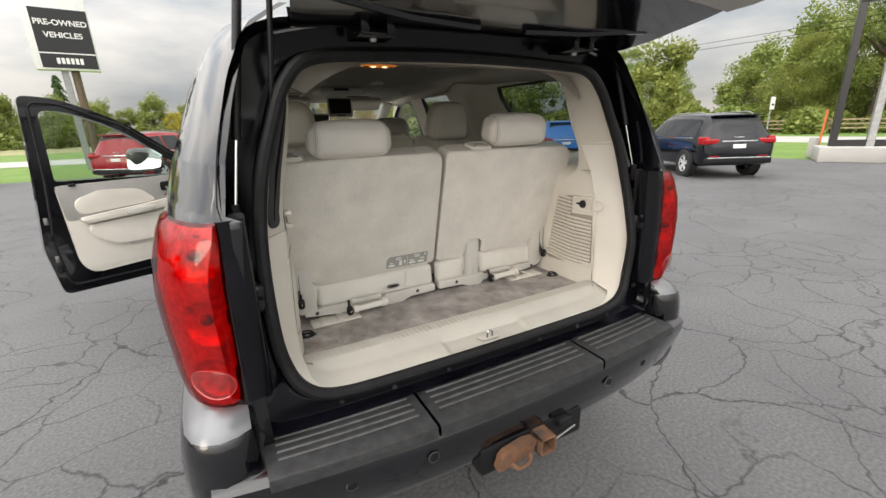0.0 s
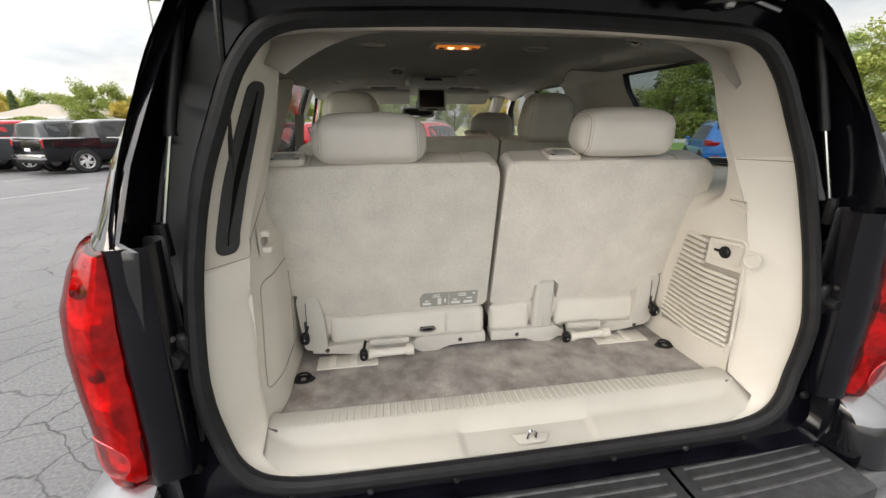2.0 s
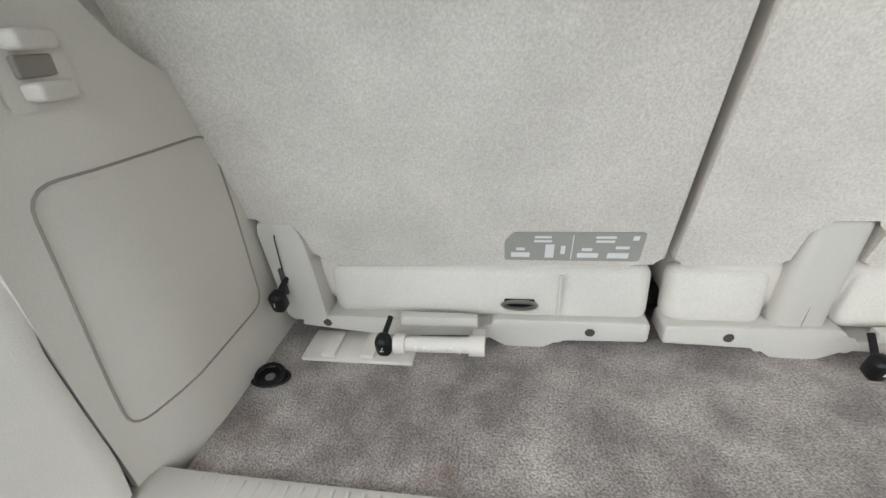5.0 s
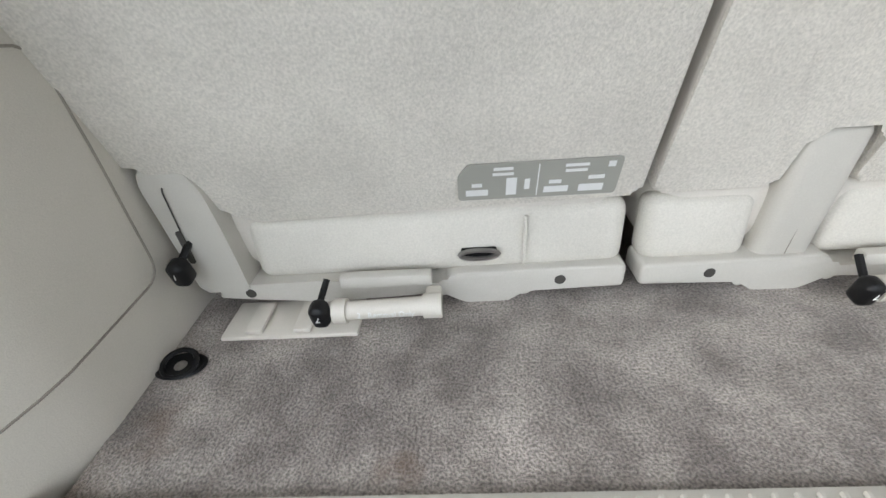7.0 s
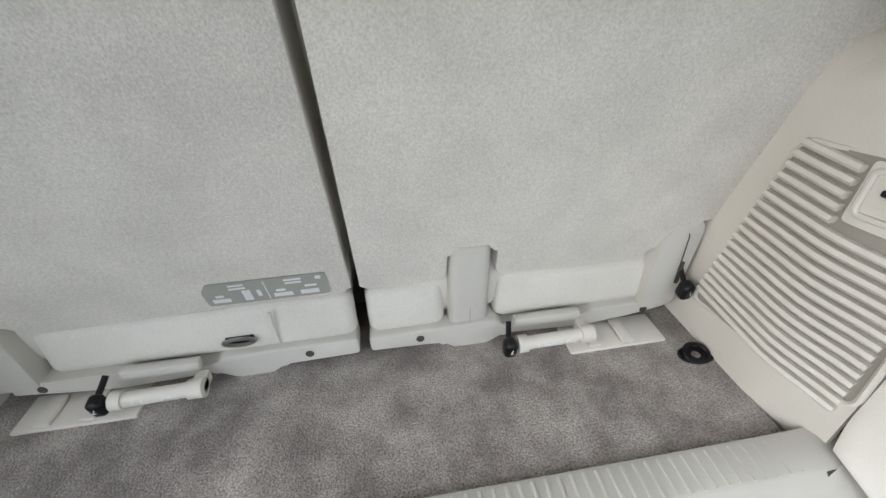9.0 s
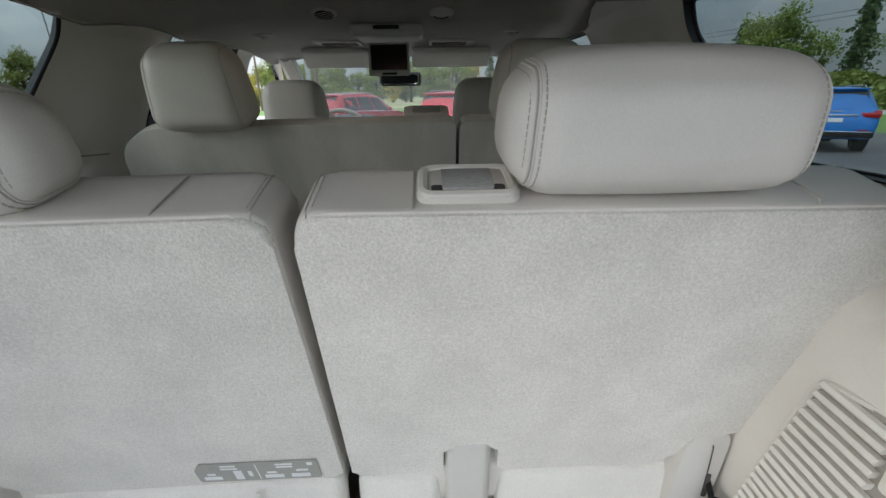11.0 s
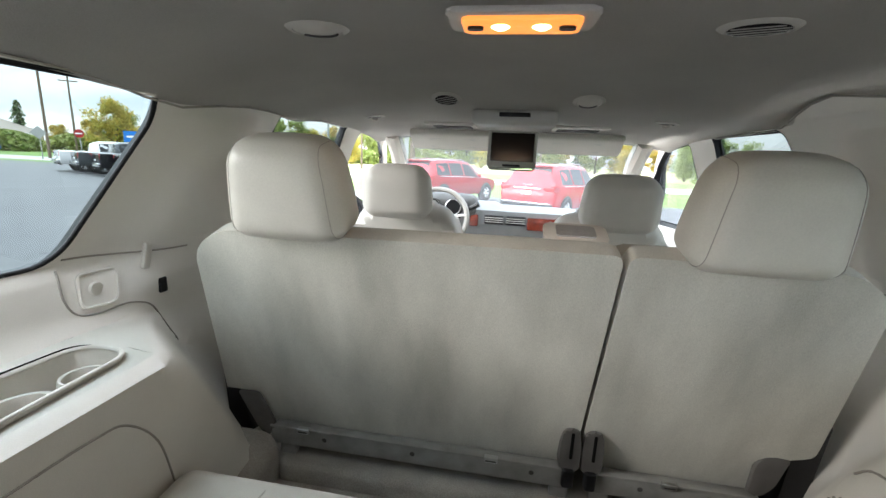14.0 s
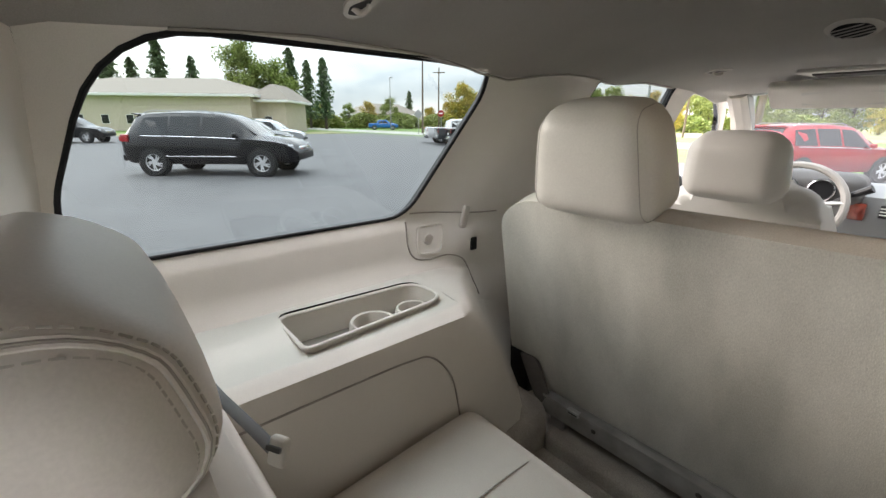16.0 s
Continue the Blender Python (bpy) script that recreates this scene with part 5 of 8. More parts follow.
def headrest(parent, m, size, r, bulge, name="headrest", material=LEATHER, posts=True, seams=True, seam_at=0.036, narrow=0.0, thin=0.0, drop=0.0, fall=0.0, plain=False):
    def shape(c):
        fx, fz = abs(c.x) / (size[0] / 2), c.z / (size[2] / 2)
        return Vector((c.x * (1 - narrow * fz / 2 - 0.5 * narrow * max(0.0, fz) ** 3 / 2), c.y * (1 - thin * fz / 2), c.z - (drop * min(1.2, fx) ** 3 + fall * max(0.0, c.y)) * max(0.0, fz)))
    hr = part(name, pillow(size, r, bulge, (8, 5, 6), m, taper=shape), material, parent, "", 60)
    if seams:
        for sx in (-1, 1):
            for inset, thick in ((seam_at, 0.0011),) if plain else ((seam_at - 0.0055, 0.0008), (seam_at - 0.0014, 0.0018), (seam_at + 0.0014, 0.0018), (seam_at, 0.0017), (seam_at + 0.0058, 0.0008)):
                d = max(0.0, r - inset)
                rr = math.sqrt(max(0.0, r * r - d * d))
                e = r - rr
                hy_, hz_ = size[1] / 2 - e, size[2] / 2 - e
                c_ = [(-hy_, -hz_), (hy_, -hz_), (hy_, hz_), (-hy_, hz_)]
                fx = 1 - ((size[0] / 2 - inset) / (size[0] / 2)) ** 2
                ring = []
                for py, pz in arc_ring(hy_, hz_, rr):
                    ky, kz = 1 - (py / (size[1] / 2)) ** 2, 1 - (pz / (size[2] / 2)) ** 2
                    side_y, side_z = abs(py) > hy_ - rr * 0.35, abs(pz) > hz_ - rr * 0.35
                    py2 = py + (math.copysign(bulge[1] * fx * max(0, kz), py) if side_y else 0)
                    pz2 = pz + (math.copysign(bulge[2] * fx * max(0, ky), pz) if side_z else 0)
                    ring.append(m @ shape(Vector((sx * (size[0] / 2 - inset), py2, pz2))))
                if inset == seam_at:
                    part("seam", tube(ring, thick * 0.75, 5, closed=True), SEAM_DARK, hr, "sewn seam")
                elif abs(inset - seam_at) < 0.002:
                    part("seam_roll", tube(ring, thick * 0.7, 6, closed=True), material, hr)
                else:
                    bm_ = bmesh.new()
                    n_ = len(ring)
                    for k in range(0, n_ - 1, 2):
                        a_, b_ = ring[k], ring[(k + 2) % n_]
                        tube([a_.lerp(b_, 0.12), a_.lerp(b_, 0.85)], thick, 4, bm=bm_)
                    part("stitching", bm_, SEAM, hr, "stitched thread")
    return hr


def third_seat(side):
    s = thing("third_row_seat", "beige leather third-row seat with a carpeted back", "seat", pose(side * 0.32, 0.6, 0.84), "third-row seats")
    if side < 0:
        back = rounded([(-0.006, 0.018), (-0.010, 0.512), (-0.63, 0.505), (-0.660, 0.46), (-0.650, 0.108), (-0.570, 0.100), (-0.528, 0.004)], [0.012, 0.035, 0.035, 0.03, 0.012, 0.04, 0.03], 5)
    else:
        back = rounded([(0.008, 0.018), (0.155, 0.02), (0.157, 0.10), (0.242, 0.10), (0.244, 0.02), (0.528, 0.014), (0.565, 0.092), (0.650, 0.108), (0.670, 0.46), (0.645, 0.505), (0.010, 0.512)], [0.012, 0.01, 0.018, 0.018, 0.01, 0.03, 0.04, 0.012, 0.03, 0.035, 0.035], 5)
    low = [(u, v + 0.003 if v > 0.3 else v) for u, v in back]
    part("back_carpet", prism(low, 0.050, THIRD, 0.011, 4), PILE, s, "pale grey-beige carpeted rear panel", 50)
    grown = [(u * (1.0 if abs(u) < 0.1 else 1.002), v + (0.006 if v > 0.3 else 0.0)) for u, v in back]
    part("backrest", prism([(u, v if v > 0.3 else v + 0.03) for u, v in grown], 0.092, THIRD @ Matrix.Translation((0, 0, 0.005)), 0.011, 5, False), LEATHER, s, "beige leather backrest", 50)
    # stitched seams over the top
    for u in ((-0.118, -0.52) if side < 0 else (0.128, 0.53)):
        part("seam", tube(smooth_loop([THIRD @ Vector((u, v, w)) for v, w in ((0.508, 0.0055), (0.515, 0.009), (0.5175, 0.017), (0.5175, 0.082), (0.512, 0.0945), (0.49, 0.0975))], 4, False), 0.0011, 5), SEAM, s)
    edge = [THIRD @ Vector((side * 0.026, v, w)) for v, w in ((0.510, 0.0065), (0.516, 0.010), (0.5178, 0.017), (0.5178, 0.082), (0.512, 0.0945))]
    part("seam", tube(smooth_loop(edge, 4, False), 0.0009, 5), SEAM, s)
    thread = bmesh.new()
    for k in range(13):
        w = 0.016 + 0.0052 * k
        tube([THIRD @ Vector((side * 0.031, 0.5180, w)), THIRD @ Vector((side * 0.031, 0.5180, w + 0.0033))], 0.0007, 4, bm=thread)
    part("stitching", thread, SEAM, s, "stitched thread")
    hc = (side * 0.363, 0.472, 1.533 if side < 0 else 1.545)
    headrest(s, pose(*hc, 10, 0, 0), (0.284, 0.112 if side < 0 else 0.126, 0.122), 0.040, (0.008, 0.006, 0.006), seam_at=0.0145, narrow=0.04, thin=0.20, drop=0.003, fall=0.36 if side < 0 else 0.0)
    for dx in (-0.075, 0.075):
        part("headrest_post", tube([(hc[0] + dx, 0.495, 1.42), (hc[0] + dx, 0.475, 1.53)], 0.007, 8), CHROME, s)
    # release handle on top
    hx0 = 0.183 if side > 0 else -0.585
    m = THIRD @ pose(hx0, 0.511, 0.052, -90, 0, 0)
    part("handle_bezel", prism(rounded([(-0.052, -0.038), (0.052, -0.038), (0.052, 0.034), (-0.052, 0.034)], 0.015), 0.012, m, 0.005, 3), TRIM, s, "beige release handle bezel")
    part("bezel_rim", tube([m @ Vector((u, v, 0.0105)) for u, v in rounded([(-0.045, -0.032), (0.045, -0.032), (0.045, 0.028), (-0.045, 0.028)], 0.013, 5)], 0.0062, 8, closed=True), TRIM, s)
    part("handle_well", prism(rounded([(-0.040, -0.027), (0.040, -0.027), (0.040, 0.024), (-0.040, 0.024)], 0.010), 0.0015, m @ Matrix.Translation((0, 0, 0.0115)), 0.0006, 1), TRIM, s)
    for dx in (-0.031, 0.031):
        part("strap_hole", prism(rounded([(dx - 0.006, 0.010), (dx + 0.006, 0.010), (dx + 0.006, 0.022), (dx - 0.006, 0.022)], 0.003), 0.0012, m @ Matrix.Translation((0, 0, 0.0128)), 0.0004, 1), TRIM_DARK, s)
    part("pull_strap", loft([[m @ Vector((x, y, z)) for x in (-0.026, -0.02, 0.0, 0.02, 0.026)] for y, z in ((-0.034, 0.008), (-0.032, 0.0125), (-0.02, 0.0165), (-0.005, 0.0180), (0.010, 0.0175), (0.018, 0.0150), (0.020, 0.010))]), PULL, s, "grey ribbed pull strap")
    # cushion, its roll seen from behind, and the base
    part("cushion", pillow((0.605, 0.52, 0.13), 0.045, (0, 0, 0.02), (6, 6, 4), pose(side * 0.318, 0.835, 0.958, 3, 0, 0)), LEATHER, s, "beige leather seat cushion")
    for u in (0.22, 0.41):
        part("cushion_seam", tube(smooth_loop([(side * u, 0.64, 1.03), (side * u, 0.84, 1.044), (side * u, 1.0, 1.044), (side * u, 1.075, 1.026), (side * u, 1.096, 0.98)], 5, False), 0.0016, 5), SEAM, s)
    a, b = (-0.525, -0.010) if side < 0 else (0.245, 0.572)
    part("rear_roll", pillow((b - a, 0.05, 0.10), 0.022, (0, 0.004, 0), (6, 3, 3), pose((a + b) / 2, 0.589, 0.926, -6, 0, 0)), ROLL, s, "soft fabric roll under the backrest")
    if side > 0:
        part("rear_roll", pillow((0.142, 0.05, 0.10), 0.022, (0, 0.004, 0), (4, 3, 3), pose(0.082, 0.589, 0.926, -6, 0, 0)), ROLL, s)
        part("hinge_cover", pillow((0.074, 0.05, 0.19), 0.015, (0, 0.002, 0), (3, 3, 4), pose(0.196, 0.576, 0.972, 3, 0, 0)), BASE_G, s, "beige plastic hinge cover")
        part("hinge_groove", tube([(0.197, 0.5480, 1.052), (0.197, 0.5492, 1.0), (0.197, 0.5540, 0.89)], 0.0007, 4), TRIM_SLOT, s)
    else:
        part("roll_seam", tube([(-0.147, 0.556, 0.968), (-0.147, 0.554, 0.93), (-0.147, 0.560, 0.892)], 0.003, 6), ROLL, s)
        part("wire_loop", tube([(-0.208 + 0.026 * math.cos(t), 0.552, 0.914 + 0.007 * math.sin(t)) for t in [2 * math.pi * k / 20 for k in range(20)]], 0.0035, 6, closed=True), STEEL, s, "steel anchor loop")
        part("loop_slot", pillow((0.048, 0.008, 0.014), 0.003, (0, 0, 0), (2, 2, 2), pose(-0.208, 0.559, 0.914)), BLACK_P, s)
    if side < 0:
        base = [(-0.01, 0.853), (-0.01, 0.890), (-0.245, 0.888), (-0.258, 0.872), (-0.43, 0.886), (-0.575, 0.884), (-0.585, 0.862), (-0.50, 0.855), (-0.425, 0.848), (-0.262, 0.856), (-0.24, 0.842), (-0.22, 0.832), (-0.175, 0.832), (-0.145, 0.852)]
    else:
        base = [(0.01, 0.853), (0.01, 0.887), (0.25, 0.89), (0.262, 0.872), (0.42, 0.878), (0.45, 0.888), (0.585, 0.888), (0.592, 0.868), (0.50, 0.856), (0.42, 0.848), (0.262, 0.856), (0.24, 0.842), (0.22, 0.832), (0.172, 0.832), (0.145, 0.852)]
    part("base_cover", prism(rounded(base, 0.008, 3), -0.055, pose(0, 0.546, 0, 90, 0, 0), 0.012, 4), BASE_G, s, "beige plastic seat base cover")
    for hx_ in ((-0.535, -0.098) if side < 0 else (0.102, 0.545)):
        part("bolt_hole", lathe([(0.0078, 0.0), (0.0070, 0.0012), (0, 0.0014)], 12, pose(hx_, 0.5455, 0.87, 90, 0, 0)), TRIM_DARK, s)
    # outboard hinge cover with its slot and numbered knob
    oc = rounded([(side * 0.532, 0.876), (side * 0.602, 0.876), (side * 0.616, 1.045), (side * 0.607, 1.07), (side * 0.566, 1.07), (side * 0.544, 1.04), (side * 0.536, 0.965)], [0.006, 0.01, 0.02, 0.02, 0.03, 0.03, 0.03], 4)
    part("hinge_shell", prism(oc, -0.05, THIRD_UP, 0.014, 3), BASE_G, s, "beige plastic hinge cover")
    part("shell_groove", tube([(side * 0.588, 0.5555, 1.062), (side * 0.588, 0.5415, 1.035), (side * 0.590, 0.5415, 0.96)], 0.0012, 4), TRIM_DARK, s)
    part("knob_slot", prism(rounded([(-0.004, 0), (0.004, 0), (0.004, 0.05), (-0.004, 0.05)], 0.003), 0.002, pose(side * 0.593, 0.5425, 0.93, 90, 0, 0)), TRIM_DARK, s)
    knob(s, (side * 0.593, 0.515, 0.935), "1")
    kx = -0.418 if side < 0 else 0.256
    knob(s, (kx, 0.490, 0.876), "2")
    # removal handle bar
    x0, x1 = kx + 0.016, kx + 0.158
    bar = part("lift_bar", tube([(x0, 0.497, 0.873), (x0 + 0.018, 0.497, 0.873), (x0 + 0.0181, 0.497, 0.873), (x1 - 0.024, 0.497, 0.876), (x1 - 0.0239, 0.497, 0.876), (x1, 0.497, 0.876)], [0.0165, 0.0165, 0.0125, 0.0125, 0.0165, 0.0165], 14), TRIM, s, "cream plastic lift bar")
    part("bar_arm", box(x1 - 0.022, x1, 0.49, 0.53, 0.862, 0.884, 0.004, 2), TRIM, bar)
    words(bar, "3   Removal Only", (x0 + 0.070, 0.4842, 0.8745), 0.0105, WHITE_P, tilt=80)
    part("bracket_plate", box(kx + 0.02, kx + 0.145, 0.528, 0.545, 0.884, 0.902, 0.003, 2), BASE_G, s)
    # floor latch plate
    fx0, fx1 = (-0.565, -0.375) if side < 0 else (0.375, 0.565)
    lp = part("floor_plate", box(fx0, fx1, 0.487, 0.56, 0.834, 0.842, 0.003, 2), TRIM, s, "beige floor latch plate")
    for q in (0.25, 0.6):
        xx = fx0 + (fx1 - fx0) * q
        part("plate_rib", box(xx - 0.012, xx + 0.012, 0.49, 0.55, 0.842, 0.850, 0.003, 2), TRIM, lp)
    return s


THIRD_UP = pose(0, 0.5435, 0, 90, 0, 0)


def words(parent, text, at, size, material, tilt=90, turn=0, align="CENTER", weight=0.0):
    cu = bpy.data.curves.new("lettering", "FONT")
    cu.body, cu.size, cu.align_x, cu.align_y = text, size, align, "CENTER"
    cu.extrude, cu.offset = 0.0004, weight
    ob = new("lettering", cu)
    dg_ = bpy.context.evaluated_depsgraph_get()
    me = bpy.data.meshes.new_from_object(ob.evaluated_get(dg_))
    bpy.data.objects.remove(ob)
    me.materials.clear()
    me.materials.append(material)
    o = new("lettering", me)
    o.parent = parent
    o.matrix_basis = root_inverse(parent) @ pose(*at, tilt, 0, turn)
    return o


def knob(parent, c, digit):
    k = part("release_knob", pillow((0.022, 0.026, 0.036), 0.008, (0.002, 0, 0.002), (2, 2, 2), pose(*c, 10, 0, 0)), BLACK_P, parent, "black numbered release knob")
    words(k, digit, (c[0], c[1] - 0.0142, c[2] + 0.002), 0.014, WHITE_P, 80)
    part("knob_stem", tube([(c[0], c[1] + 0.01, c[2] + 0.012), (c[0] + 0.006, c[1] + 0.035, c[2] + 0.028)], 0.005, 6), BLACK_P, parent)


for sd in (-1, 1):
    third_seat(sd)

# instruction label on the carpeted back
lab = thing("instruction_label", "grey printed label on the carpeted seat back", "label", pose(-0.127, 0.55, 1.015))
LM = THIRD @ Matrix.Translation((-0.136, 0.054, -0.003)) @ Matrix.Diagonal((1.04, 1.3, 1, 1))
part("card", prism(rounded([(-0.092, -0.021), (0.092, -0.021), (0.092, 0.021), (-0.08, 0.021), (-0.092, 0.008)], 0.004, 2), 0.002, LM), LABEL_G, lab, "grey label card")
marks = [(-0.070, -0.012, 0.026, 0.007), (-0.070, -0.003, 0.012, 0.004), (-0.030, -0.006, 0.012, 0.020), (-0.012, -0.004, 0.006, 0.012), (0.022, -0.012, 0.028, 0.007), (0.020, -0.003, 0.014, 0.004),
         (0.062, -0.012, 0.028, 0.008), (0.066, 0.0, 0.018, 0.004), (0.0, 0.0, 0.0012, 0.036), (-0.040, 0.015, 0.022, 0.003), (-0.040, 0.009, 0.024, 0.003), (0.042, 0.015, 0.026, 0.003), (0.042, 0.009, 0.024, 0.003), (0.080, 0.014, 0.008, 0.006)]
for i, (mu, mv, mw, mh) in enumerate(marks):
    part("printed_mark", prism([(mu - mw / 2, mv - mh / 2), (mu + mw / 2, mv - mh / 2), (mu + mw / 2, mv + mh / 2), (mu - mw / 2, mv + mh / 2)], -0.0006, LM), WHITE_P, lab, smooth=0)

# second row bench
PLATE_D = mat("recliner_plastic", (0.10, 0.092, 0.085), 0.55, var=0.12, scale=20)
RAIL_G = mat("painted_rail", (0.27, 0.262, 0.245), 0.5, var=0.15, scale=20)
SECOND = slant(1.432, 0.95, 0.346)
def second_seat(x0, x1, hxc, left):
    s = thing("second_row_seat", "grey-beige second-row seat with a carpeted back", "seat", pose((x0 + x1) / 2, 1.5, 0.68), "second-row seats")
    if left:
        ring = [(-0.672, -0.098), (x1, -0.082), (x1, 0.585), (-0.63, 0.575), (-0.708, 0.52), (-0.774, 0.018), (-0.705, 0.008)]
        rr = [0.015, 0.01, 0.025, 0.05, 0.06, 0.02, 0.02]
    else:
        ring = [(x0, -0.084), (0.685, -0.098), (0.655, 0.035), (0.755, 0.075), (0.705, 0.52), (0.63, 0.582), (x0, 0.585)]
        rr = [0.01, 0.015, 0.03, 0.02, 0.06, 0.05, 0.025]
    ring = rounded(ring, rr, 6)
    part("back_carpet", prism(ring, 0.05, SECOND, 0.02, 4, True), PILE_TWO, s, "brushed grey-beige carpeted back", 50)
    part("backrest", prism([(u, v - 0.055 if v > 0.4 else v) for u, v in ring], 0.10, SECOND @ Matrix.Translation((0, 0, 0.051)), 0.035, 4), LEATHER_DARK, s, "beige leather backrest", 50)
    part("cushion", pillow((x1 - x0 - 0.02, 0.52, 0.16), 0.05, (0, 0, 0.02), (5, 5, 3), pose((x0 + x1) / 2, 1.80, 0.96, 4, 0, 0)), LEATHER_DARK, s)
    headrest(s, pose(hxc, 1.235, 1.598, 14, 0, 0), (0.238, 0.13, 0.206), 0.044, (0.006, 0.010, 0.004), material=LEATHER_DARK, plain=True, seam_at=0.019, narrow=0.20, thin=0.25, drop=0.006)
    for dx in (-0.06, 0.06):
        part("headrest_post", tube([(hxc + dx, 1.29, 1.43), (hxc + dx, 1.25, 1.56)], 0.008, 8), BLACK_P, s)
    ra, rb = (-0.635, 0.20) if left else (0.275, 0.66)
    rail = part("base_rail", box(ra, rb, 1.412, 1.452, 0.830, 0.884, 0.005, 2), RAIL_G, s, "dark grey steel base rail")
    part("rail_lip", box(ra, rb, 1.408, 1.43, 0.8835, 0.892, 0.003, 2), RAIL_G, rail)
    for xx in ((-0.585, 0.192) if left else (0.295, 0.60)):
        part("rail_foot", box(xx - 0.024, xx + 0.024, 1.416, 1.446, 0.795, 0.832, 0.004, 1), RAIL_G, rail)
    q_ = [(-0.735, 0.985), (-0.672, 0.990), (-0.618, 0.890), (-0.640, 0.850), (-0.668, 0.868)] if left else [(0.632, 0.900), (0.640, 0.985), (0.665, 1.008), (0.715, 1.005), (0.690, 0.925), (0.662, 0.892)]
    part("recliner_plate", prism(rounded(q_, 0.012, 3), -0.012, pose(0, 1.412, 0, 90, 0, 0), 0.003, 2), PLATE_D, s, "dark grey recliner plate")
    for q in ((0.125, 0.77) if left else (0.47,)):
        xx = ra + (rb - ra) * q
        part("rail_latch", box(xx - 0.018, xx + 0.018, 1.404, 1.420, 0.878, 0.894, 0.002, 1), STEEL, rail)
        part("latch_gap", box(xx - 0.014, xx + 0.014, 1.4025, 1.405, 0.883, 0.886), TRIM_DARK, rail)
    for q in ((0.20, 0.51, 0.90) if left else (0.30, 0.72)):
        xx = ra + (rb - ra) * q
        part("rail_hole", lathe([(0.007, 0.0), (0.006, 0.0012), (0, 0.0014)], 10, pose(xx, 1.4115, 0.863, 90, 0, 0)), TRIM_DARK, rail)
    for q in (0.1, 0.9):
        xx = x0 + 0.09 + (x1 - x0 - 0.1) * q
        part("seat_leg", box(xx - 0.03, xx + 0.03, 1.78, 1.95, 0.68, 0.88, 0.01, 2), BLACK_P, s)
    # hinge tower beside the split, slotted, with a dark foot
    hx1 = 0.208 if left else 0.264
    tower = rounded([(-0.025, 0.0), (0.025, 0.0), (0.026, 0.07), (0.020, 0.112), (0.008, 0.122), (-0.010, 0.122), (-0.022, 0.110), (-0.026, 0.07)], 0.008)
    part("hinge_tower", prism(tower, -0.05, pose(hx1, 1.405, 0.892, 90, 0, 0), 0.008, 3), PLATE_D, s, "dark grey plastic hinge cover")
    part("tower_slot", prism(rounded([(-0.004, 0.0), (0.004, 0.0), (0.004, 0.075), (-0.004, 0.075)], 0.003), 0.001, pose(hx1 + 0.002, 1.4045, 0.927, 90, 0, 0)), VENT_K, s)
    part("tower_foot", pillow((0.030, 0.03, 0.055), 0.008, (0, 0, 0), (2, 2, 2), pose(hx1, 1.41, 0.87)), BLACK_P, s)
    return s


s2l = second_seat(-0.690, 0.228, -0.444, True)
second_seat(0.238, 0.690, 0.450, False)
m = SECOND @ pose(0.145, 0.574, 0.085, -90, 0, 0)
part("handle_bezel", prism(rounded([(-0.065, -0.04), (0.065, -0.04), (0.065, 0.035), (-0.065, 0.035)], 0.015), 0.01, m, 0.004, 2), TRIM, s2l)
part("pull_strap", prism(rounded([(-0.04, -0.025), (0.04, -0.025), (0.04, 0.022), (-0.04, 0.022)], 0.006), 0.004, m @ Matrix.Translation((0, 0, 0.0095)), 0.001, 1), PULL, s2l)
for sx in (-1, 1):
    rc_ = thing("recliner_cover", "black plastic recliner cover beside the second-row seat", "seat cover", pose(sx * 0.71, 1.46, 0.9), "recliner covers")
    part("cover", prism(rounded([(1.43, 0.84), (1.50, 0.82), (1.54, 0.96), (1.45, 1.14), (1.405, 1.12), (1.42, 0.98)], 0.02, 4), 0.06, Matrix(((0, 0, 1, sx * 0.745 - 0.03), (1, 0, 0, 0), (0, 1, 0, 0), (0, 0, 0, 1))), 0.005, 2), BLACK_P, rc_)


# front seats
def front_seat(x):
    s = thing("front_seat", "beige leather front seat with its headrest", "seat", pose(x, 2.3, 0.68), "front seats")
    headrest(s, pose(x, 2.06, 1.535, 12, 0, 0), (0.272, 0.12, 0.205), 0.05, (0.006, 0.01, 0.008), material=LEATHER, seams=False, narrow=0.12, thin=0.2)
    FS = slant(2.30, 0.95, 0.33)
    ring = rounded([(x - 0.24, -0.1), (x + 0.24, -0.1), (x + 0.27, 0.3), (x + 0.20, 0.52), (x - 0.20, 0.52), (x - 0.27, 0.3)], 0.08, 5)
    part("backrest", prism(ring, 0.14, FS, 0.05, 4), LEATHER, s, "beige leather backrest")
    for dx in (-0.06, 0.06):
        part("headrest_post", tube([(x + dx, 2.17, 1.38), (x + dx, 2.13, 1.5)], 0.008, 8), BLACK_P, s)
    part("cushion", pillow((0.54, 0.52, 0.16), 0.05, (0, 0, 0.02), (5, 5, 3), pose(x, 2.62, 0.97, 4, 0, 0)), LEATHER, s)
    part("seat_base", box(x - 0.22, x + 0.22, 2.38, 2.85, 0.68, 0.92, 0.02, 2), BLACK_P, s)


front_seat(-0.445)
front_seat(0.415)

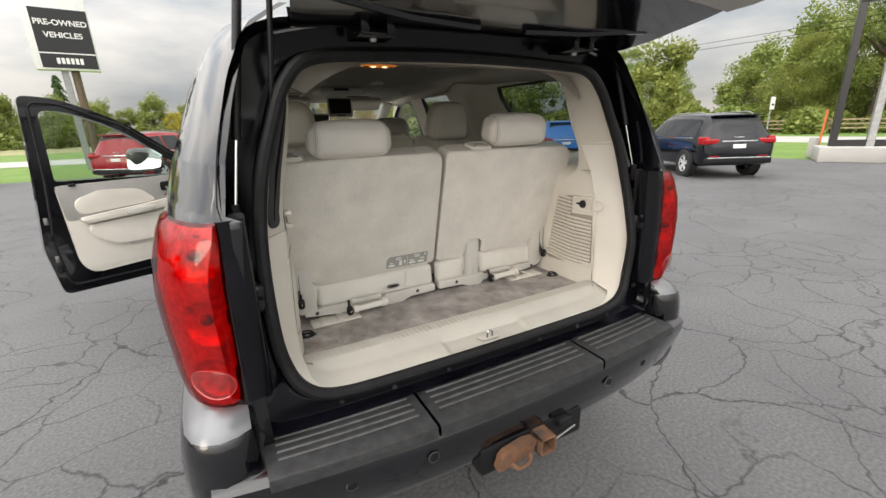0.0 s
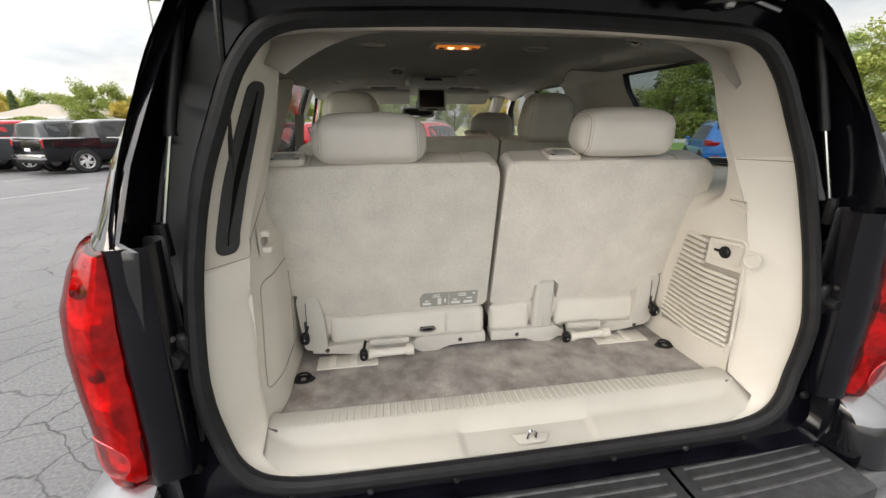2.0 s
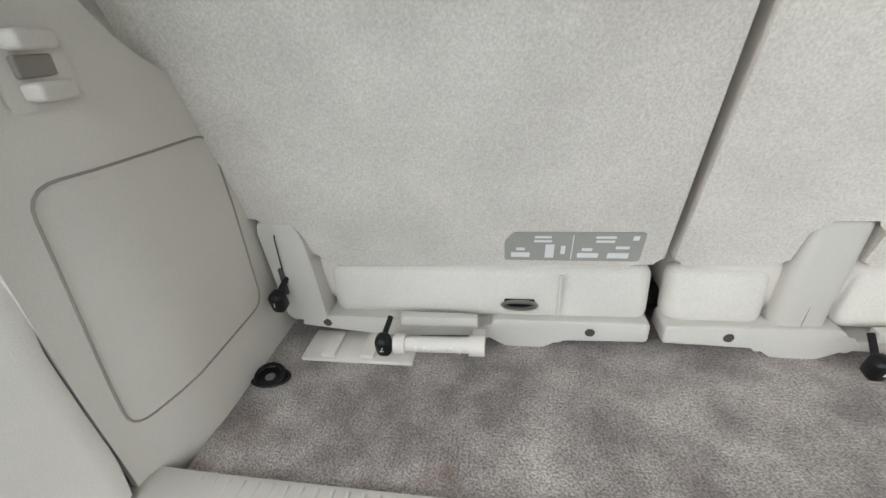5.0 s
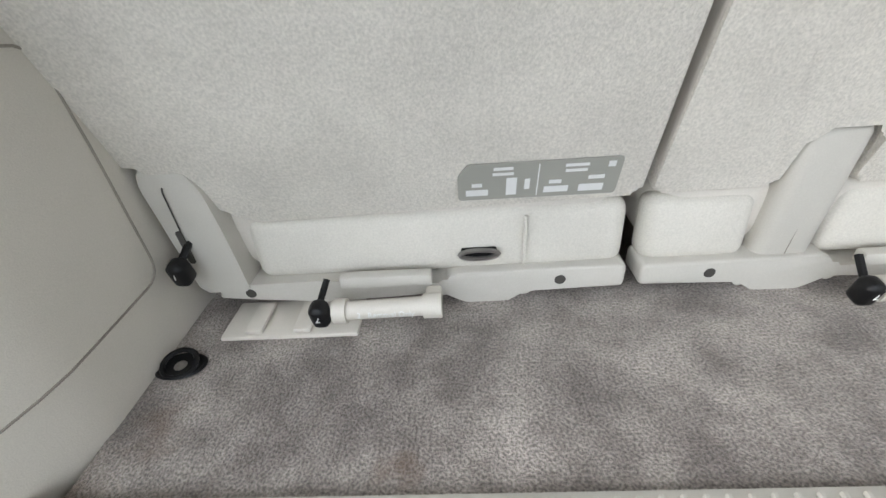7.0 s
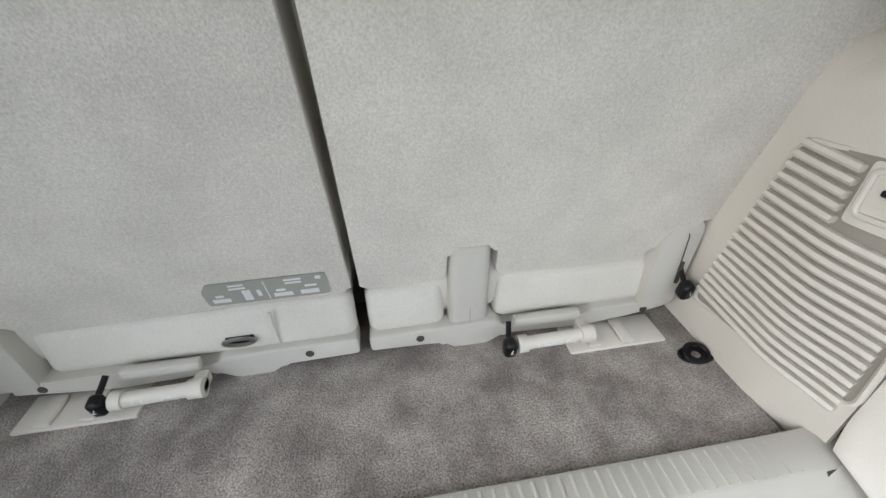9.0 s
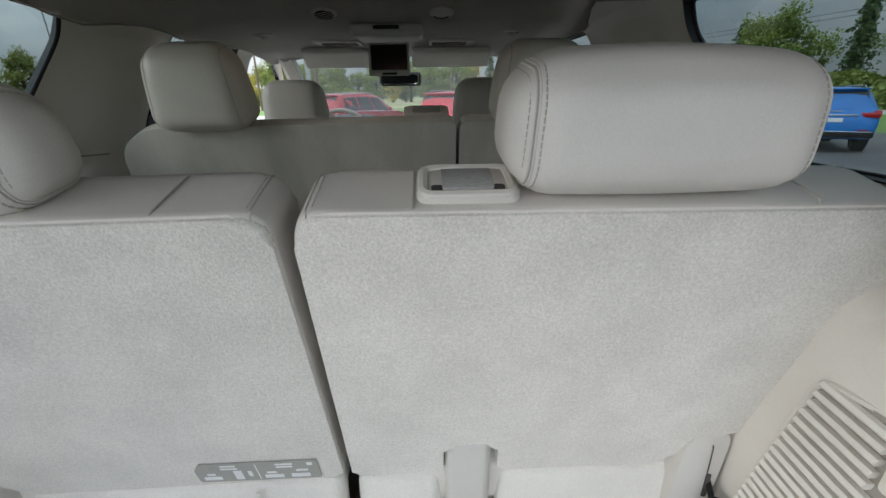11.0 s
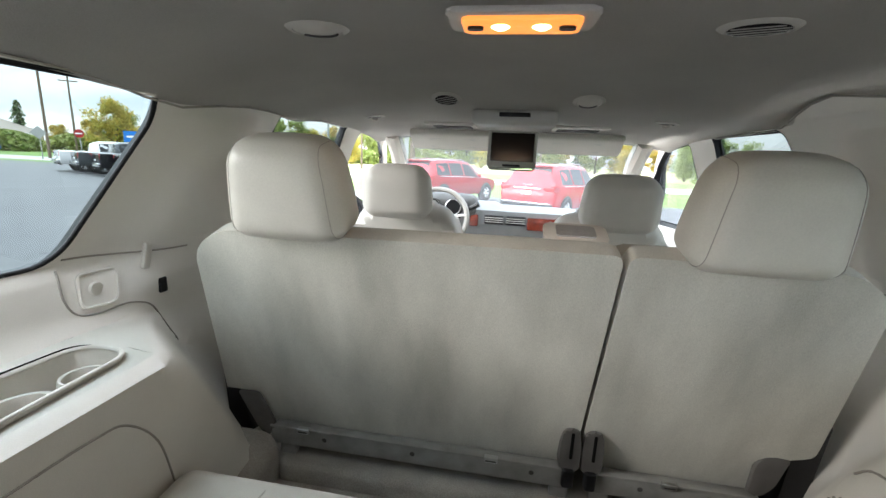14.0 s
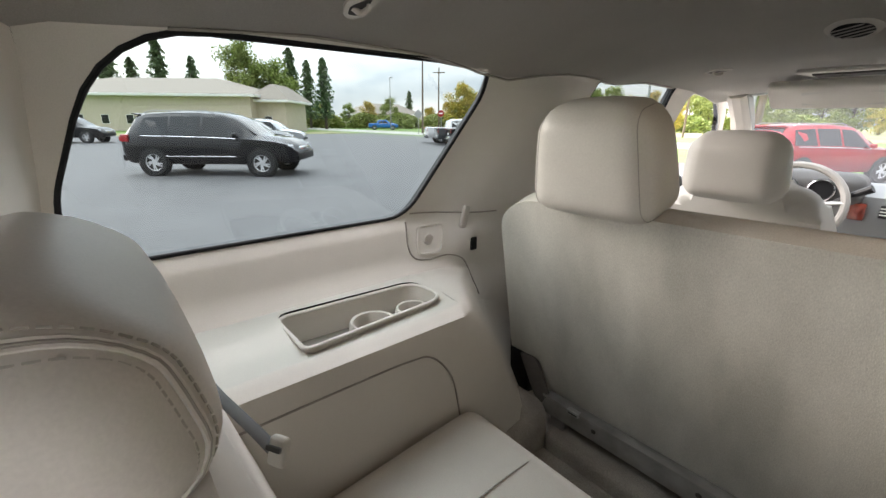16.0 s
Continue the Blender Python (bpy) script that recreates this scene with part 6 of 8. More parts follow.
# dashboard
dash = thing("dashboard", "grey dashboard with burl strips and air vents", "dashboard", pose(0, 3.4, 0.7))
sec = [(3.82, 1.30), (3.60, 1.355), (3.42, 1.375), (3.26, 1.37), (3.20, 1.35), (3.21, 1.24), (3.26, 1.10), (3.30, 0.68), (3.82, 0.68)]
part("dash_body", loft([[(x, y - 0.02 * (x / 0.75) ** 2, z + (0.02 if (x < -0.08 and x > -0.62 and 3.2 < y < 3.5 and z > 1.3) else 0)) for y, z in sec] for x in [-0.78 + 1.58 * k / 30 for k in range(31)]], caps=True), DASH, dash, "light grey dash moulding", 40)
for vx in (-0.087, 0.057):
    v = part("air_vent", box(vx - 0.064, vx + 0.064, 3.178, 3.2, 1.262, 1.320, 0.006, 2), BLACK_P, dash, "black air vent")
    for k in range(3):
        part("vane", box(vx - 0.06, vx + 0.06, 3.172, 3.18, 1.276 + 0.014 * k, 1.280 + 0.014 * k), PLASTIC_G, v)
part("wood_strip", box(0.132, 0.62, 3.175, 3.215, 1.235, 1.318, 0.008, 2), WOOD_TRIM, dash, "reddish burl wood strip")
part("wood_strip", box(-0.25, -0.192, 3.175, 3.215, 1.24, 1.32, 0.008, 2), WOOD_TRIM, dash)
part("radio", box(-0.15, 0.08, 3.225, 3.26, 1.03, 1.15, 0.006, 2), BLACK_P, dash)
part("gauge_hood", pillow((0.44, 0.22, 0.14), 0.05, (0, 0, 0.01), (4, 3, 3), pose(-0.43, 3.26, 1.37)), DASH_DARK, dash, "dark hood over the gauges")
for gx_ in (-0.50, -0.36):
    part("gauge", lathe([(0.055, 0.0), (0.05, 0.006), (0.045, 0.0), (0, 0.0)], 20, pose(gx_, 3.145, 1.365, 90, 0, 0)), BLACK_P, dash)
    part("gauge_ring", tube([(gx_ + 0.05 * math.cos(a), 3.14, 1.365 + 0.05 * math.sin(a)) for a in [2 * math.pi * k / 20 for k in range(20)]], 0.004, 5, closed=True), CHROME, dash)
sw = thing("steering_wheel", "beige and dark steering wheel with a light spoke pad", "steering wheel", pose(-0.435, 2.95, 1.315))
RIM_G = mat("wheel_leather", (0.24, 0.225, 0.20), 0.5, var=0.1)
sm = pose(-0.435, 2.95, 1.315, 64, 0, 0)
part("rim", tube([sm @ Vector((0.19 * math.cos(a), 0.19 * math.sin(a), 0)) for a in [2 * math.pi * k / 36 for k in range(36)]], 0.016, 8, closed=True), RIM_G, sw, "grey leather rim")
part("hub", pillow((0.17, 0.15, 0.06), 0.03, (0, 0, 0.012), (3, 3, 2), sm @ Matrix.Translation((0, -0.01, 0.0))), RIM_G, sw)
part("badge", lathe([(0, 0.004), (0.02, 0.003), (0.022, 0)], 16, sm @ Matrix.Translation((0, 0.0, 0.042)) @ Matrix.Diagonal((1.3, 0.8, 1, 1))), CHROME, sw)
for a in (0.15, math.pi - 0.15, -math.pi / 2 - 0.5, -math.pi / 2 + 0.5):
    part("spoke", tube([sm @ Vector((0.06 * math.cos(a), 0.06 * math.sin(a), 0.0)), sm @ Vector((0.185 * math.cos(a), 0.185 * math.sin(a), 0))], 0.016, 6, flat=0.5), PLASTIC_G, sw)
part("column", tube([(-0.435, 2.97, 1.30), (-0.435, 3.22, 1.18)], 0.05, 10), BLACK_P, sw)
part("gear_stalk", tube([(-0.36, 3.04, 1.27), (-0.235, 3.0, 1.375), (-0.18, 2.99, 1.41)], [0.011, 0.013, 0.018], 8), BLACK_P, sw)

# ---- fittings of the cargo side trim ----
# slot plate for the lift arm on the left pillar
sl = thing("arm_slot_plate", "dark grey slotted plate on the pillar trim for the lift arm", "trim plate", pose(-0.62, 0.23, 1.45))
def on_pillar(f, z, up=0.0):
    xa = interp([(zz, x) for x, zz in LOOP_R[5:12]], z)
    xb = interp([(zz, x) for x, zz in INNER[5:12]], z)
    x, y, zz = reveal((xa, z), (xb, z), f)
    return Vector((-x + 0.8 * up, y - 0.6 * up, z))


def plate_pt(a, b, up):
    """Across (a) and up (b) the slot plate, which narrows a little towards its top."""
    return on_pillar(0.33 - 0.02 * b + (0.46 - 0.05 * b) * a, 1.302 + 0.353 * b, up)


rows = []
for k in range(29):
    b = 0.5 - 0.5 * math.cos(math.pi * k / 28)
    e = max(0.0, 1 - min(b, 1 - b) / 0.065)
    lo_a = 0.002 + 0.36 * (1 - math.sqrt(max(0.0, 1 - e * e)))
    rows.append([plate_pt(a, b, up) for a, up in ((lo_a, -0.001), (lo_a, 0.002), (lo_a + 0.03, 0.004), (0.5, 0.004), (0.97 - lo_a, 0.004), (1 - lo_a, 0.002), (1 - lo_a, -0.001))])
part("plate", loft(rows), SLOT_G, sl, "", 30)
part("slit", loft([[plate_pt(0.46 + 0.10 * b + q * (0.025 + 0.13 * math.sin(math.pi * b ** 1.3) ** 1.3), 0.055 + 0.89 * b, 0.0056 - 0.001 * abs(q)) for q in (-1, 0, 1)] for b in [k / 14 for k in range(15)]]), VENT_K, sl, "black slit", 0)
for b in (0.05, 0.95):
    part("slit_end", tube([plate_pt(0.24 + 0.10 * b, b, 0.005), plate_pt(0.64 + 0.10 * b, b, 0.005)], 0.0012, 5), TRIM_DARK, sl)

# right side: ribbed vent panel, power socket, bump stop
vp = thing("vent_panel", "ribbed beige vent panel on the cargo side trim", "vent panel", pose(0.61, 0.38, 1.05))
WR = lining(1)
def wall_r(u, z, off):
    p = Vector(WR(u, z))
    p.x -= off
    return p


vent_ring = rounded([(0.250, 0.934), (0.522, 0.908), (0.454, 1.238), (0.258, 1.254)], 0.022, 5)
part("panel_frame", tube([wall_r(u, z, 0.002) for u, z in vent_ring], 0.0045, 6, closed=True), TRIM, vp)
# the shade between the louvres is coloured into this backing
part("panel_backing", pierced(vent_ring, [], lambda u, z: wall_r(u, z, 0.0015), [0.3, 0.34, 0.38, 0.42, 0.46], [0.95, 1.0, 1.05, 1.1, 1.15, 1.19], 0.0), TRIM_SLOT, vp, "backing between the louvres, gap shade painted as darker beige")
part("corner_plate", pierced(rounded([(0.257, 1.164), (0.361, 1.166), (0.361, 1.243), (0.262, 1.249)], 0.006, 3), [], lambda u, z: wall_r(u, z, 0.0045), [0.28, 0.30, 0.32, 0.34], [1.18, 1.2, 1.22], 0.0), TRIM, vp)
for k in range(19):
    z = 0.92 + 0.0168 * k
    u0 = 0.262 if z < 1.150 else 0.366
    rowp = [wall_r(u, z + 0.020 * ((u - 0.27) / 0.24) ** 1.0, 0.004 + 0.0025) for u in [u0 + (0.513 - 0.0038 * k - u0) * j / 10 for j in range(11)]]
    part("louvre", tube(rowp, 0.0080, 6, flat=0.7), TRIM, vp)
well = rounded([(0.266, 1.182), (0.352, 1.180), (0.354, 1.234), (0.267, 1.240)], 0.008, 4)
part("socket_well", pierced(inset(well, 0.002), [], lambda u, z: wall_r(u, z, 0.0052), [0.28, 0.30, 0.32, 0.34], [1.19, 1.21, 1.225], 0.0), TRIM, vp)
part("well_rim", tube([wall_r(u, z, 0.0065) for u, z in (Vector(a).lerp(Vector(b), k / 4) for a, b in zip(well, well[1:] + well[:1]) for k in range(4))], 0.0042, 8, closed=True), TRIM, vp, "raised rim of the socket well")
ps = thing("power_socket", "black capped power socket in the vent panel", "socket", pose(0.61, 0.305, 1.178))
pm = Matrix.Translation(wall_r(0.307, 1.212, 0.0065)) @ Matrix.Rotation(radians(-90), 4, "Y")
part("cap", lathe([(0.0, 0.010), (0.014, 0.009), (0.017, 0.006), (0.018, 0)], 22, pm), BLACK_P, ps)
part("tab", pillow((0.008, 0.016, 0.008), 0.003, (0, 0, 0), (2, 2, 2), Matrix.Translation(wall_r(0.330, 1.213, 0.009))), BLACK_P, ps)
bs = thing("bump_stop", "round beige cap on the side trim", "cap", pose(0.65, 0.225, 1.20))
bmx = Matrix.Translation(wall_r(0.232, 1.21, 0.006)) @ Matrix.Rotation(radians(-75), 4, "Y") @ Matrix.Rotation(radians(20), 4, "X")
part("disc", lathe([(0, -0.003), (0.016, -0.0025), (0.018, 0.000), (0.021, 0.000), (0.023, -0.004)], 22, bmx), TRIM, bs)
for sx in (-1, 1):
    hk = thing("cargo_hook", "small beige cargo net hook on the side trim", "hook", pose(sx * 0.62, 0.34, 1.31), "cargo hooks")
    WL = lining(sx)
    hu, hz = (0.34, 1.30) if sx < 0 else (0.305, 1.352)
    p = Vector(WL(hu, hz))
    if sx < 0:
        part("hook_plate", pierced(rounded([(hu - 0.03, hz - 0.036), (hu + 0.03, hz - 0.030), (hu + 0.022, hz + 0.038), (hu - 0.034, hz + 0.036)], 0.008, 3), [], lambda u, z: Vector(WL(u, z)) + Vector((0.004, 0, 0)), [hu], [hz], 0.0), TRIM, hk)
        for dz in (-0.020, 0.020):
            part("hook", pillow((0.022, 0.036, 0.016), 0.005, (0, 0, 0), (2, 2, 2), Matrix.Translation(p + Vector((0.010, 0.0, dz)))), TRIM, hk)
        # darker piece between the tabs paints the shade of the recess
        part("hook_recess", pillow((0.006, 0.034, 0.018), 0.002, (0, 0, 0), (2, 2, 2), Matrix.Translation(p + Vector((0.004, 0.0, 0.0)))), TRIM_SLOT, hk)
    else:
        tri = rounded([(hu - 0.032, hz - 0.014), (hu + 0.026, hz + 0.006), (hu + 0.026, hz + 0.012), (hu - 0.030, hz + 0.012)], 0.003, 3)
        part("hook", tube([Vector(WL(u, z)) + Vector((-0.0012, 0, 0)) for u, z in tri], 0.002, 5, closed=True), TRIM, hk)
        # darker bar paints the shade along the upper edge of the recess
        part("hook_recess", tube([Vector(WL(u, z)) + Vector((-0.0012, 0, 0)) for u, z in ((hu - 0.028, hz + 0.009), (hu, hz + 0.009), (hu + 0.023, hz + 0.009))], 0.0022, 5), TRIM_SLOT, hk)
# jack cover on the left
jc = thing("jack_cover", "beige hatch cover in the cargo side trim", "cover", pose(-0.62, 0.42, 1.0))
WL = lining(-1)
jl = rounded([(0.271, 0.926), (0.515, 0.932), (0.515, 1.205), (0.290, 1.208)], 0.028, 5)
part("gap_line", tube([Vector(WL(u, z)) + Vector((0.0008, 0, 0)) for u, z in (Vector(a).lerp(Vector(b), k / 6) for a, b in zip(jl, jl[1:] + jl[:1]) for k in range(6))], 0.0015, 5, closed=True), TRIM_SLOT, jc)
# seam where upper and lower pillar trims meet
for sx in (-1, 1):
    WL = lining(sx)
    pts = [Vector((-sx * p.x, p.y, p.z)) for p in (on_pillar(f, 1.283 if sx < 0 else 1.474, 0.0008) for f in (0.05, 0.4, 0.75, 0.97))]
    pts += [] if sx > 0 else [Vector(WL(u, z)) + Vector((-sx * 0.0006, 0, 0)) for u, z in ((0.268, 1.292), (0.278, 1.321), (0.318, 1.357), (0.38, 1.413))]
    tl = part("trim_joint", tube(pts, 0.0011, 5), TRIM_SLOT, None)
    tagged(tl, "fine joint line in the pillar trim", "trim", kind="structure")

# tray with cup holders, left side
tr = thing("cup_holder_tray", "beige moulded tray with two cup holders in the side shelf", "tray", pose(-0.76, 0.96, 1.25))
tro = rounded([(-0.832, 0.735), (-0.678, 0.735), (-0.70, 1.075), (-0.815, 1.075)], [0.03, 0.02, 0.05, 0.05], 6)
lip = [Vector((x, y, 1.2735)) for x, y in tro]
part("tray_lip", tube(lip, 0.0045, 8, closed=True), TRIM, tr, "raised rim of the tray")
cxm, cym = -0.755, 0.905
depth_ = 0.062
part("tray_wall", loft([[(x, y, 1.2715) for x, y in tro], [(cxm + (x - cxm) * 0.93, cym + (y - cym) * 0.975, 1.245) for x, y in tro], [(cxm + (x - cxm) * 0.88, cym + (y - cym) * 0.96, 1.2715 - depth_) for x, y in tro]], closed_ring=True), TRIM, tr, "sloping tray wall", 50)
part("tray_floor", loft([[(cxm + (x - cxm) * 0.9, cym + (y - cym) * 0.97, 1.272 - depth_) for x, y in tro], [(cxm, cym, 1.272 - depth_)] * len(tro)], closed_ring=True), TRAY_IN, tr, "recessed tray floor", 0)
for cy, r in ((0.915, 0.043), (1.022, 0.034)):
    c = part("cup_holder", lathe([(r * 1.22, 1.272 - depth_), (r * 1.20, 1.238), (r * 1.13, 1.245), (r, 1.244), (r * 0.97, 1.236), (r * 0.93, 1.19), (0, 1.1885)], 26, Matrix.Translation((-0.752, cy, 0))), TRIM, tr, "moulded cup holder ring")
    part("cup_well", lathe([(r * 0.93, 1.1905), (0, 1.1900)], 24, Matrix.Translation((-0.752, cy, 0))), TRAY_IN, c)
# shelf round the tray
WL = lining(-1)
edge_in = [(WL(u, 1.2632)[0], u) for u in [0.58 + 0.515 * k / 10 for k in range(11)]]
edge_out = [(WL(u, 1.2828)[0], u) for u in [0.58 + 0.515 * k / 10 for k in range(11)]]
sh = pierced([*edge_in, *reversed(edge_out)], [tro], lambda x, y: (x, y, 1.2632 + 0.0196 * step01(0.0, 1.0, (WL(y, 1.2632)[0] - x) / (WL(y, 1.2632)[0] - WL(y, 1.2828)[0])) ), [-0.80, -0.76, -0.72, -0.69, -0.67, -0.655], [], 0.0)
tagged(part("shelf_trim", sh, TRIM, None, "", 40), "beige moulded shelf beside the seat", "trim", kind="structure")
# joint where the headliner meets the side trim
for sx in (-1, 1):
    li = lining(sx)
    row = []
    for y in [0.62 + 0.1 * k for k in range(17)]:
        z = 1.80
        for _ in range(30):
            z += 0.5 * (roof_in(li(y, z)[0], y) - z)
        row.append(Vector(li(y, z)) + Vector((-sx * 0.001, 0, -0.0015)))
    tagged(part("trim_joint", tube(row, 0.0028, 5), TRIM_SLOT, None), "joint between the headliner and the side trim", "trim", kind="structure")
# seams and latch recess of the left trim
for nm, pts in (("shelf_seam", [(0.60, 1.207), (0.78, 1.207), (0.92, 1.205), (0.977, 1.19), (1.03, 1.12), (1.06, 1.0)]), ("trim_seam", [(1.10, 1.412), (1.095, 1.355), (1.11, 1.318), (1.15, 1.31), (1.21, 1.315), (1.26, 1.285), (1.29, 1.19)]), ("pillar_seam", [(1.115, 1.432), (1.2, 1.427), (1.31, 1.42), (1.38, 1.416)])):
    WL = lining(-1)
    sm_ = smooth_loop([Vector((u, z, 0)) for u, z in pts], 6, False)
    t_ = tagged(part("trim_joint", tube([Vector(WL(p.x, p.y)) + Vector((0.0008, 0, 0)) for p in sm_], 0.0022, 5), TRIM_SLOT, None), "fine joint line in the side trim", "trim", kind="structure")
rc = thing("latch_recess", "recessed beige latch plate in the side trim", "trim plate", pose(-0.79, 1.19, 1.345))
WL = lining(-1)
part("recess_frame", tube([Vector(WL(u, z)) + Vector((0.001, 0, 0)) for u, z in rounded([(1.12, 1.325), (1.185, 1.325), (1.205, 1.40), (1.13, 1.395)], 0.015, 4)], 0.004, 6, closed=True), TRIM, rc)
part("latch", lathe([(0, 0.006), (0.014, 0.005), (0.016, 0)], 16, Matrix.Translation(WL(1.155, 1.362)) @ Matrix.Rotation(radians(90), 4, "Y")), TRIM, rc)
hb = thing("belt_slot", "small black belt slot in the side trim", "slot", pose(-0.76, 1.33, 1.325))
part("slot", pillow((0.01, 0.022, 0.038), 0.004, (0, 0, 0), (2, 2, 2), Matrix.Translation(Vector(WL(1.285, 1.336)))), BLACK_P, hb)
WR2 = lining(1)
r2 = thing("latch_recess", "recessed beige latch plate in the side trim", "trim plate", pose(0.79, 1.16, 1.36))
part("recess_frame", tube([Vector(WR2(u, z)) + Vector((-0.001, 0, 0)) for u, z in rounded([(1.09, 1.315), (1.165, 1.315), (1.18, 1.40), (1.10, 1.395)], 0.018, 4)], 0.004, 6, closed=True), TRIM, r2)
part("latch", lathe([(0, 0.006), (0.016, 0.005), (0.019, 0)], 16, Matrix.Translation(WR2(1.125, 1.355)) @ Matrix.Rotation(radians(-90), 4, "Y")), TRIM, r2)
b2 = thing("belt_slot", "small black belt slot in the side trim", "slot", pose(0.76, 1.33, 1.325))
part("slot", pillow((0.01, 0.022, 0.038), 0.004, (0, 0, 0), (2, 2, 2), Matrix.Translation(Vector(WR2(1.30, 1.345)))), BLACK_P, b2)
for pts in ([(1.10, 1.436), (1.16, 1.428), (1.257, 1.412), (1.38, 1.411), (1.53, 1.411)], [(0.82, 1.0), (0.90, 1.17), (1.0, 1.215), (1.12, 1.20), (1.20, 1.14)]):
    sm_ = smooth_loop([Vector((u, z, 0)) for u, z in pts], 6, False)
    tagged(part("trim_joint", tube([Vector(WR2(p.x, p.y)) + Vector((-0.0008, 0, 0)) for p in sm_], 0.0022, 5), TRIM_SLOT, None), "fine joint line in the side trim", "trim", kind="structure")
spk = thing("speaker_grille", "leaf-shaped ribbed speaker grille in the side trim", "speaker", pose(0.7, 1.22, 1.08))
for k in range(9):
    z = 1.02 + 0.014 * k
    h_ = 0.045 * math.sin(math.pi * (k + 0.7) / 9.6) ** 0.8
    part("grille_slot", tube([Vector(WR2(1.20 - 0.012 * k + d, z + 0.2 * d)) + Vector((-0.001, 0, 0)) for d in (-h_, -h_ / 2, 0, h_ / 2, h_)], 0.0025, 5), TRIM_SLOT, spk)
for sx in (-1, 1):
    li = lining(sx)
    g2 = thing("belt_guide", "beige belt guide clip on the pillar trim", "seat belt", pose(sx * 0.75, 1.27, 1.41), "belt guides")
    part("clip", pillow((0.012, 0.022, 0.062), 0.005, (0, 0, 0), (2, 2, 3), Matrix.Translation(Vector(li(1.262, 1.412)) + Vector((-sx * 0.006, 0, 0))) @ Matrix.Rotation(radians(-16), 4, "X")), TRIM, g2)
# third-row belt buckle
bk = thing("belt_buckle", "dark webbing with a beige belt buckle by the seat", "seat belt", pose(-0.40, 0.70, 1.25))
part("webbing", tube([(-0.62, 0.557, 1.352), (-0.52, 0.572, 1.348), (-0.445, 0.590, 1.338), (-0.415, 0.598, 1.33)], 0.007, 10, flat=0.2), PLATE_D, bk, "dark grey webbing")
part("buckle", pillow((0.022, 0.010, 0.030), 0.004, (0, 0, 0.001), (3, 2, 3), pose(-0.408, 0.600, 1.334, -20, 0, 30)), TRIM, bk)
part("buckle_slot", pillow((0.018, 0.004, 0.006), 0.0015, (0, 0, 0), (2, 2, 2), pose(-0.402, 0.5935, 1.345, -20, 0, 30)), TRIM_DARK, bk)
# black plastic door-frame belts beside the second row
for sx in (-1, 1):
    b = thing("belt_strap", "grey seat belt hanging on the pillar", "seat belt", pose(sx * 0.74, 1.58, 1.4), "pillar belts")
    part("strap", tube([(sx * 0.72, 1.60, 1.62), (sx * 0.735, 1.57, 1.40), (sx * 0.72, 1.52, 1.1)], 0.022, 8, flat=0.12), PLASTIC_G, b)


# ---- outside: ground, road, grass ----
def ground_mat(name, base, alt, scale, crack=0.0, fine=0.25, fscale=90.0, rough=0.9, cscale=0.55):
    m = mat(name, base, rough, color2=alt, scale=scale, bump=0.5, bump_scale=fscale, fine=fine, fine_scale=fscale)
    n, l = m.node_tree.nodes, m.node_tree.links
    if crack:
        b = n["Principled BSDF"]
        src = b.inputs["Base Color"].links[0].from_socket
        co = n.new("ShaderNodeTexCoord")
        nz = n.new("ShaderNodeTexNoise")
        nz.inputs["Scale"].default_value, nz.inputs["Detail"].default_value = 1.3, 6.0
        l.new(co.outputs["Object"], nz.inputs["Vector"])
        mixv = n.new("ShaderNodeVectorMath")
        mixv.operation = "MULTIPLY_ADD"
        mixv.inputs[1].default_value = (0.9, 0.9, 0.0)
        l.new(nz.outputs["Color"], mixv.inputs[0])
        l.new(co.outputs["Object"], mixv.inputs[2])
        total = None
        for sc, width, amount in ((cscale, 0.0065, 1.0), (cscale * 2.5, 0.007, 0.8)):
            vo = n.new("ShaderNodeTexVoronoi")
            vo.feature, vo.voronoi_dimensions = "DISTANCE_TO_EDGE", "2D"
            vo.inputs["Scale"].default_value = sc
            l.new(mixv.outputs["Vector"], vo.inputs["Vector"])
            mr = n.new("ShaderNodeMapRange")
            mr.inputs["From Min"].default_value, mr.inputs["From Max"].default_value = 0.0, width * sc / 0.55
            mr.inputs["To Min"].default_value, mr.inputs["To Max"].default_value = 1 - amount * crack, 1.0
            l.new(vo.outputs["Distance"], mr.inputs["Value"])
            # cracks come and go over the lot
            pn = n.new("ShaderNodeTexNoise")
            pn.inputs["Scale"].default_value = 0.16 if sc == cscale else 0.33
            l.new(co.outputs["Object"], pn.inputs["Vector"])
            pr = n.new("ShaderNodeMapRange")
            pr.inputs["From Min"].default_value, pr.inputs["From Max"].default_value = (0.22, 0.32) if sc == cscale else (0.40, 0.52)
            l.new(pn.outputs["Fac"], pr.inputs["Value"])
            mx = n.new("ShaderNodeMix")
            mx.inputs["A"].default_value = 1.0
            l.new(pr.outputs["Result"], mx.inputs["Factor"])
            l.new(mr.outputs["Result"], mx.inputs["B"])
            if total is None:
                total = mx.outputs["Result"]
            else:
                mu = n.new("ShaderNodeMath")
                mu.operation = "MULTIPLY"
                l.new(total, mu.inputs[0])
                l.new(mx.outputs["Result"], mu.inputs[1])
                total = mu.outputs["Value"]
        sc_ = n.new("ShaderNodeVectorMath")
        sc_.operation = "SCALE"
        l.new(src, sc_.inputs[0])
        l.new(total, sc_.inputs["Scale"])
        l.new(sc_.outputs["Vector"], b.inputs["Base Color"])
    return m


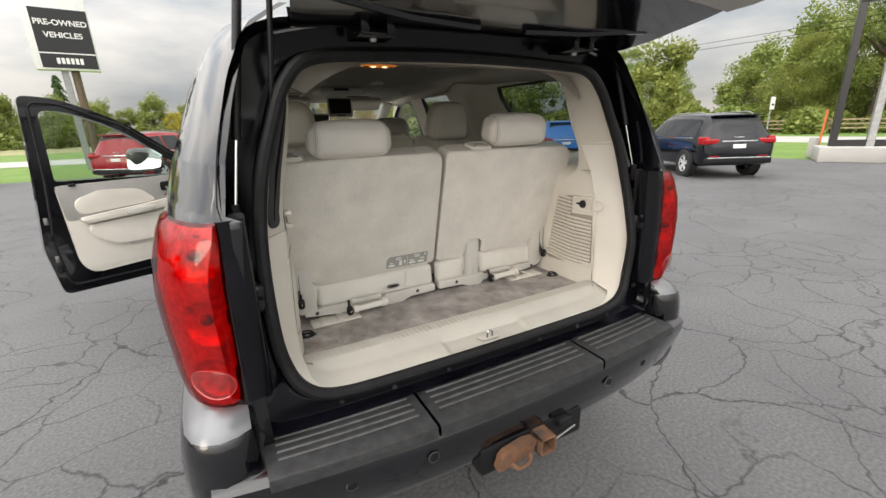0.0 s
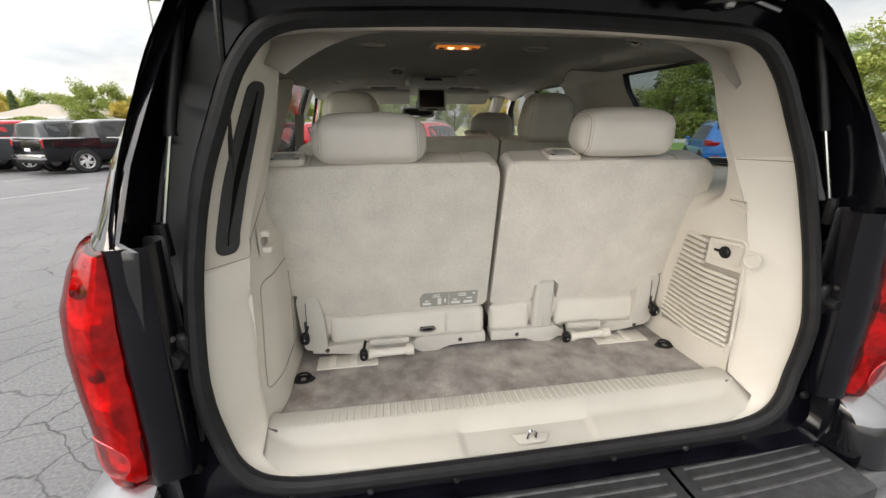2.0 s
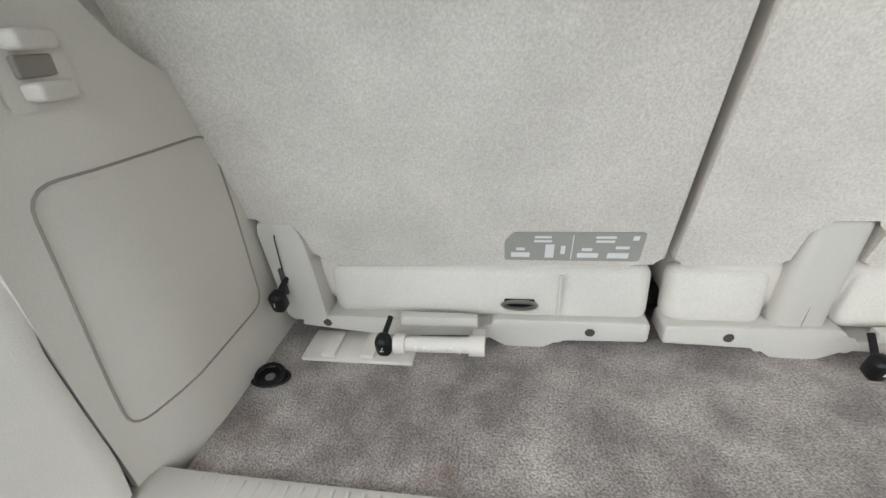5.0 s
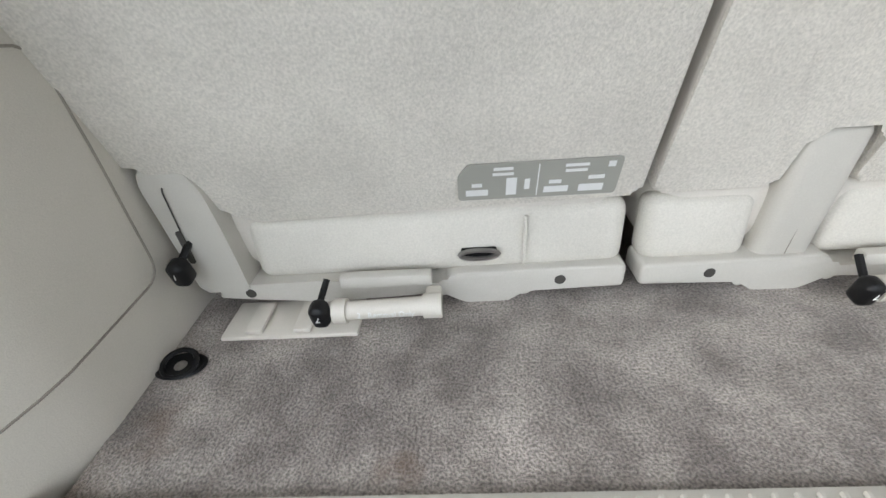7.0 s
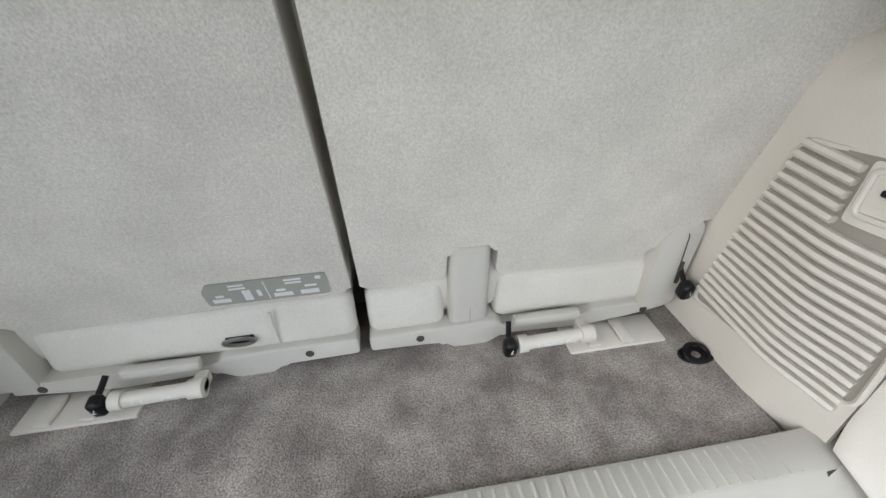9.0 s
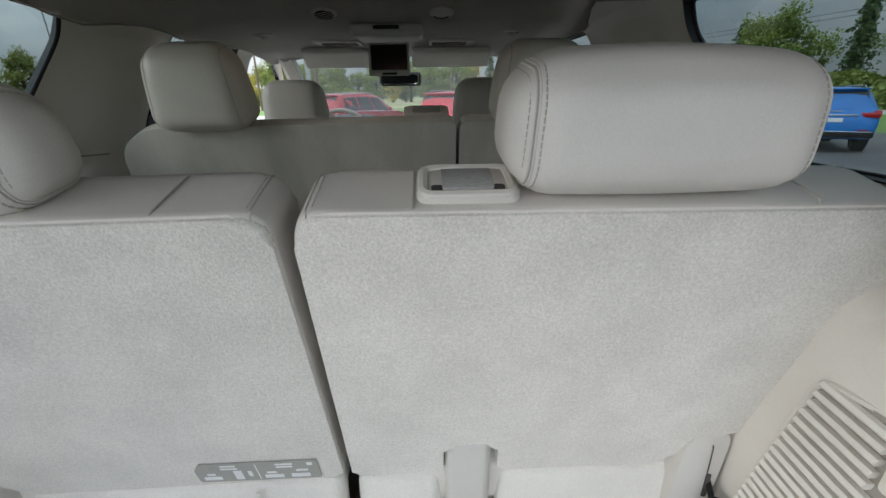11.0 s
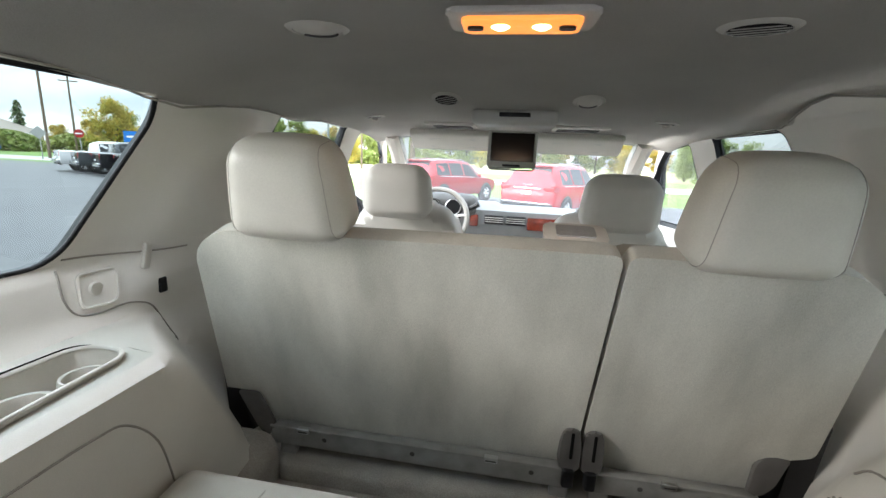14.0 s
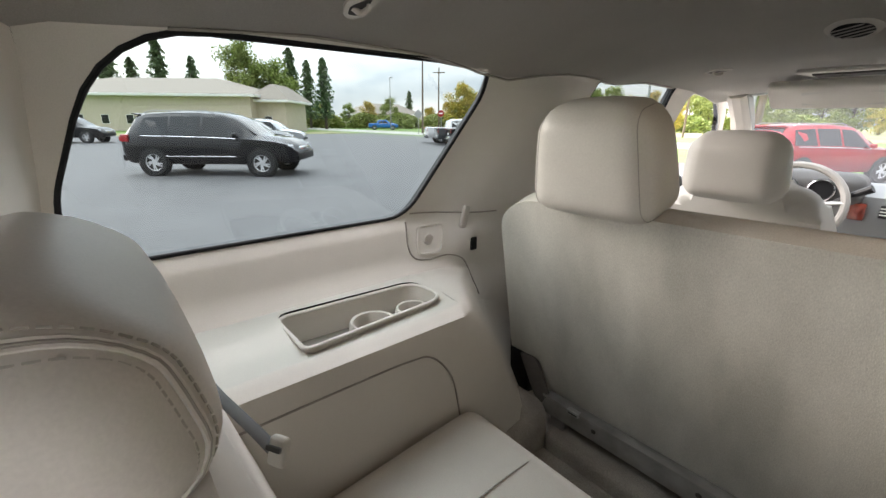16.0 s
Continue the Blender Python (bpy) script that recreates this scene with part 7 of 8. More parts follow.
ASPHALT = ground_mat("asphalt", (0.120, 0.120, 0.123), (0.089, 0.089, 0.092), 0.7, crack=0.85, fine=0.35, fscale=55, rough=0.75, cscale=0.85)
GRASS = ground_mat("grass", (0.10, 0.20, 0.03), (0.16, 0.24, 0.05), 0.5, fine=0.4, fscale=30, rough=0.95)
DRY = ground_mat("dry_field", (0.30, 0.27, 0.14), (0.20, 0.22, 0.08), 0.08, fine=0.3, fscale=10, rough=0.95)
CONCRETE = ground_mat("concrete", (0.42, 0.41, 0.39), (0.33, 0.32, 0.30), 0.8, fine=0.2, fscale=60, rough=0.9)
LINE_P = mat("worn_line", (0.34, 0.34, 0.33), 0.8, color2=(0.15, 0.15, 0.155), scale=4)
WOOD_POLE = mat("pole_wood", (0.16, 0.115, 0.075), 0.9, color2=(0.08, 0.06, 0.045), scale=6, stretch=(8, 8, 0.6), bump=0.5, bump_scale=40)
FENCE_W = mat("fence_wood", (0.36, 0.28, 0.18), 0.9, color2=(0.22, 0.17, 0.11), scale=6, bump=0.4, bump_scale=40)
BARK = mat("bark", (0.10, 0.075, 0.05), 0.95, color2=(0.05, 0.04, 0.03), scale=10, bump=0.8, bump_scale=25)
GALV = mat("galvanised", (0.36, 0.36, 0.36), 0.5, metal=0.6, var=0.12, scale=12)
SIGN_K = mat("sign_black", (0.012, 0.012, 0.013), 0.35, var=0.1)


def leaf_mat(name, a, b, c):
    m = bpy.data.materials.new(name)
    m.use_nodes = True
    n, l = m.node_tree.nodes, m.node_tree.links
    bs = n["Principled BSDF"]
    bs.inputs["Roughness"].default_value = 0.6
    bs.inputs["Subsurface Weight"].default_value = 0.0
    ge = n.new("ShaderNodeNewGeometry")
    rp = n.new("ShaderNodeValToRGB")
    rp.color_ramp.elements[0].color, rp.color_ramp.elements[1].color = (*a, 1), (*c, 1)
    e = rp.color_ramp.elements.new(0.55)
    e.color = (*b, 1)
    l.new(ge.outputs["Random Per Island"], rp.inputs["Fac"])
    info = n.new("ShaderNodeObjectInfo")
    hs = n.new("ShaderNodeHueSaturation")
    mr = n.new("ShaderNodeMapRange")
    mr.inputs["To Min"].default_value, mr.inputs["To Max"].default_value = 0.485, 0.512
    l.new(info.outputs["Random"], mr.inputs["Value"])
    l.new(mr.outputs["Result"], hs.inputs["Hue"])
    l.new(rp.outputs["Color"], hs.inputs["Color"])
    l.new(hs.outputs["Color"], bs.inputs["Base Color"])
    tr = n.new("ShaderNodeBsdfTranslucent")
    l.new(hs.outputs["Color"], tr.inputs["Color"])
    mx = n.new("ShaderNodeMixShader")
    mx.inputs["Fac"].default_value = 0.35
    l.new(bs.outputs["BSDF"], mx.inputs[1])
    l.new(tr.outputs["BSDF"], mx.inputs[2])
    l.new(mx.outputs["Shader"], n["Material Output"].inputs["Surface"])
    return m


LEAF = leaf_mat("leaves", (0.13, 0.18, 0.035), (0.20, 0.25, 0.055), (0.29, 0.32, 0.085))
LEAF_Y = leaf_mat("autumn_leaves", (0.24, 0.26, 0.05), (0.45, 0.38, 0.07), (0.55, 0.36, 0.07))
NEEDLE = leaf_mat("needles", (0.04, 0.08, 0.03), (0.08, 0.14, 0.05), (0.14, 0.20, 0.08))

# the lot's bays run thirty degrees off the black SUV
LOT = radians(-30.5)
HEAD = Vector((math.sin(-LOT), math.cos(LOT), 0))
SIDE = Vector((HEAD.y, -HEAD.x, 0))
g = bmesh.new()
for c in ((-700, -700, -0.02), (700, -700, -0.02), (700, 700, -0.02), (-700, 700, -0.02)):
    g.verts.new(c)
g.faces.new(g.verts)
tagged(part("ground", g, GRASS, None, "", 0), "mown green grass reaching to the trees", "grass", kind="structure")


def sheet(name, pts, z, material, label, category):
    b = bmesh.new()
    lo = [b.verts.new((x, y, z - 0.3)) for x, y in pts]
    hi = [b.verts.new((x, y, z)) for x, y in pts]
    b.faces.new(hi)
    for i in range(len(lo)):
        b.faces.new((lo[i], lo[(i + 1) % len(lo)], hi[(i + 1) % len(hi)], hi[i]))
    return tagged(part(name, b, material, None, "", 0), label, category, kind="structure")


sheet("pavement", [(-53, -60), (18.5, -60), (18.4, 8), (17.5, 20.6), (-14, 20.8), (-30, 30.5), (-52, 30.5)], 0.0, ASPHALT, "cracked grey asphalt of the car park", "asphalt")
sheet("road", [(-300, 33.5), (31, 33.5), (31, -300), (40, -300), (40, 42), (-300, 42)], 0.0, CONCRETE, "pale concrete road beyond the grass", "road")
sheet("road_side", [(-118, -300), (-100, -300), (-100, 33), (-118, 33)], 0.004, ASPHALT, "grey asphalt road beyond the car park", "road")
sheet("field", [(-300, 62), (300, 62), (300, 400), (-300, 400)], 0.0, DRY, "dry yellowish field", "field")
sheet("verge", [(-62, -20), (-53.2, -20), (-53.2, 30), (-62, 30)], 0.01, DRY, "dry yellowish verge beside the car park", "verge")
for k, (px, py, ln) in enumerate(((-20, 11, 4.5), (-22.6, 12.5, 4.5), (-17.3, 14.0, 3.5), (-9, 10, 4), (-12, 22 - 9, 3.5))):
    b = bmesh.new()
    c = Vector((px, py, 0.004))
    vs = [b.verts.new(c + HEAD * s * ln / 2 + SIDE * t * 0.05) for s, t in ((-1, -1), (-1, 1), (1, 1), (1, -1))]
    b.faces.new(vs)
    tagged(part("bay_line", b, LINE_P, None, "", 0), "worn white bay line on the asphalt", "marking", kind="structure")


# ---- vehicles standing about ----
SUV_S = [(0.00, 0.80, 0.46, 0.70, 0.70, 0.74), (0.05, 0.88, 0.40, 0.98, 0.80, 1.0), (0.14, 0.91, 0.36, 1.04, 0.80, 1.08), (0.22, 0.915, 0.34, 1.05, 0.68, 1.34), (0.40, 0.92, 0.33, 1.05, 0.655, 1.60),
         (0.75, 0.925, 0.32, 1.05, 0.655, 1.665), (1.4, 0.925, 0.32, 1.04, 0.66, 1.69), (2.1, 0.925, 0.32, 1.03, 0.665, 1.69), (2.7, 0.925, 0.32, 1.01, 0.655, 1.645), (3.05, 0.925, 0.32, 1.0, 0.64, 1.52),
         (3.35, 0.92, 0.32, 1.0, 0.66, 1.30), (3.65, 0.92, 0.32, 0.99, 0.72, 1.08), (4.1, 0.91, 0.33, 0.95, 0.74, 1.03), (4.45, 0.885, 0.36, 0.88, 0.72, 0.96), (4.62, 0.84, 0.40, 0.76, 0.68, 0.82), (4.72, 0.72, 0.48, 0.66, 0.60, 0.68)]
PICK_S = [(0.00, 0.88, 0.55, 0.98, 0.86, 1.0), (0.04, 0.95, 0.5, 1.18, 0.92, 1.2), (0.10, 0.96, 0.45, 1.20, 0.93, 1.22), (1.70, 0.965, 0.42, 1.20, 0.93, 1.22), (1.78, 0.965, 0.42, 1.20, 0.72, 1.72), (2.1, 0.965, 0.42, 1.18, 0.70, 1.84),
          (3.0, 0.965, 0.42, 1.16, 0.70, 1.87), (3.5, 0.965, 0.42, 1.15, 0.69, 1.82), (3.85, 0.965, 0.42, 1.15, 0.70, 1.62), (4.25, 0.96, 0.42, 1.14, 0.80, 1.26), (4.8, 0.955, 0.42, 1.12, 0.84, 1.22), (5.5, 0.94, 0.44, 1.08, 0.82, 1.15), (5.7, 0.88, 0.5, 0.95, 0.76, 1.0), (5.8, 0.78, 0.55, 0.8, 0.7, 0.85)]


def car_ring(table, y, k=1.0):
    w, zl, zb, wr, zr = [interp([(r[0], r[i]) for r in table], y) for i in range(1, 6)]
    zm = zl + 0.55 * (zb - zl)
    half = [(0, zl), (w - 0.10, zl), (w - 0.015, zl + 0.10), (w + 0.012, zm), (w - 0.004, zb), (wr, zr - 0.055), (wr - 0.10, zr), (wr * 0.4, zr + 0.02)]
    return half


def vehicle(name, label, rear, paint, kind="suv", scale=1.0, rails=True, strip=None, group="parked vehicles", turn=0.0):
    """A vehicle whose rear middle stands on the ground at rear, heading along the bays."""
    table = SUV_S if kind == "suv" else PICK_S
    at = Matrix.Translation(Vector((*rear, 0))) @ Matrix.Rotation(LOT + radians(turn), 4, "Z") @ Matrix.Scale(scale, 4)
    v = thing(name, label, "car" if kind == "suv" else "pickup truck", at, group)
    I = Matrix.Identity(4)
    L = table[-1][0]
    ys = sorted({r[0] for r in table} | {(a[0] + b[0]) / 2 for a, b in zip(table, table[1:]) if b[0] - a[0] > 0.25})
    rows = []
    for y in ys:
        h = car_ring(table, y)
        rows.append([(x, y, z) for x, z in h] + [(-x, y, z) for x, z in h[:0:-1]])
    part("body", loft(rows, closed_ring=True, caps=True), paint, v, "", 38, at=I)
    def pane(nm, pts):
        b = bmesh.new()
        b.faces.new([b.verts.new(p) for p in pts])
        return part(nm, b, GLASS_CAR, v, "dark car glass", 0, at=I)
    def on_side(y, f, sx):
        h = car_ring(table, y)
        a, b = Vector(h[4]), Vector(h[5])
        p = a.lerp(b, f)
        return (sx * (p.x + 0.008), y, p.y)
    def mid(y, f, up=0.012):
        h = car_ring(table, y)
        return (f * h[6][0] * 0.98, y, h[6][1] + up)
    spans = ((0.62, 1.28), (1.36, 2.14), (2.22, 3.18)) if kind == "suv" else ((1.98, 2.72), (2.80, 3.85))
    for sx in (-1, 1):
        for i, (a, b) in enumerate(spans):
            top_b = min(b, (2.72 if kind == "suv" else 3.45))
            lo_a = a - (0.12 if i == 0 and kind == "suv" else 0)
            pane("side_window", [on_side(lo_a, 0.10, sx), on_side(b + (0.05 if i == len(spans) - 1 else 0), 0.10, sx), on_side(b, 0.12, sx), on_side(top_b, 0.90, sx), on_side(a, 0.90, sx)])
        part("mirror", pillow((0.16, 0.10, 0.13), 0.04, (0, 0, 0), (2, 2, 2), pose(sx * 1.0, spans[-1][1] - 0.05, (1.10 if kind == "suv" else 1.26))), paint, v, at=I)
        part("chrome_line", tube([on_side(y, 0.03, sx) for y in ([0.6, 1.4, 2.2, 3.2] if kind == "suv" else [1.95, 2.8, 3.9])], 0.012, 5), CHROME, v, at=I)
        if strip:
            part("sill_strip", box(sx * 0.93 - 0.012, sx * 0.93 + 0.012, 1.15, 3.1, 0.52, 0.545, 0.004, 1), strip, v, at=I)
        if rails:
            part("roof_rail", tube([(sx * 0.60, 0.6, car_ring(table, 0.6)[6][1] + 0.015), (sx * 0.61, 0.8, car_ring(table, 0.8)[6][1] + 0.05), (sx * 0.61, 2.3, car_ring(table, 2.3)[6][1] + 0.05), (sx * 0.60, 2.5, car_ring(table, 2.5)[6][1] + 0.01)], 0.017, 6), GALV, v, at=I)
        zt = 0.98 if kind == "suv" else 1.05
        part("tail_lamp", pillow((0.40 if kind == "suv" else 0.16, 0.16, 0.13 if kind == "suv" else 0.30), 0.03, (0, 0, 0), (3, 2, 2), pose(sx * (0.70 if kind == "suv" else 0.86), 0.09, zt, 0, 0, -sx * 12)), RED_LENS, v, "red tail lamp", at=I)
        part("headlamp", pillow((0.34, 0.18, 0.13), 0.04, (0, 0, 0), (3, 2, 2), pose(sx * 0.66, L - (0.24 if kind == "suv" else 0.2), 0.80 if kind == "suv" else 0.98, 0, 0, sx * 25)), LAMP_GLASS, v, "clear headlamp", at=I)
        for wy in ((0.86, 3.78) if kind == "suv" else (1.15, 4.72)):
            r = 0.37 if kind == "suv" else 0.41
            part("arch", lathe([(r * 1.16, 0.0), (r * 1.14, 0.012), (0, 0.012)], 24, pose(sx * (0.925 if kind == "suv" else 0.965), wy, r * 1.0, 0, sx * 90, 0)), BLACK_P, v, "black wheel arch", at=I)
            wh = new("wheel")
            wh.parent = v
            wh.matrix_basis = pose(sx * (0.84 if kind == "suv" else 0.88), wy, r, 0, 90 * sx, 0)
            w_ = 0.24
            t = new("tyre", TYRE_M)
            t.parent = wh
            t.scale = (r / 0.39, r / 0.39, 1)
            q = new("rim", RIM_M)
            q.parent = wh
            q.scale = (r / 0.39, r / 0.39, 1)
    part("lower_trim", box(-0.86, 0.86, -0.02, 0.12, 0.40, 0.56, 0.03, 2), BLACK_P, v, "black lower bumper trim", at=I)
    part("front_trim", box(-0.70, 0.70, L - 0.14, L + 0.01, 0.44, 0.62, 0.03, 2), BLACK_P, v, "", at=I)
    part("grille", box(-0.42, 0.42, L - 0.10, L - 0.005, 0.60, 0.80 if kind == "suv" else 0.95, 0.03, 2), CHROME, v, "chrome grille", at=I)
    part("number_plate", box(-0.16, 0.16, -0.012 if kind == "pick" else 0.0, 0.05, 0.80, 0.90, 0.004, 1), WHITE_P, v, "blank pale plate", at=I)
    if kind == "suv":
        pane("windscreen", [mid(2.74, -0.98), mid(2.74, 0.98), mid(3.58, 1.12), mid(3.58, -1.12)])
        h1, h2 = car_ring(table, 0.215), car_ring(table, 0.385)
        pane("rear_window", [(-h1[5][0] * 0.94, 0.17, 1.14), (h1[5][0] * 0.94, 0.17, 1.14), (h2[5][0] * 0.92, 0.345, 1.56), (-h2[5][0] * 0.92, 0.345, 1.56)])
        part("spoiler", pillow((1.22, 0.22, 0.04), 0.018, (0, 0, 0), (4, 2, 1), pose(0, 0.36, 1.625, -6, 0, 0)), paint, v, "", at=I)
        for sx in (-1, 1):
            part("tail_lamp", pillow((0.15, 0.26, 0.20), 0.03, (0, 0, 0), (2, 3, 2), pose(sx * 0.845, 0.16, 1.0, 0, 0, -sx * 14)), RED_LENS, v, "red tail lamp", at=I)
            part("reflector", box(sx * 0.62 - 0.12, sx * 0.62 + 0.12, -0.024, 0.0, 0.585, 0.615, 0.005, 1), RED_LENS, v, "red bumper reflector", at=I)
        part("bumper_strip", box(-0.80, 0.80, -0.03, 0.02, 0.545, 0.568, 0.006, 1), CHROME, v, "bright strip along the bumper", at=I)
        part("rear_badge", box(-0.13, 0.13, 0.075, 0.10, 1.06, 1.085, 0.004, 1), CHROME, v, "plain bar in place of a badge", at=I)
        part("chrome_bar", box(-0.45, 0.45, 0.02, 0.06, 0.955, 0.995, 0.008, 2), CHROME, v, "chrome bar across the tailgate", at=I)
        part("wiper", tube([(0.0, 0.155, 1.12), (0.34, 0.165, 1.15)], 0.012, 5), BLACK_P, v, at=I)
    else:
        pane("windscreen", [mid(3.52, -0.98), mid(3.52, 0.98), mid(4.2, 1.06), mid(4.2, -1.06)])
        pane("rear_window", [(-0.62, 1.735, 1.30), (0.62, 1.735, 1.30), (0.60, 1.80, 1.70), (-0.60, 1.80, 1.70)])
        part("bed", box(-0.78, 0.78, 0.12, 1.68, 0.95, 1.225, 0.02, 1), BLACK_P, v, "dark open bed", at=I)
        part("tailgate", box(-0.80, 0.80, 0.0, 0.03, 0.78, 1.17, 0.02, 2), paint, v, "", at=I)
        part("step_bumper", box(-0.90, 0.90, -0.12, 0.06, 0.52, 0.70, 0.03, 2), CHROME, v, "chrome step bumper", at=I)
    return v


_w = wheel(suv, 0, 0, 0.39, 0.25, 1)
TYRE_M = [c for c in _w.children if c.name.startswith("tyre")][0].data
RIM_M = [c for c in _w.children if c.name.startswith("rim")][0].data
for c in list(_w.children) + [_w]:
    bpy.data.objects.remove(c)


def paint(name, color, metal=0.0):
    return mat(name, color, 0.14, metal=metal, var=0.06, scale=2, coat=0.6, spec=0.12)


P_BLACK, P_NAVY, P_RED, P_RED2 = paint("car_black", (0.008, 0.008, 0.010)), paint("car_dark_blue", (0.005, 0.006, 0.009)), paint("car_red", (0.30, 0.010, 0.016)), paint("car_bright_red", (0.42, 0.012, 0.02))
P_BLUE, P_WHITE, P_SILVER, P_GREY = paint("car_blue", (0.02, 0.16, 0.50)), paint("car_white", (0.72, 0.72, 0.72)), paint("car_silver", (0.5, 0.52, 0.54), 0.4), paint("car_grey", (0.06, 0.065, 0.07))
LAMP_GLASS = mat("headlamp_glass", (0.6, 0.62, 0.65), 0.1, var=0.1, coat=1.0)


vehicle("parked_suv", "black SUV with chrome trim parked across the lot", (-16.6, 1.95), P_BLACK, "suv", 1.1, True, CHROME, turn=-9)
vehicle("parked_suv", "dark grey SUV parked behind the black one", (-25.3, 5.0), P_GREY, "suv", 1.04)
vehicle("parked_suv", "silver SUV in the parked row", (-29.9, 7.8), P_SILVER, "suv", 1.0)
vehicle("parked_suv", "black SUV far across the lot", (-41.0, -2.2), P_BLACK, "suv", 1.05)
vehicle("parked_suv", "dark blue SUV with red tail lamps and alloy wheels", (11.25, 5.05), P_NAVY, "suv", 1.0)
vehicle("parked_suv", "bright blue SUV parked beside the lot edge", (10.9, 10.9), P_BLUE, "suv", 0.98)
vehicle("parked_suv", "red SUV with a chrome bar across its tailgate", (0.48, 12.9), P_RED2, "suv", 1.0)
vehicle("parked_suv", "dark red SUV parked in the row ahead", (-3.75, 16.0), P_RED, "suv", 1.0)
TR = [(P_BLACK, "pick"), (P_GREY, "pick"), (P_RED2, "pick"), (P_BLACK, "pick"), (P_NAVY, "pick"), (P_GREY, "pick"), (P_WHITE, "pick")]
NAMES = ["black", "dark grey", "bright red", "black", "dark blue", "dark grey", "white"]
for k, ((pm_, kd), nm) in enumerate(zip(TR, NAMES)):
    vehicle("pickup_truck", nm + " pickup truck parked in a row", (-12.0 - 2.55 * k, 15.7 + 1.02 * k), pm_, kd, 1.0, False, group="truck row")
vehicle("pickup_truck", "blue pickup truck on the far road", (-74, 44), P_BLUE, "pick", 1.0, False, group="far traffic")
vehicle("pickup_truck", "grey pickup truck on the far road", (-108, 46), P_GREY, "pick", 1.0, False, group="far traffic")


# ---- trees ----
def crown(n, shape, size, seed, quad=0.22):
    rnd = random.Random(seed)
    verts, faces = [], []
    def put(c, s):
        a = Vector((rnd.uniform(-1, 1), rnd.uniform(-1, 1), rnd.uniform(-1, 1))).normalized()
        b = a.orthogonal().normalized()
        q = a.cross(b)
        t = rnd.uniform(0, 6.28)
        u, w = (b * math.cos(t) + q * math.sin(t)) * s, (q * math.cos(t) - b * math.sin(t)) * s * 0.7
        i = len(verts)
        verts.extend([c - u, c - w * 0.9, c + u, c + w])
        faces.append((i, i + 1, i + 2, i + 3))
    if shape == "broad":
        clumps = []
        lean = [rnd.uniform(0.7, 1.2) for k in range(7)]
        for k in range(64):
            z = rnd.uniform(0.12, 1.0)
            a = rnd.uniform(0, 6.28)
            r = size[0] * (math.sin(math.pi * min(1, (z + 0.06) / 1.1)) ** 0.7) * rnd.uniform(0.3, 1.0) * lean[int(a * 1.1)]
            clumps.append((Vector((r * math.cos(a), r * math.sin(a), z * size[1] * lean[int(a * 1.1)] ** 0.5)), size[0] * rnd.uniform(0.13, 0.34)))
        for k in range(n):
            c, r = clumps[rnd.randrange(len(clumps))]
            d = Vector((rnd.gauss(0, 1), rnd.gauss(0, 1), rnd.gauss(0, 0.8))).normalized() * r * rnd.uniform(0.3, 1.1)
            put(c + d, quad * rnd.uniform(0.6, 1.5))
    elif shape == "pine":
        for k in range(n):
            z = rnd.random() ** 0.8
            tier = (z * 11) % 1.0
            a = rnd.uniform(0, 6.28)
            a = round(a * 1.1) / 1.1 + rnd.gauss(0, 0.22)
            lobe = 0.62 + 0.38 * math.sin(3.7 * round(a * 1.1) + 9.1 * math.floor(z * 11) + seed)
            r = size[0] * (1.04 - z) ** 0.55 * (0.6 + 0.4 * (1 - tier)) * lobe * math.sqrt(rnd.random())
            put(Vector((r * math.cos(a), r * math.sin(a), size[1] * (0.16 + 0.84 * z) - 0.10 * r)), quad * rnd.uniform(0.5, 1.4))
    else:
        for k in range(n):
            a, z = rnd.uniform(0, 6.28), rnd.random()
            r = size[0] * math.sqrt(max(0, 1 - z * z)) * (0.75 + 0.25 * math.sin(3 * a + 4)) * rnd.uniform(0.7, 1.05)
            put(Vector((r * math.cos(a), r * math.sin(a), size[1] * z)), quad * rnd.uniform(0.6, 1.4))
    me = bpy.data.meshes.new("crown")
    me.from_pydata([tuple(v) for v in verts], [], faces)
    return me


def trunk_bm(h, r, limbs, seed, spread):
    rnd = random.Random(seed)
    b = bmesh.new()
    tube([(0, 0, -0.3), (0.02, 0, h * 0.2), (0.08 * rnd.uniform(-1, 1) * h * 0.2, 0.05, h * 0.5), (0.1, -0.1, h * 0.9)], [r * 1.25, r, r * 0.7, r * 0.18], 9, bm=b)
    for k in range(limbs):
        z = h * rnd.uniform(0.25, 0.7)
        a = rnd.uniform(0, 6.28)
        l = spread * rnd.uniform(0.5, 0.95)
        tube([(0, 0, z), (l * 0.5 * math.cos(a), l * 0.5 * math.sin(a), z + l * 0.35), (l * math.cos(a), l * math.sin(a), z + l * 0.7)], [r * 0.42, r * 0.26, r * 0.08], 6, bm=b)
    return b


TREES = {}
def tree_kind(key, label, h, spread, n, shape, leafm, seed, quad):
    t = thing("tree", label, "tree", pose(0, 0, 0), "trees")
    part("trunk", trunk_bm(h * (0.75 if shape == "broad" else 0.98), 0.028 * h if shape == "broad" else 0.018 * h, 9 if shape == "broad" else 3, seed, spread * 0.8), BARK, t)
    me = crown(n, shape, (spread, h), seed, quad)
    me.materials.append(leafm)
    c = new("crown", me)
    c.parent = t
    TREES[key] = t


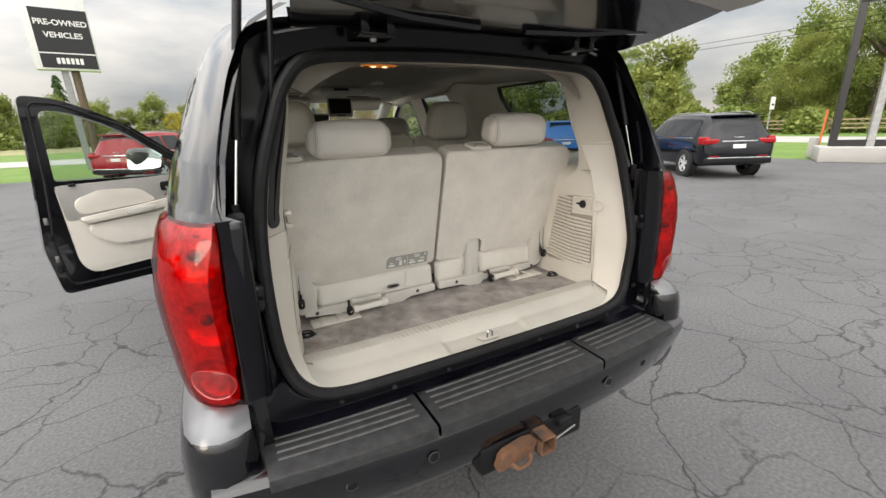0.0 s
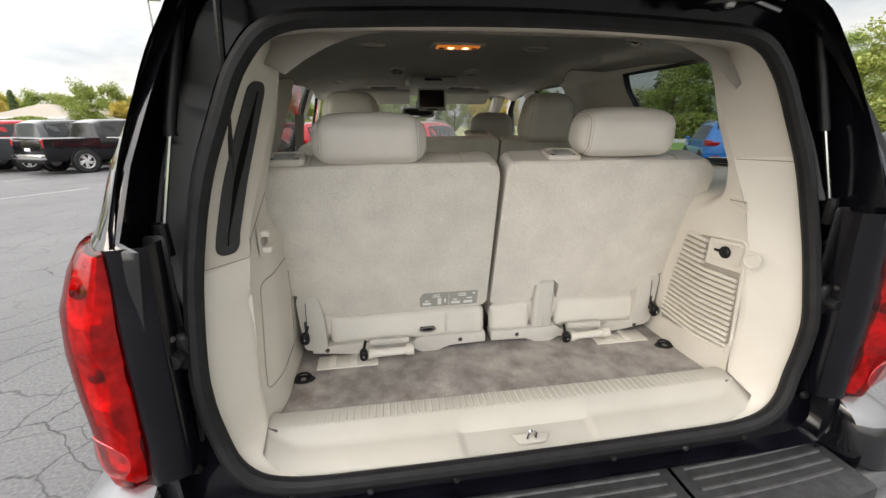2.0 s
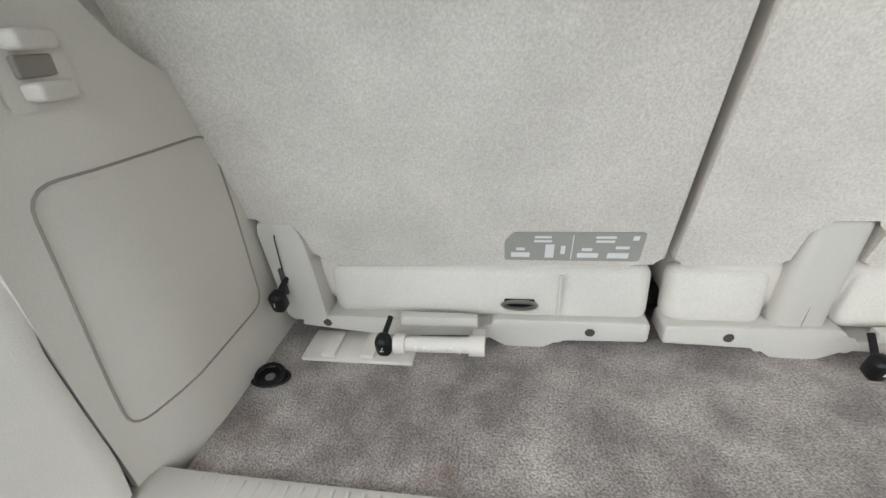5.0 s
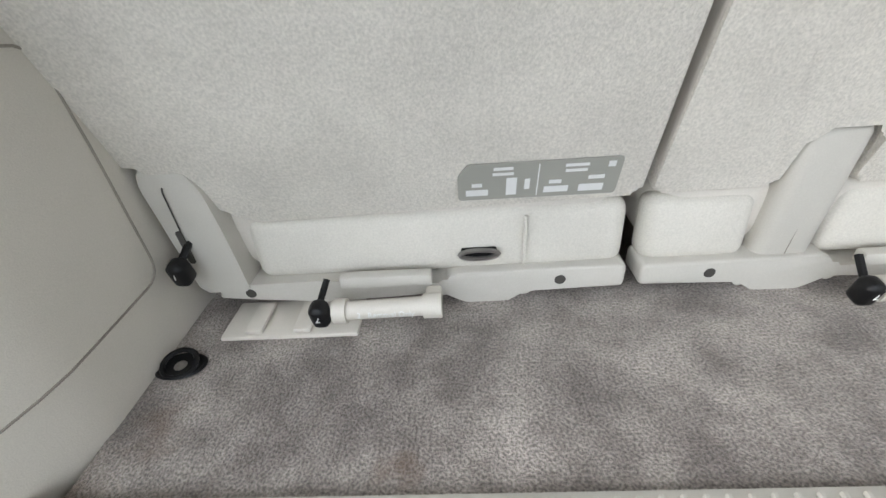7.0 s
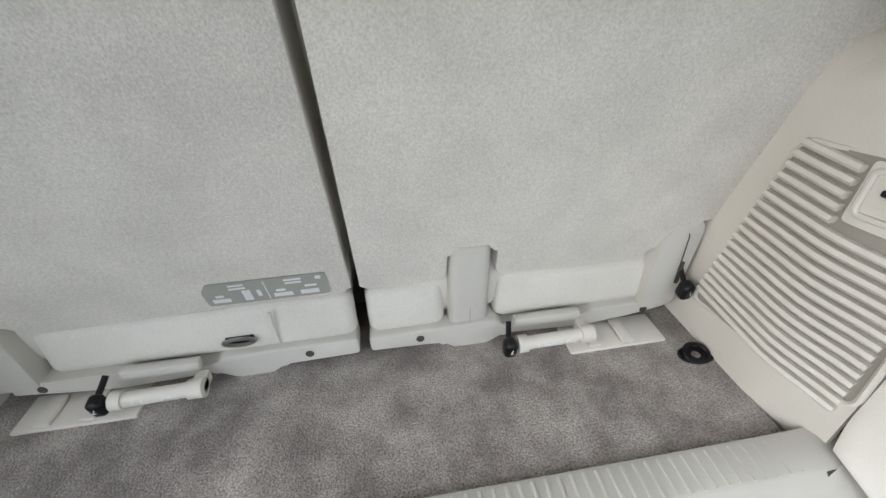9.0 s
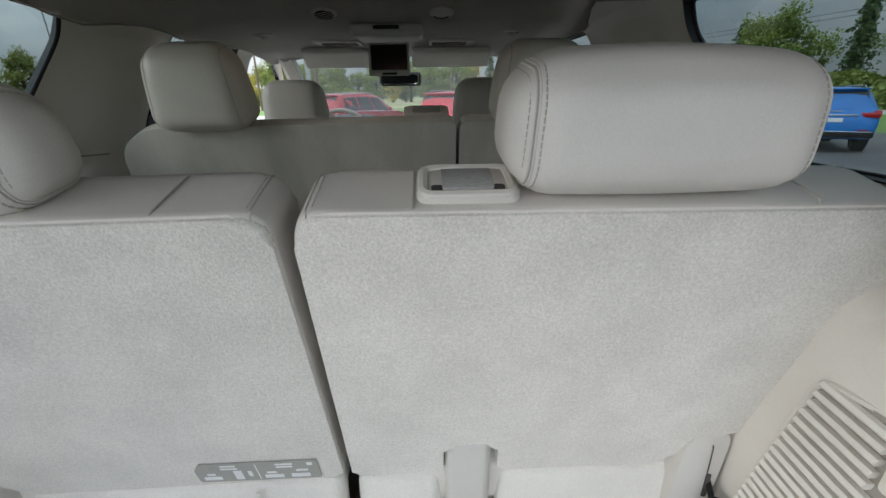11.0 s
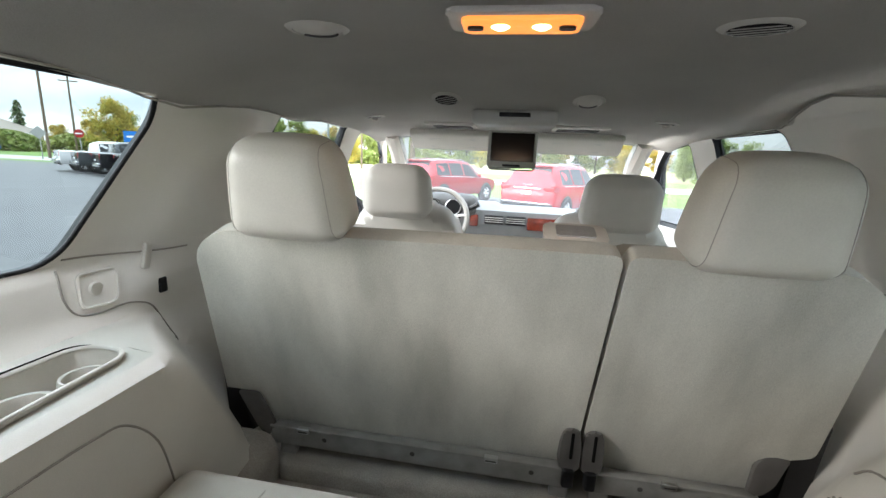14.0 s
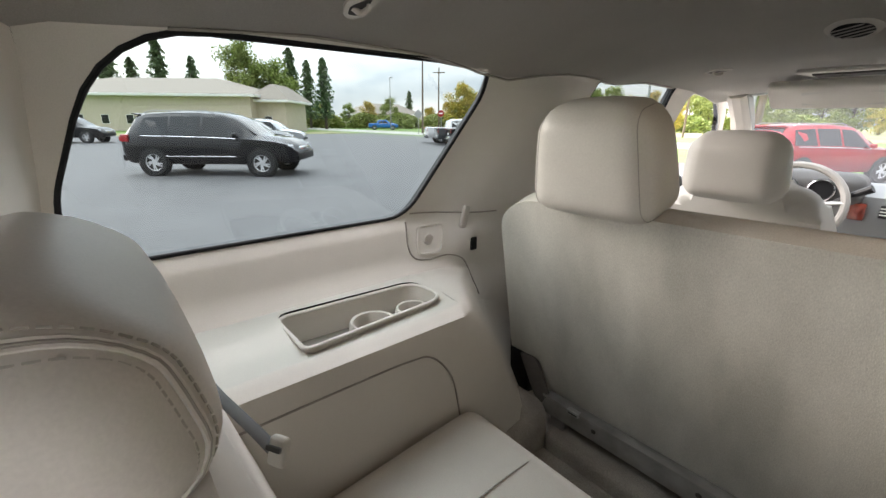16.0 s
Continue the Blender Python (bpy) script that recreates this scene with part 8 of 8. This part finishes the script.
tree_kind("oak", "broad green leafy tree with an uneven crown", 12.0, 5.2, 11000, "broad", LEAF, 3, 0.17)
tree_kind("maple", "rounded green leafy tree", 9.5, 4.2, 9000, "broad", LEAF, 11, 0.16)
tree_kind("gold", "leafy tree turning yellow in autumn", 9.0, 4.0, 9000, "broad", LEAF_Y, 7, 0.16)
tree_kind("near_oak", "large green leafy tree with drooping boughs", 12.0, 5.2, 46000, "broad", LEAF, 17, 0.075)
tree_kind("near_maple", "full green leafy tree with a ragged outline", 9.5, 4.2, 36000, "broad", LEAF, 23, 0.072)
tree_kind("pine", "tall dark green pine with tiered boughs", 15.0, 3.6, 3600, "pine", NEEDLE, 5, 0.26)
tree_kind("pine_b", "slender dark green pine", 13.0, 3.0, 3000, "pine", NEEDLE, 9, 0.25)
PARK = {"oak": (58, 22), "maple": (44, 30), "near_oak": (66, 14), "near_maple": (58, 18), "gold": (-66, 62), "pine": (-86, 34), "pine_b": (-80, 38)}
for key, (x, y) in PARK.items():
    TREES[key].matrix_basis = pose(x, y, 0)
rt = random.Random(21)


def plant_at(key, x, y, s=1.0):
    t = copy_thing(TREES[key], pose(x, y, 0, 0, 0, rt.uniform(0, 360)))
    t.scale = (s, s, s * rt.uniform(0.92, 1.1))
    return t


# the big trees beyond the right-hand grass
for key, x, y, s in (("near_oak", 52, 15, 1.15), ("near_maple", 56, 12, 1.3), ("near_oak", 62, 9, 1.2), ("near_maple", 50, 20, 0.9), ("oak", 70, 34, 1.0), ("near_maple", 62, 42, 1.0), ("near_oak", 54, 44, 0.95), ("pine", 50, 50, 0.8), ("oak", 46, 56, 1.0), ("oak", 41, 54, 0.75), ("maple", 60, 30, 0.8),
                     ("maple", 41, 60, 0.7), ("oak", 34, 68, 0.42), ("pine", 46, 64, 0.75), ("oak", 28, 74, 0.45), ("pine", 36, 58, 0.3), ("pine_b", 84, 38, 0.7), ("oak", 78, 20, 1.1), ("maple", 74, 4, 1.2), ("oak", 66, -4, 1.2), ("maple", 62, -14, 1.1), ("oak", 70, -26, 1.2)):
    plant_at(key, x, y, s)
bush_me = crown(2600, "bush", (3.2, 2.6), 31, 0.20)
bush_me.materials.append(LEAF)
# far woods ahead and to the left
for k in range(40):
    x = -92 + 3.9 * k + rt.uniform(-2, 2)
    plant_at(rt.choice(["oak", "maple", "maple", "gold", "pine_b"]), x, 118 + rt.uniform(-10, 14) - 0.10 * max(0, x + 20), rt.uniform(0.75, 1.15))
for k in range(20):
    a = radians(118 + 2.6 * k)
    d = 128 + rt.uniform(-14, 16)
    plant_at(rt.choice(["gold", "gold", "maple", "pine_b", "oak"]), d * math.cos(a), d * math.sin(a), rt.uniform(0.6, 0.95))
for key, x, y, s in (("oak", -84, 25, 1.15), ("maple", -80, 28, 1.2), ("pine", -92, 40, 0.85), ("pine", -98, 6, 1.0), ("pine", -100, 14, 1.05), ("pine_b", -102, 20, 1.0), ("pine", -104, 10, 0.9), ("gold", -96, 0, 0.9), ("maple", -98, 44, 0.6), ("gold", -92, 36, 0.55),
                     ("maple", -24, 92, 0.8), ("gold", -34, 86, 0.7), ("oak", -46, 78, 0.7), ("maple", -16, 78, 0.65)):
    plant_at(key, x, y, s)
for k in range(16):
    a = radians(100 + 5 * k)
    b_ = new("bush", bush_me)
    b_.matrix_basis = pose(104 * math.cos(a), 104 * math.sin(a), 0, 0, 0, 70 * k)
    b_.scale = (2.2, 1.6, 1.3)
    tagged(b_, "dense green scrub along the far tree line", "bush", "far scrub")
# hedge of bushes below the trees
for k, (x, y, s) in enumerate(((46, 24, 1.0), (44, 28, 1.2), (42, 34, 1.1), (48, 18, 0.9), (50, 12, 0.8), (40, 40, 1.2), (38, 46, 1.1), (55, 6, 1.0), (57, 0, 1.0), (36, 52, 1.2), (60, -8, 1.1), (33, 58, 1.1), (30, 64, 1.2))):
    o = new("bush", bush_me)
    o.matrix_basis = pose(x, y, 0, 0, 0, 40 * k)
    o.scale = (s * 1.3, s * 1.3, s)
    tagged(o, "dense green bush at the foot of the trees", "bush", "bushes")

# ---- signs, poles, fences ----
sg = thing("pylon_sign", "tall black and white dealer sign on two posts", "sign", pose(-6.4, 26.6, 0))
SM = pose(-6.4, 26.6, 0, 0, 0, 8)
part("post", prism([(-0.13, -0.13), (0.13, -0.13), (0.13, 0.13), (-0.13, 0.13)], 4.9, SM @ pose(-0.27, 0, 0)), GALV, sg, "grey steel post")
part("post", tube([SM @ Vector((0.12, 0, 0)), SM @ Vector((0.12, 0, 4.9))], 0.17, 10), WOOD_POLE, sg, "brown wooden post")
part("cabinet", box(-1.25, 1.12, -0.35, 0.35, 4.72, 9.2, 0.03, 2), WHITE_P, sg, "white sign cabinet", at=pose(-6.4, 26.6, 0).inverted() @ SM)
part("face", box(-0.98, 1.08, -0.375, -0.352, 4.80, 7.35, 0.01, 1), SIGN_K, sg, "black sign face", at=pose(-6.4, 26.6, 0).inverted() @ SM)
part("divider", box(-0.98, 1.08, -0.385, -0.376, 5.42, 5.47), WHITE_P, sg, "", at=pose(-6.4, 26.6, 0).inverted() @ SM)
for txt, z in (("PRE-OWNED", 6.75), ("VEHICLES", 6.22)):
    p = SM @ Vector((0.05, -0.39, z))
    words(sg, txt, p, 0.33, WHITE_P, 90, 8, weight=0.008)
for k in range(6):
    part("name_bar", box(-0.42 + 0.17 * k, -0.30 + 0.17 * k, -0.39, -0.376, 4.98, 5.24), WHITE_P, sg, "white bar in place of a name", at=pose(-6.4, 26.6, 0).inverted() @ SM)

py = thing("sign_frame", "black steel sign frame on a concrete plinth", "sign", pose(18.9, 4.6, 0))
PMx = pose(18.9, 4.6, 0, 0, 0, -62)
part("plinth", box(-1.6, 1.6, -0.75, 0.75, 0, 0.5, 0.03, 2), CONCRETE, py, "pale concrete plinth", at=pose(18.9, 4.6, 0).inverted() @ PMx)
for dx in (-1.2, -0.25, 0.25, 1.2):
    part("post", box(dx - 0.10, dx + 0.10, -0.12, 0.12, 0.5, 8.5, 0.01, 1), SIGN_K if abs(dx) > 1 else GALV, py, "steel post", at=pose(18.9, 4.6, 0).inverted() @ PMx)
part("panel", box(-1.3, 1.3, -0.16, 0.16, 5.0, 9.0, 0.02, 1), SIGN_K, py, "black sign panel", at=pose(18.9, 4.6, 0).inverted() @ PMx)
part("cross_bar", box(-1.3, 1.3, -0.1, 0.1, 0.5, 0.72, 0.01, 1), SIGN_K, py, at=pose(18.9, 4.6, 0).inverted() @ PMx)
mk = thing("marker_post", "orange marker stake beside a grey stub", "post", pose(19.6, 6.5, 0))
part("stake", tube([(19.6, 6.5, 0), (19.75, 6.5, 1.75)], 0.04, 8), mat("orange_plastic", (0.7, 0.16, 0.04), 0.5), mk, "orange stake")
part("stub", box(19.25, 19.5, 6.45, 6.7, 0, 0.75, 0.03, 2), CONCRETE, mk, "grey stub")
ns = thing("small_sign", "small white parking sign on a post", "sign", pose(26.5, 11.5, 0))
part("post", tube([(26.5, 11.5, 0), (26.5, 11.5, 2.5)], 0.035, 8), GALV, ns)
part("plate", box(26.3, 26.75, 11.44, 11.47, 1.95, 2.6, 0.01, 1), WHITE_P, ns, "white sign plate")
part("print_bar", box(26.4, 26.65, 11.43, 11.439, 2.15, 2.25), SIGN_K, ns)
fn = thing("rail_fence", "weathered wooden rail fence beyond the road", "fence", pose(47, 5, 0))
for k in range(9):
    part("fence_post", box(-0.08, 0.08, -0.08, 0.08, 0, 1.3, 0.01, 1), FENCE_W, fn, at=Matrix.Translation((0, -16 + 3.2 * k + 8, 0)))
for z in (0.45, 0.8, 1.15):
    part("fence_rail", box(-0.13, -0.08, -9, 19, z - 0.06, z + 0.06, 0.01, 1), FENCE_W, fn, at=Matrix.Identity(4))


def pole(x, y, h, kind):
    p = thing("utility_pole" if kind == "wood" else "light_pole", "tall wooden utility pole with a crossarm" if kind == "wood" else "tall grey lot light pole", "pole", pose(x, y, 0), "poles")
    part("shaft", tube([(0, 0, -0.2), (0, 0, h)], [0.16, 0.10] if kind == "wood" else [0.10, 0.06], 10), WOOD_POLE if kind == "wood" else GALV, p, at=Matrix.Identity(4))
    if kind == "wood":
        part("crossarm", box(-1.1, 1.1, -0.06, 0.06, h - 0.9, h - 0.75, 0.01, 1), WOOD_POLE, p, at=Matrix.Rotation(0.6, 4, "Z"))
    else:
        part("lamp_head", pillow((0.7, 0.35, 0.16), 0.05, (0, 0, 0), (2, 2, 1), pose(0.35, 0, h)), GALV, p, at=Matrix.Identity(4))


for x, y, h, kd in ((-50, 39, 11.0, "wood"), (-62, 52, 11, "wood"), (-44, 48, 11.5, "light"), (-36, 46, 10.5, "light"), (-13.5, 30, 9.0, "light"), (-22, 60, 11, "wood"), (-80, 30, 9, "light"), (-66, 44, 9, "light"), (4, 62, 11, "wood")):
    pole(x, y, h, kd)
wires = thing("overhead_wires", "thin black overhead wires between poles", "wire", pose(43, 10, 8))
for dz in (0, 0.5):
    part("wire", tube([(45 - 0.02 * k * k, -60 + 9 * k, 8.0 + dz + 0.02 * (k - 7) ** 2) for k in range(15)], 0.02, 4), RUBBER, wires)
part("wire", tube([(-50 + 9 * k, 39 - 1.6 * k, 10.2 + 0.04 * (k - 5) ** 2) for k in range(11)], 0.015, 4), RUBBER, wires)

# ---- the building across the lot ----
BRICK_T = mat("tan_wall", (0.56, 0.49, 0.40), 0.85, color2=(0.49, 0.42, 0.34), scale=3, bump=0.2, bump_scale=20)
SHINGLE = mat("brown_shingles", (0.30, 0.265, 0.225), 0.9, color2=(0.23, 0.20, 0.17), scale=4, stretch=(1, 1, 6), bump=0.5, bump_scale=12)


def building(x, y, w, d, h, ridge, name="building", turn=0.0):
    b = thing(name, "low tan commercial building with a brown hipped roof", "building", pose(x, y, 0, 0, 0, turn))
    I = Matrix.Identity(4)
    part("wall", box(-d / 2, d / 2, -w / 2, w / 2, 0, h, 0.0), BRICK_T, b, "tan wall", 0, at=I)
    bm = bmesh.new()
    e = 0.9
    base = [bm.verts.new(c) for c in ((-d / 2 - e, -w / 2 - e, h), (d / 2 + e, -w / 2 - e, h), (d / 2 + e, w / 2 + e, h), (-d / 2 - e, w / 2 + e, h))]
    k = min(d, w) * 0.42
    top = [bm.verts.new(c) for c in ((-d / 2 + k, -w / 2 + k, ridge), (d / 2 - k, -w / 2 + k, ridge), (d / 2 - k, w / 2 - k, ridge), (-d / 2 + k, w / 2 - k, ridge))]
    bm.faces.new(base[::-1])
    bm.faces.new(top)
    for i in range(4):
        bm.faces.new((base[i], base[(i + 1) % 4], top[(i + 1) % 4], top[i]))
    part("roof", bm, SHINGLE, b, "brown shingled hip roof", 0, at=I)
    part("fascia", box(-d / 2 - e - 0.02, d / 2 + e + 0.02, -w / 2 - e - 0.02, w / 2 + e + 0.02, h - 0.35, h - 0.02, 0.02, 1), WHITE_P, b, "pale fascia board", at=I)
    for j in range(int(w / 3.5)):
        yy = -w / 2 + 2.0 + 3.5 * j
        wn_ = part("window", box(d / 2 - 0.05, d / 2 + 0.03, yy - 0.55, yy + 0.55, 0.9, 2.2, 0.01, 1), WHITE_P, b, "pale window frame", at=I)
        part("pane", box(d / 2 + 0.02, d / 2 + 0.045, yy - 0.47, yy + 0.47, 0.98, 2.12), GLASS_CAR, wn_, at=Matrix.Identity(4))
    return b


building(-81.4, 13.0, 33, 20, 5.0, 7.7, turn=-40.5)
building(-66.8, 24.6, 4.5, 9, 4.4, 6.6, turn=-40.5)
building(-64, 104, 26, 12, 3.5, 6.0, "far_building")
building(-30, 150, 40, 14, 3.2, 5.0, "far_building")
building(-110, 70, 20, 12, 3.5, 6.5, "far_building")

# road signs by the far corner
for x, y, kind in ((-47, 36, "diamond"), (-44, 37.5, "red"), (-38, 38, "blue"), (-34, 41, "yellow")):
    s = thing("road_sign", {"diamond": "grey diamond road sign seen from behind", "red": "round red and white road sign", "blue": "blue and white road sign", "yellow": "yellow diamond road sign"}[kind], "sign", pose(x, y, 0))
    part("post", tube([(x, y, 0), (x, y, 3.0)], 0.05, 6), GALV, s)
    c = {"diamond": GALV, "red": RED_LENS, "blue": P_BLUE, "yellow": mat("sign_yellow", (0.7, 0.45, 0.03), 0.5)}[kind]
    if kind == "red":
        part("plate", lathe([(0, 0.02), (0.42, 0.02), (0.42, 0)], 20, pose(x, y - 0.06, 2.7, 90, 0, 35)), c, s)
        part("bar", prism([(-0.3, -0.07), (0.3, -0.07), (0.3, 0.07), (-0.3, 0.07)], 0.01, pose(x, y - 0.09, 2.7, 90, 0, 35)), WHITE_P, s)
    elif kind == "blue":
        part("plate", prism([(-0.9, -0.55), (0.9, -0.55), (0.9, 0.55), (-0.9, 0.55)], 0.03, pose(x, y - 0.06, 2.6, 90, 0, 35)), c, s)
        part("print_bar", prism([(-0.6, -0.1), (0.6, -0.1), (0.6, 0.1), (-0.6, 0.1)], 0.01, pose(x - 0.02, y - 0.10, 2.6, 90, 0, 35)), WHITE_P, s)
    else:
        part("plate", prism([(0, -0.65), (0.65, 0), (0, 0.65), (-0.65, 0)], 0.03, pose(x, y - 0.06, 2.6, 90, 0, 35)), c, s)
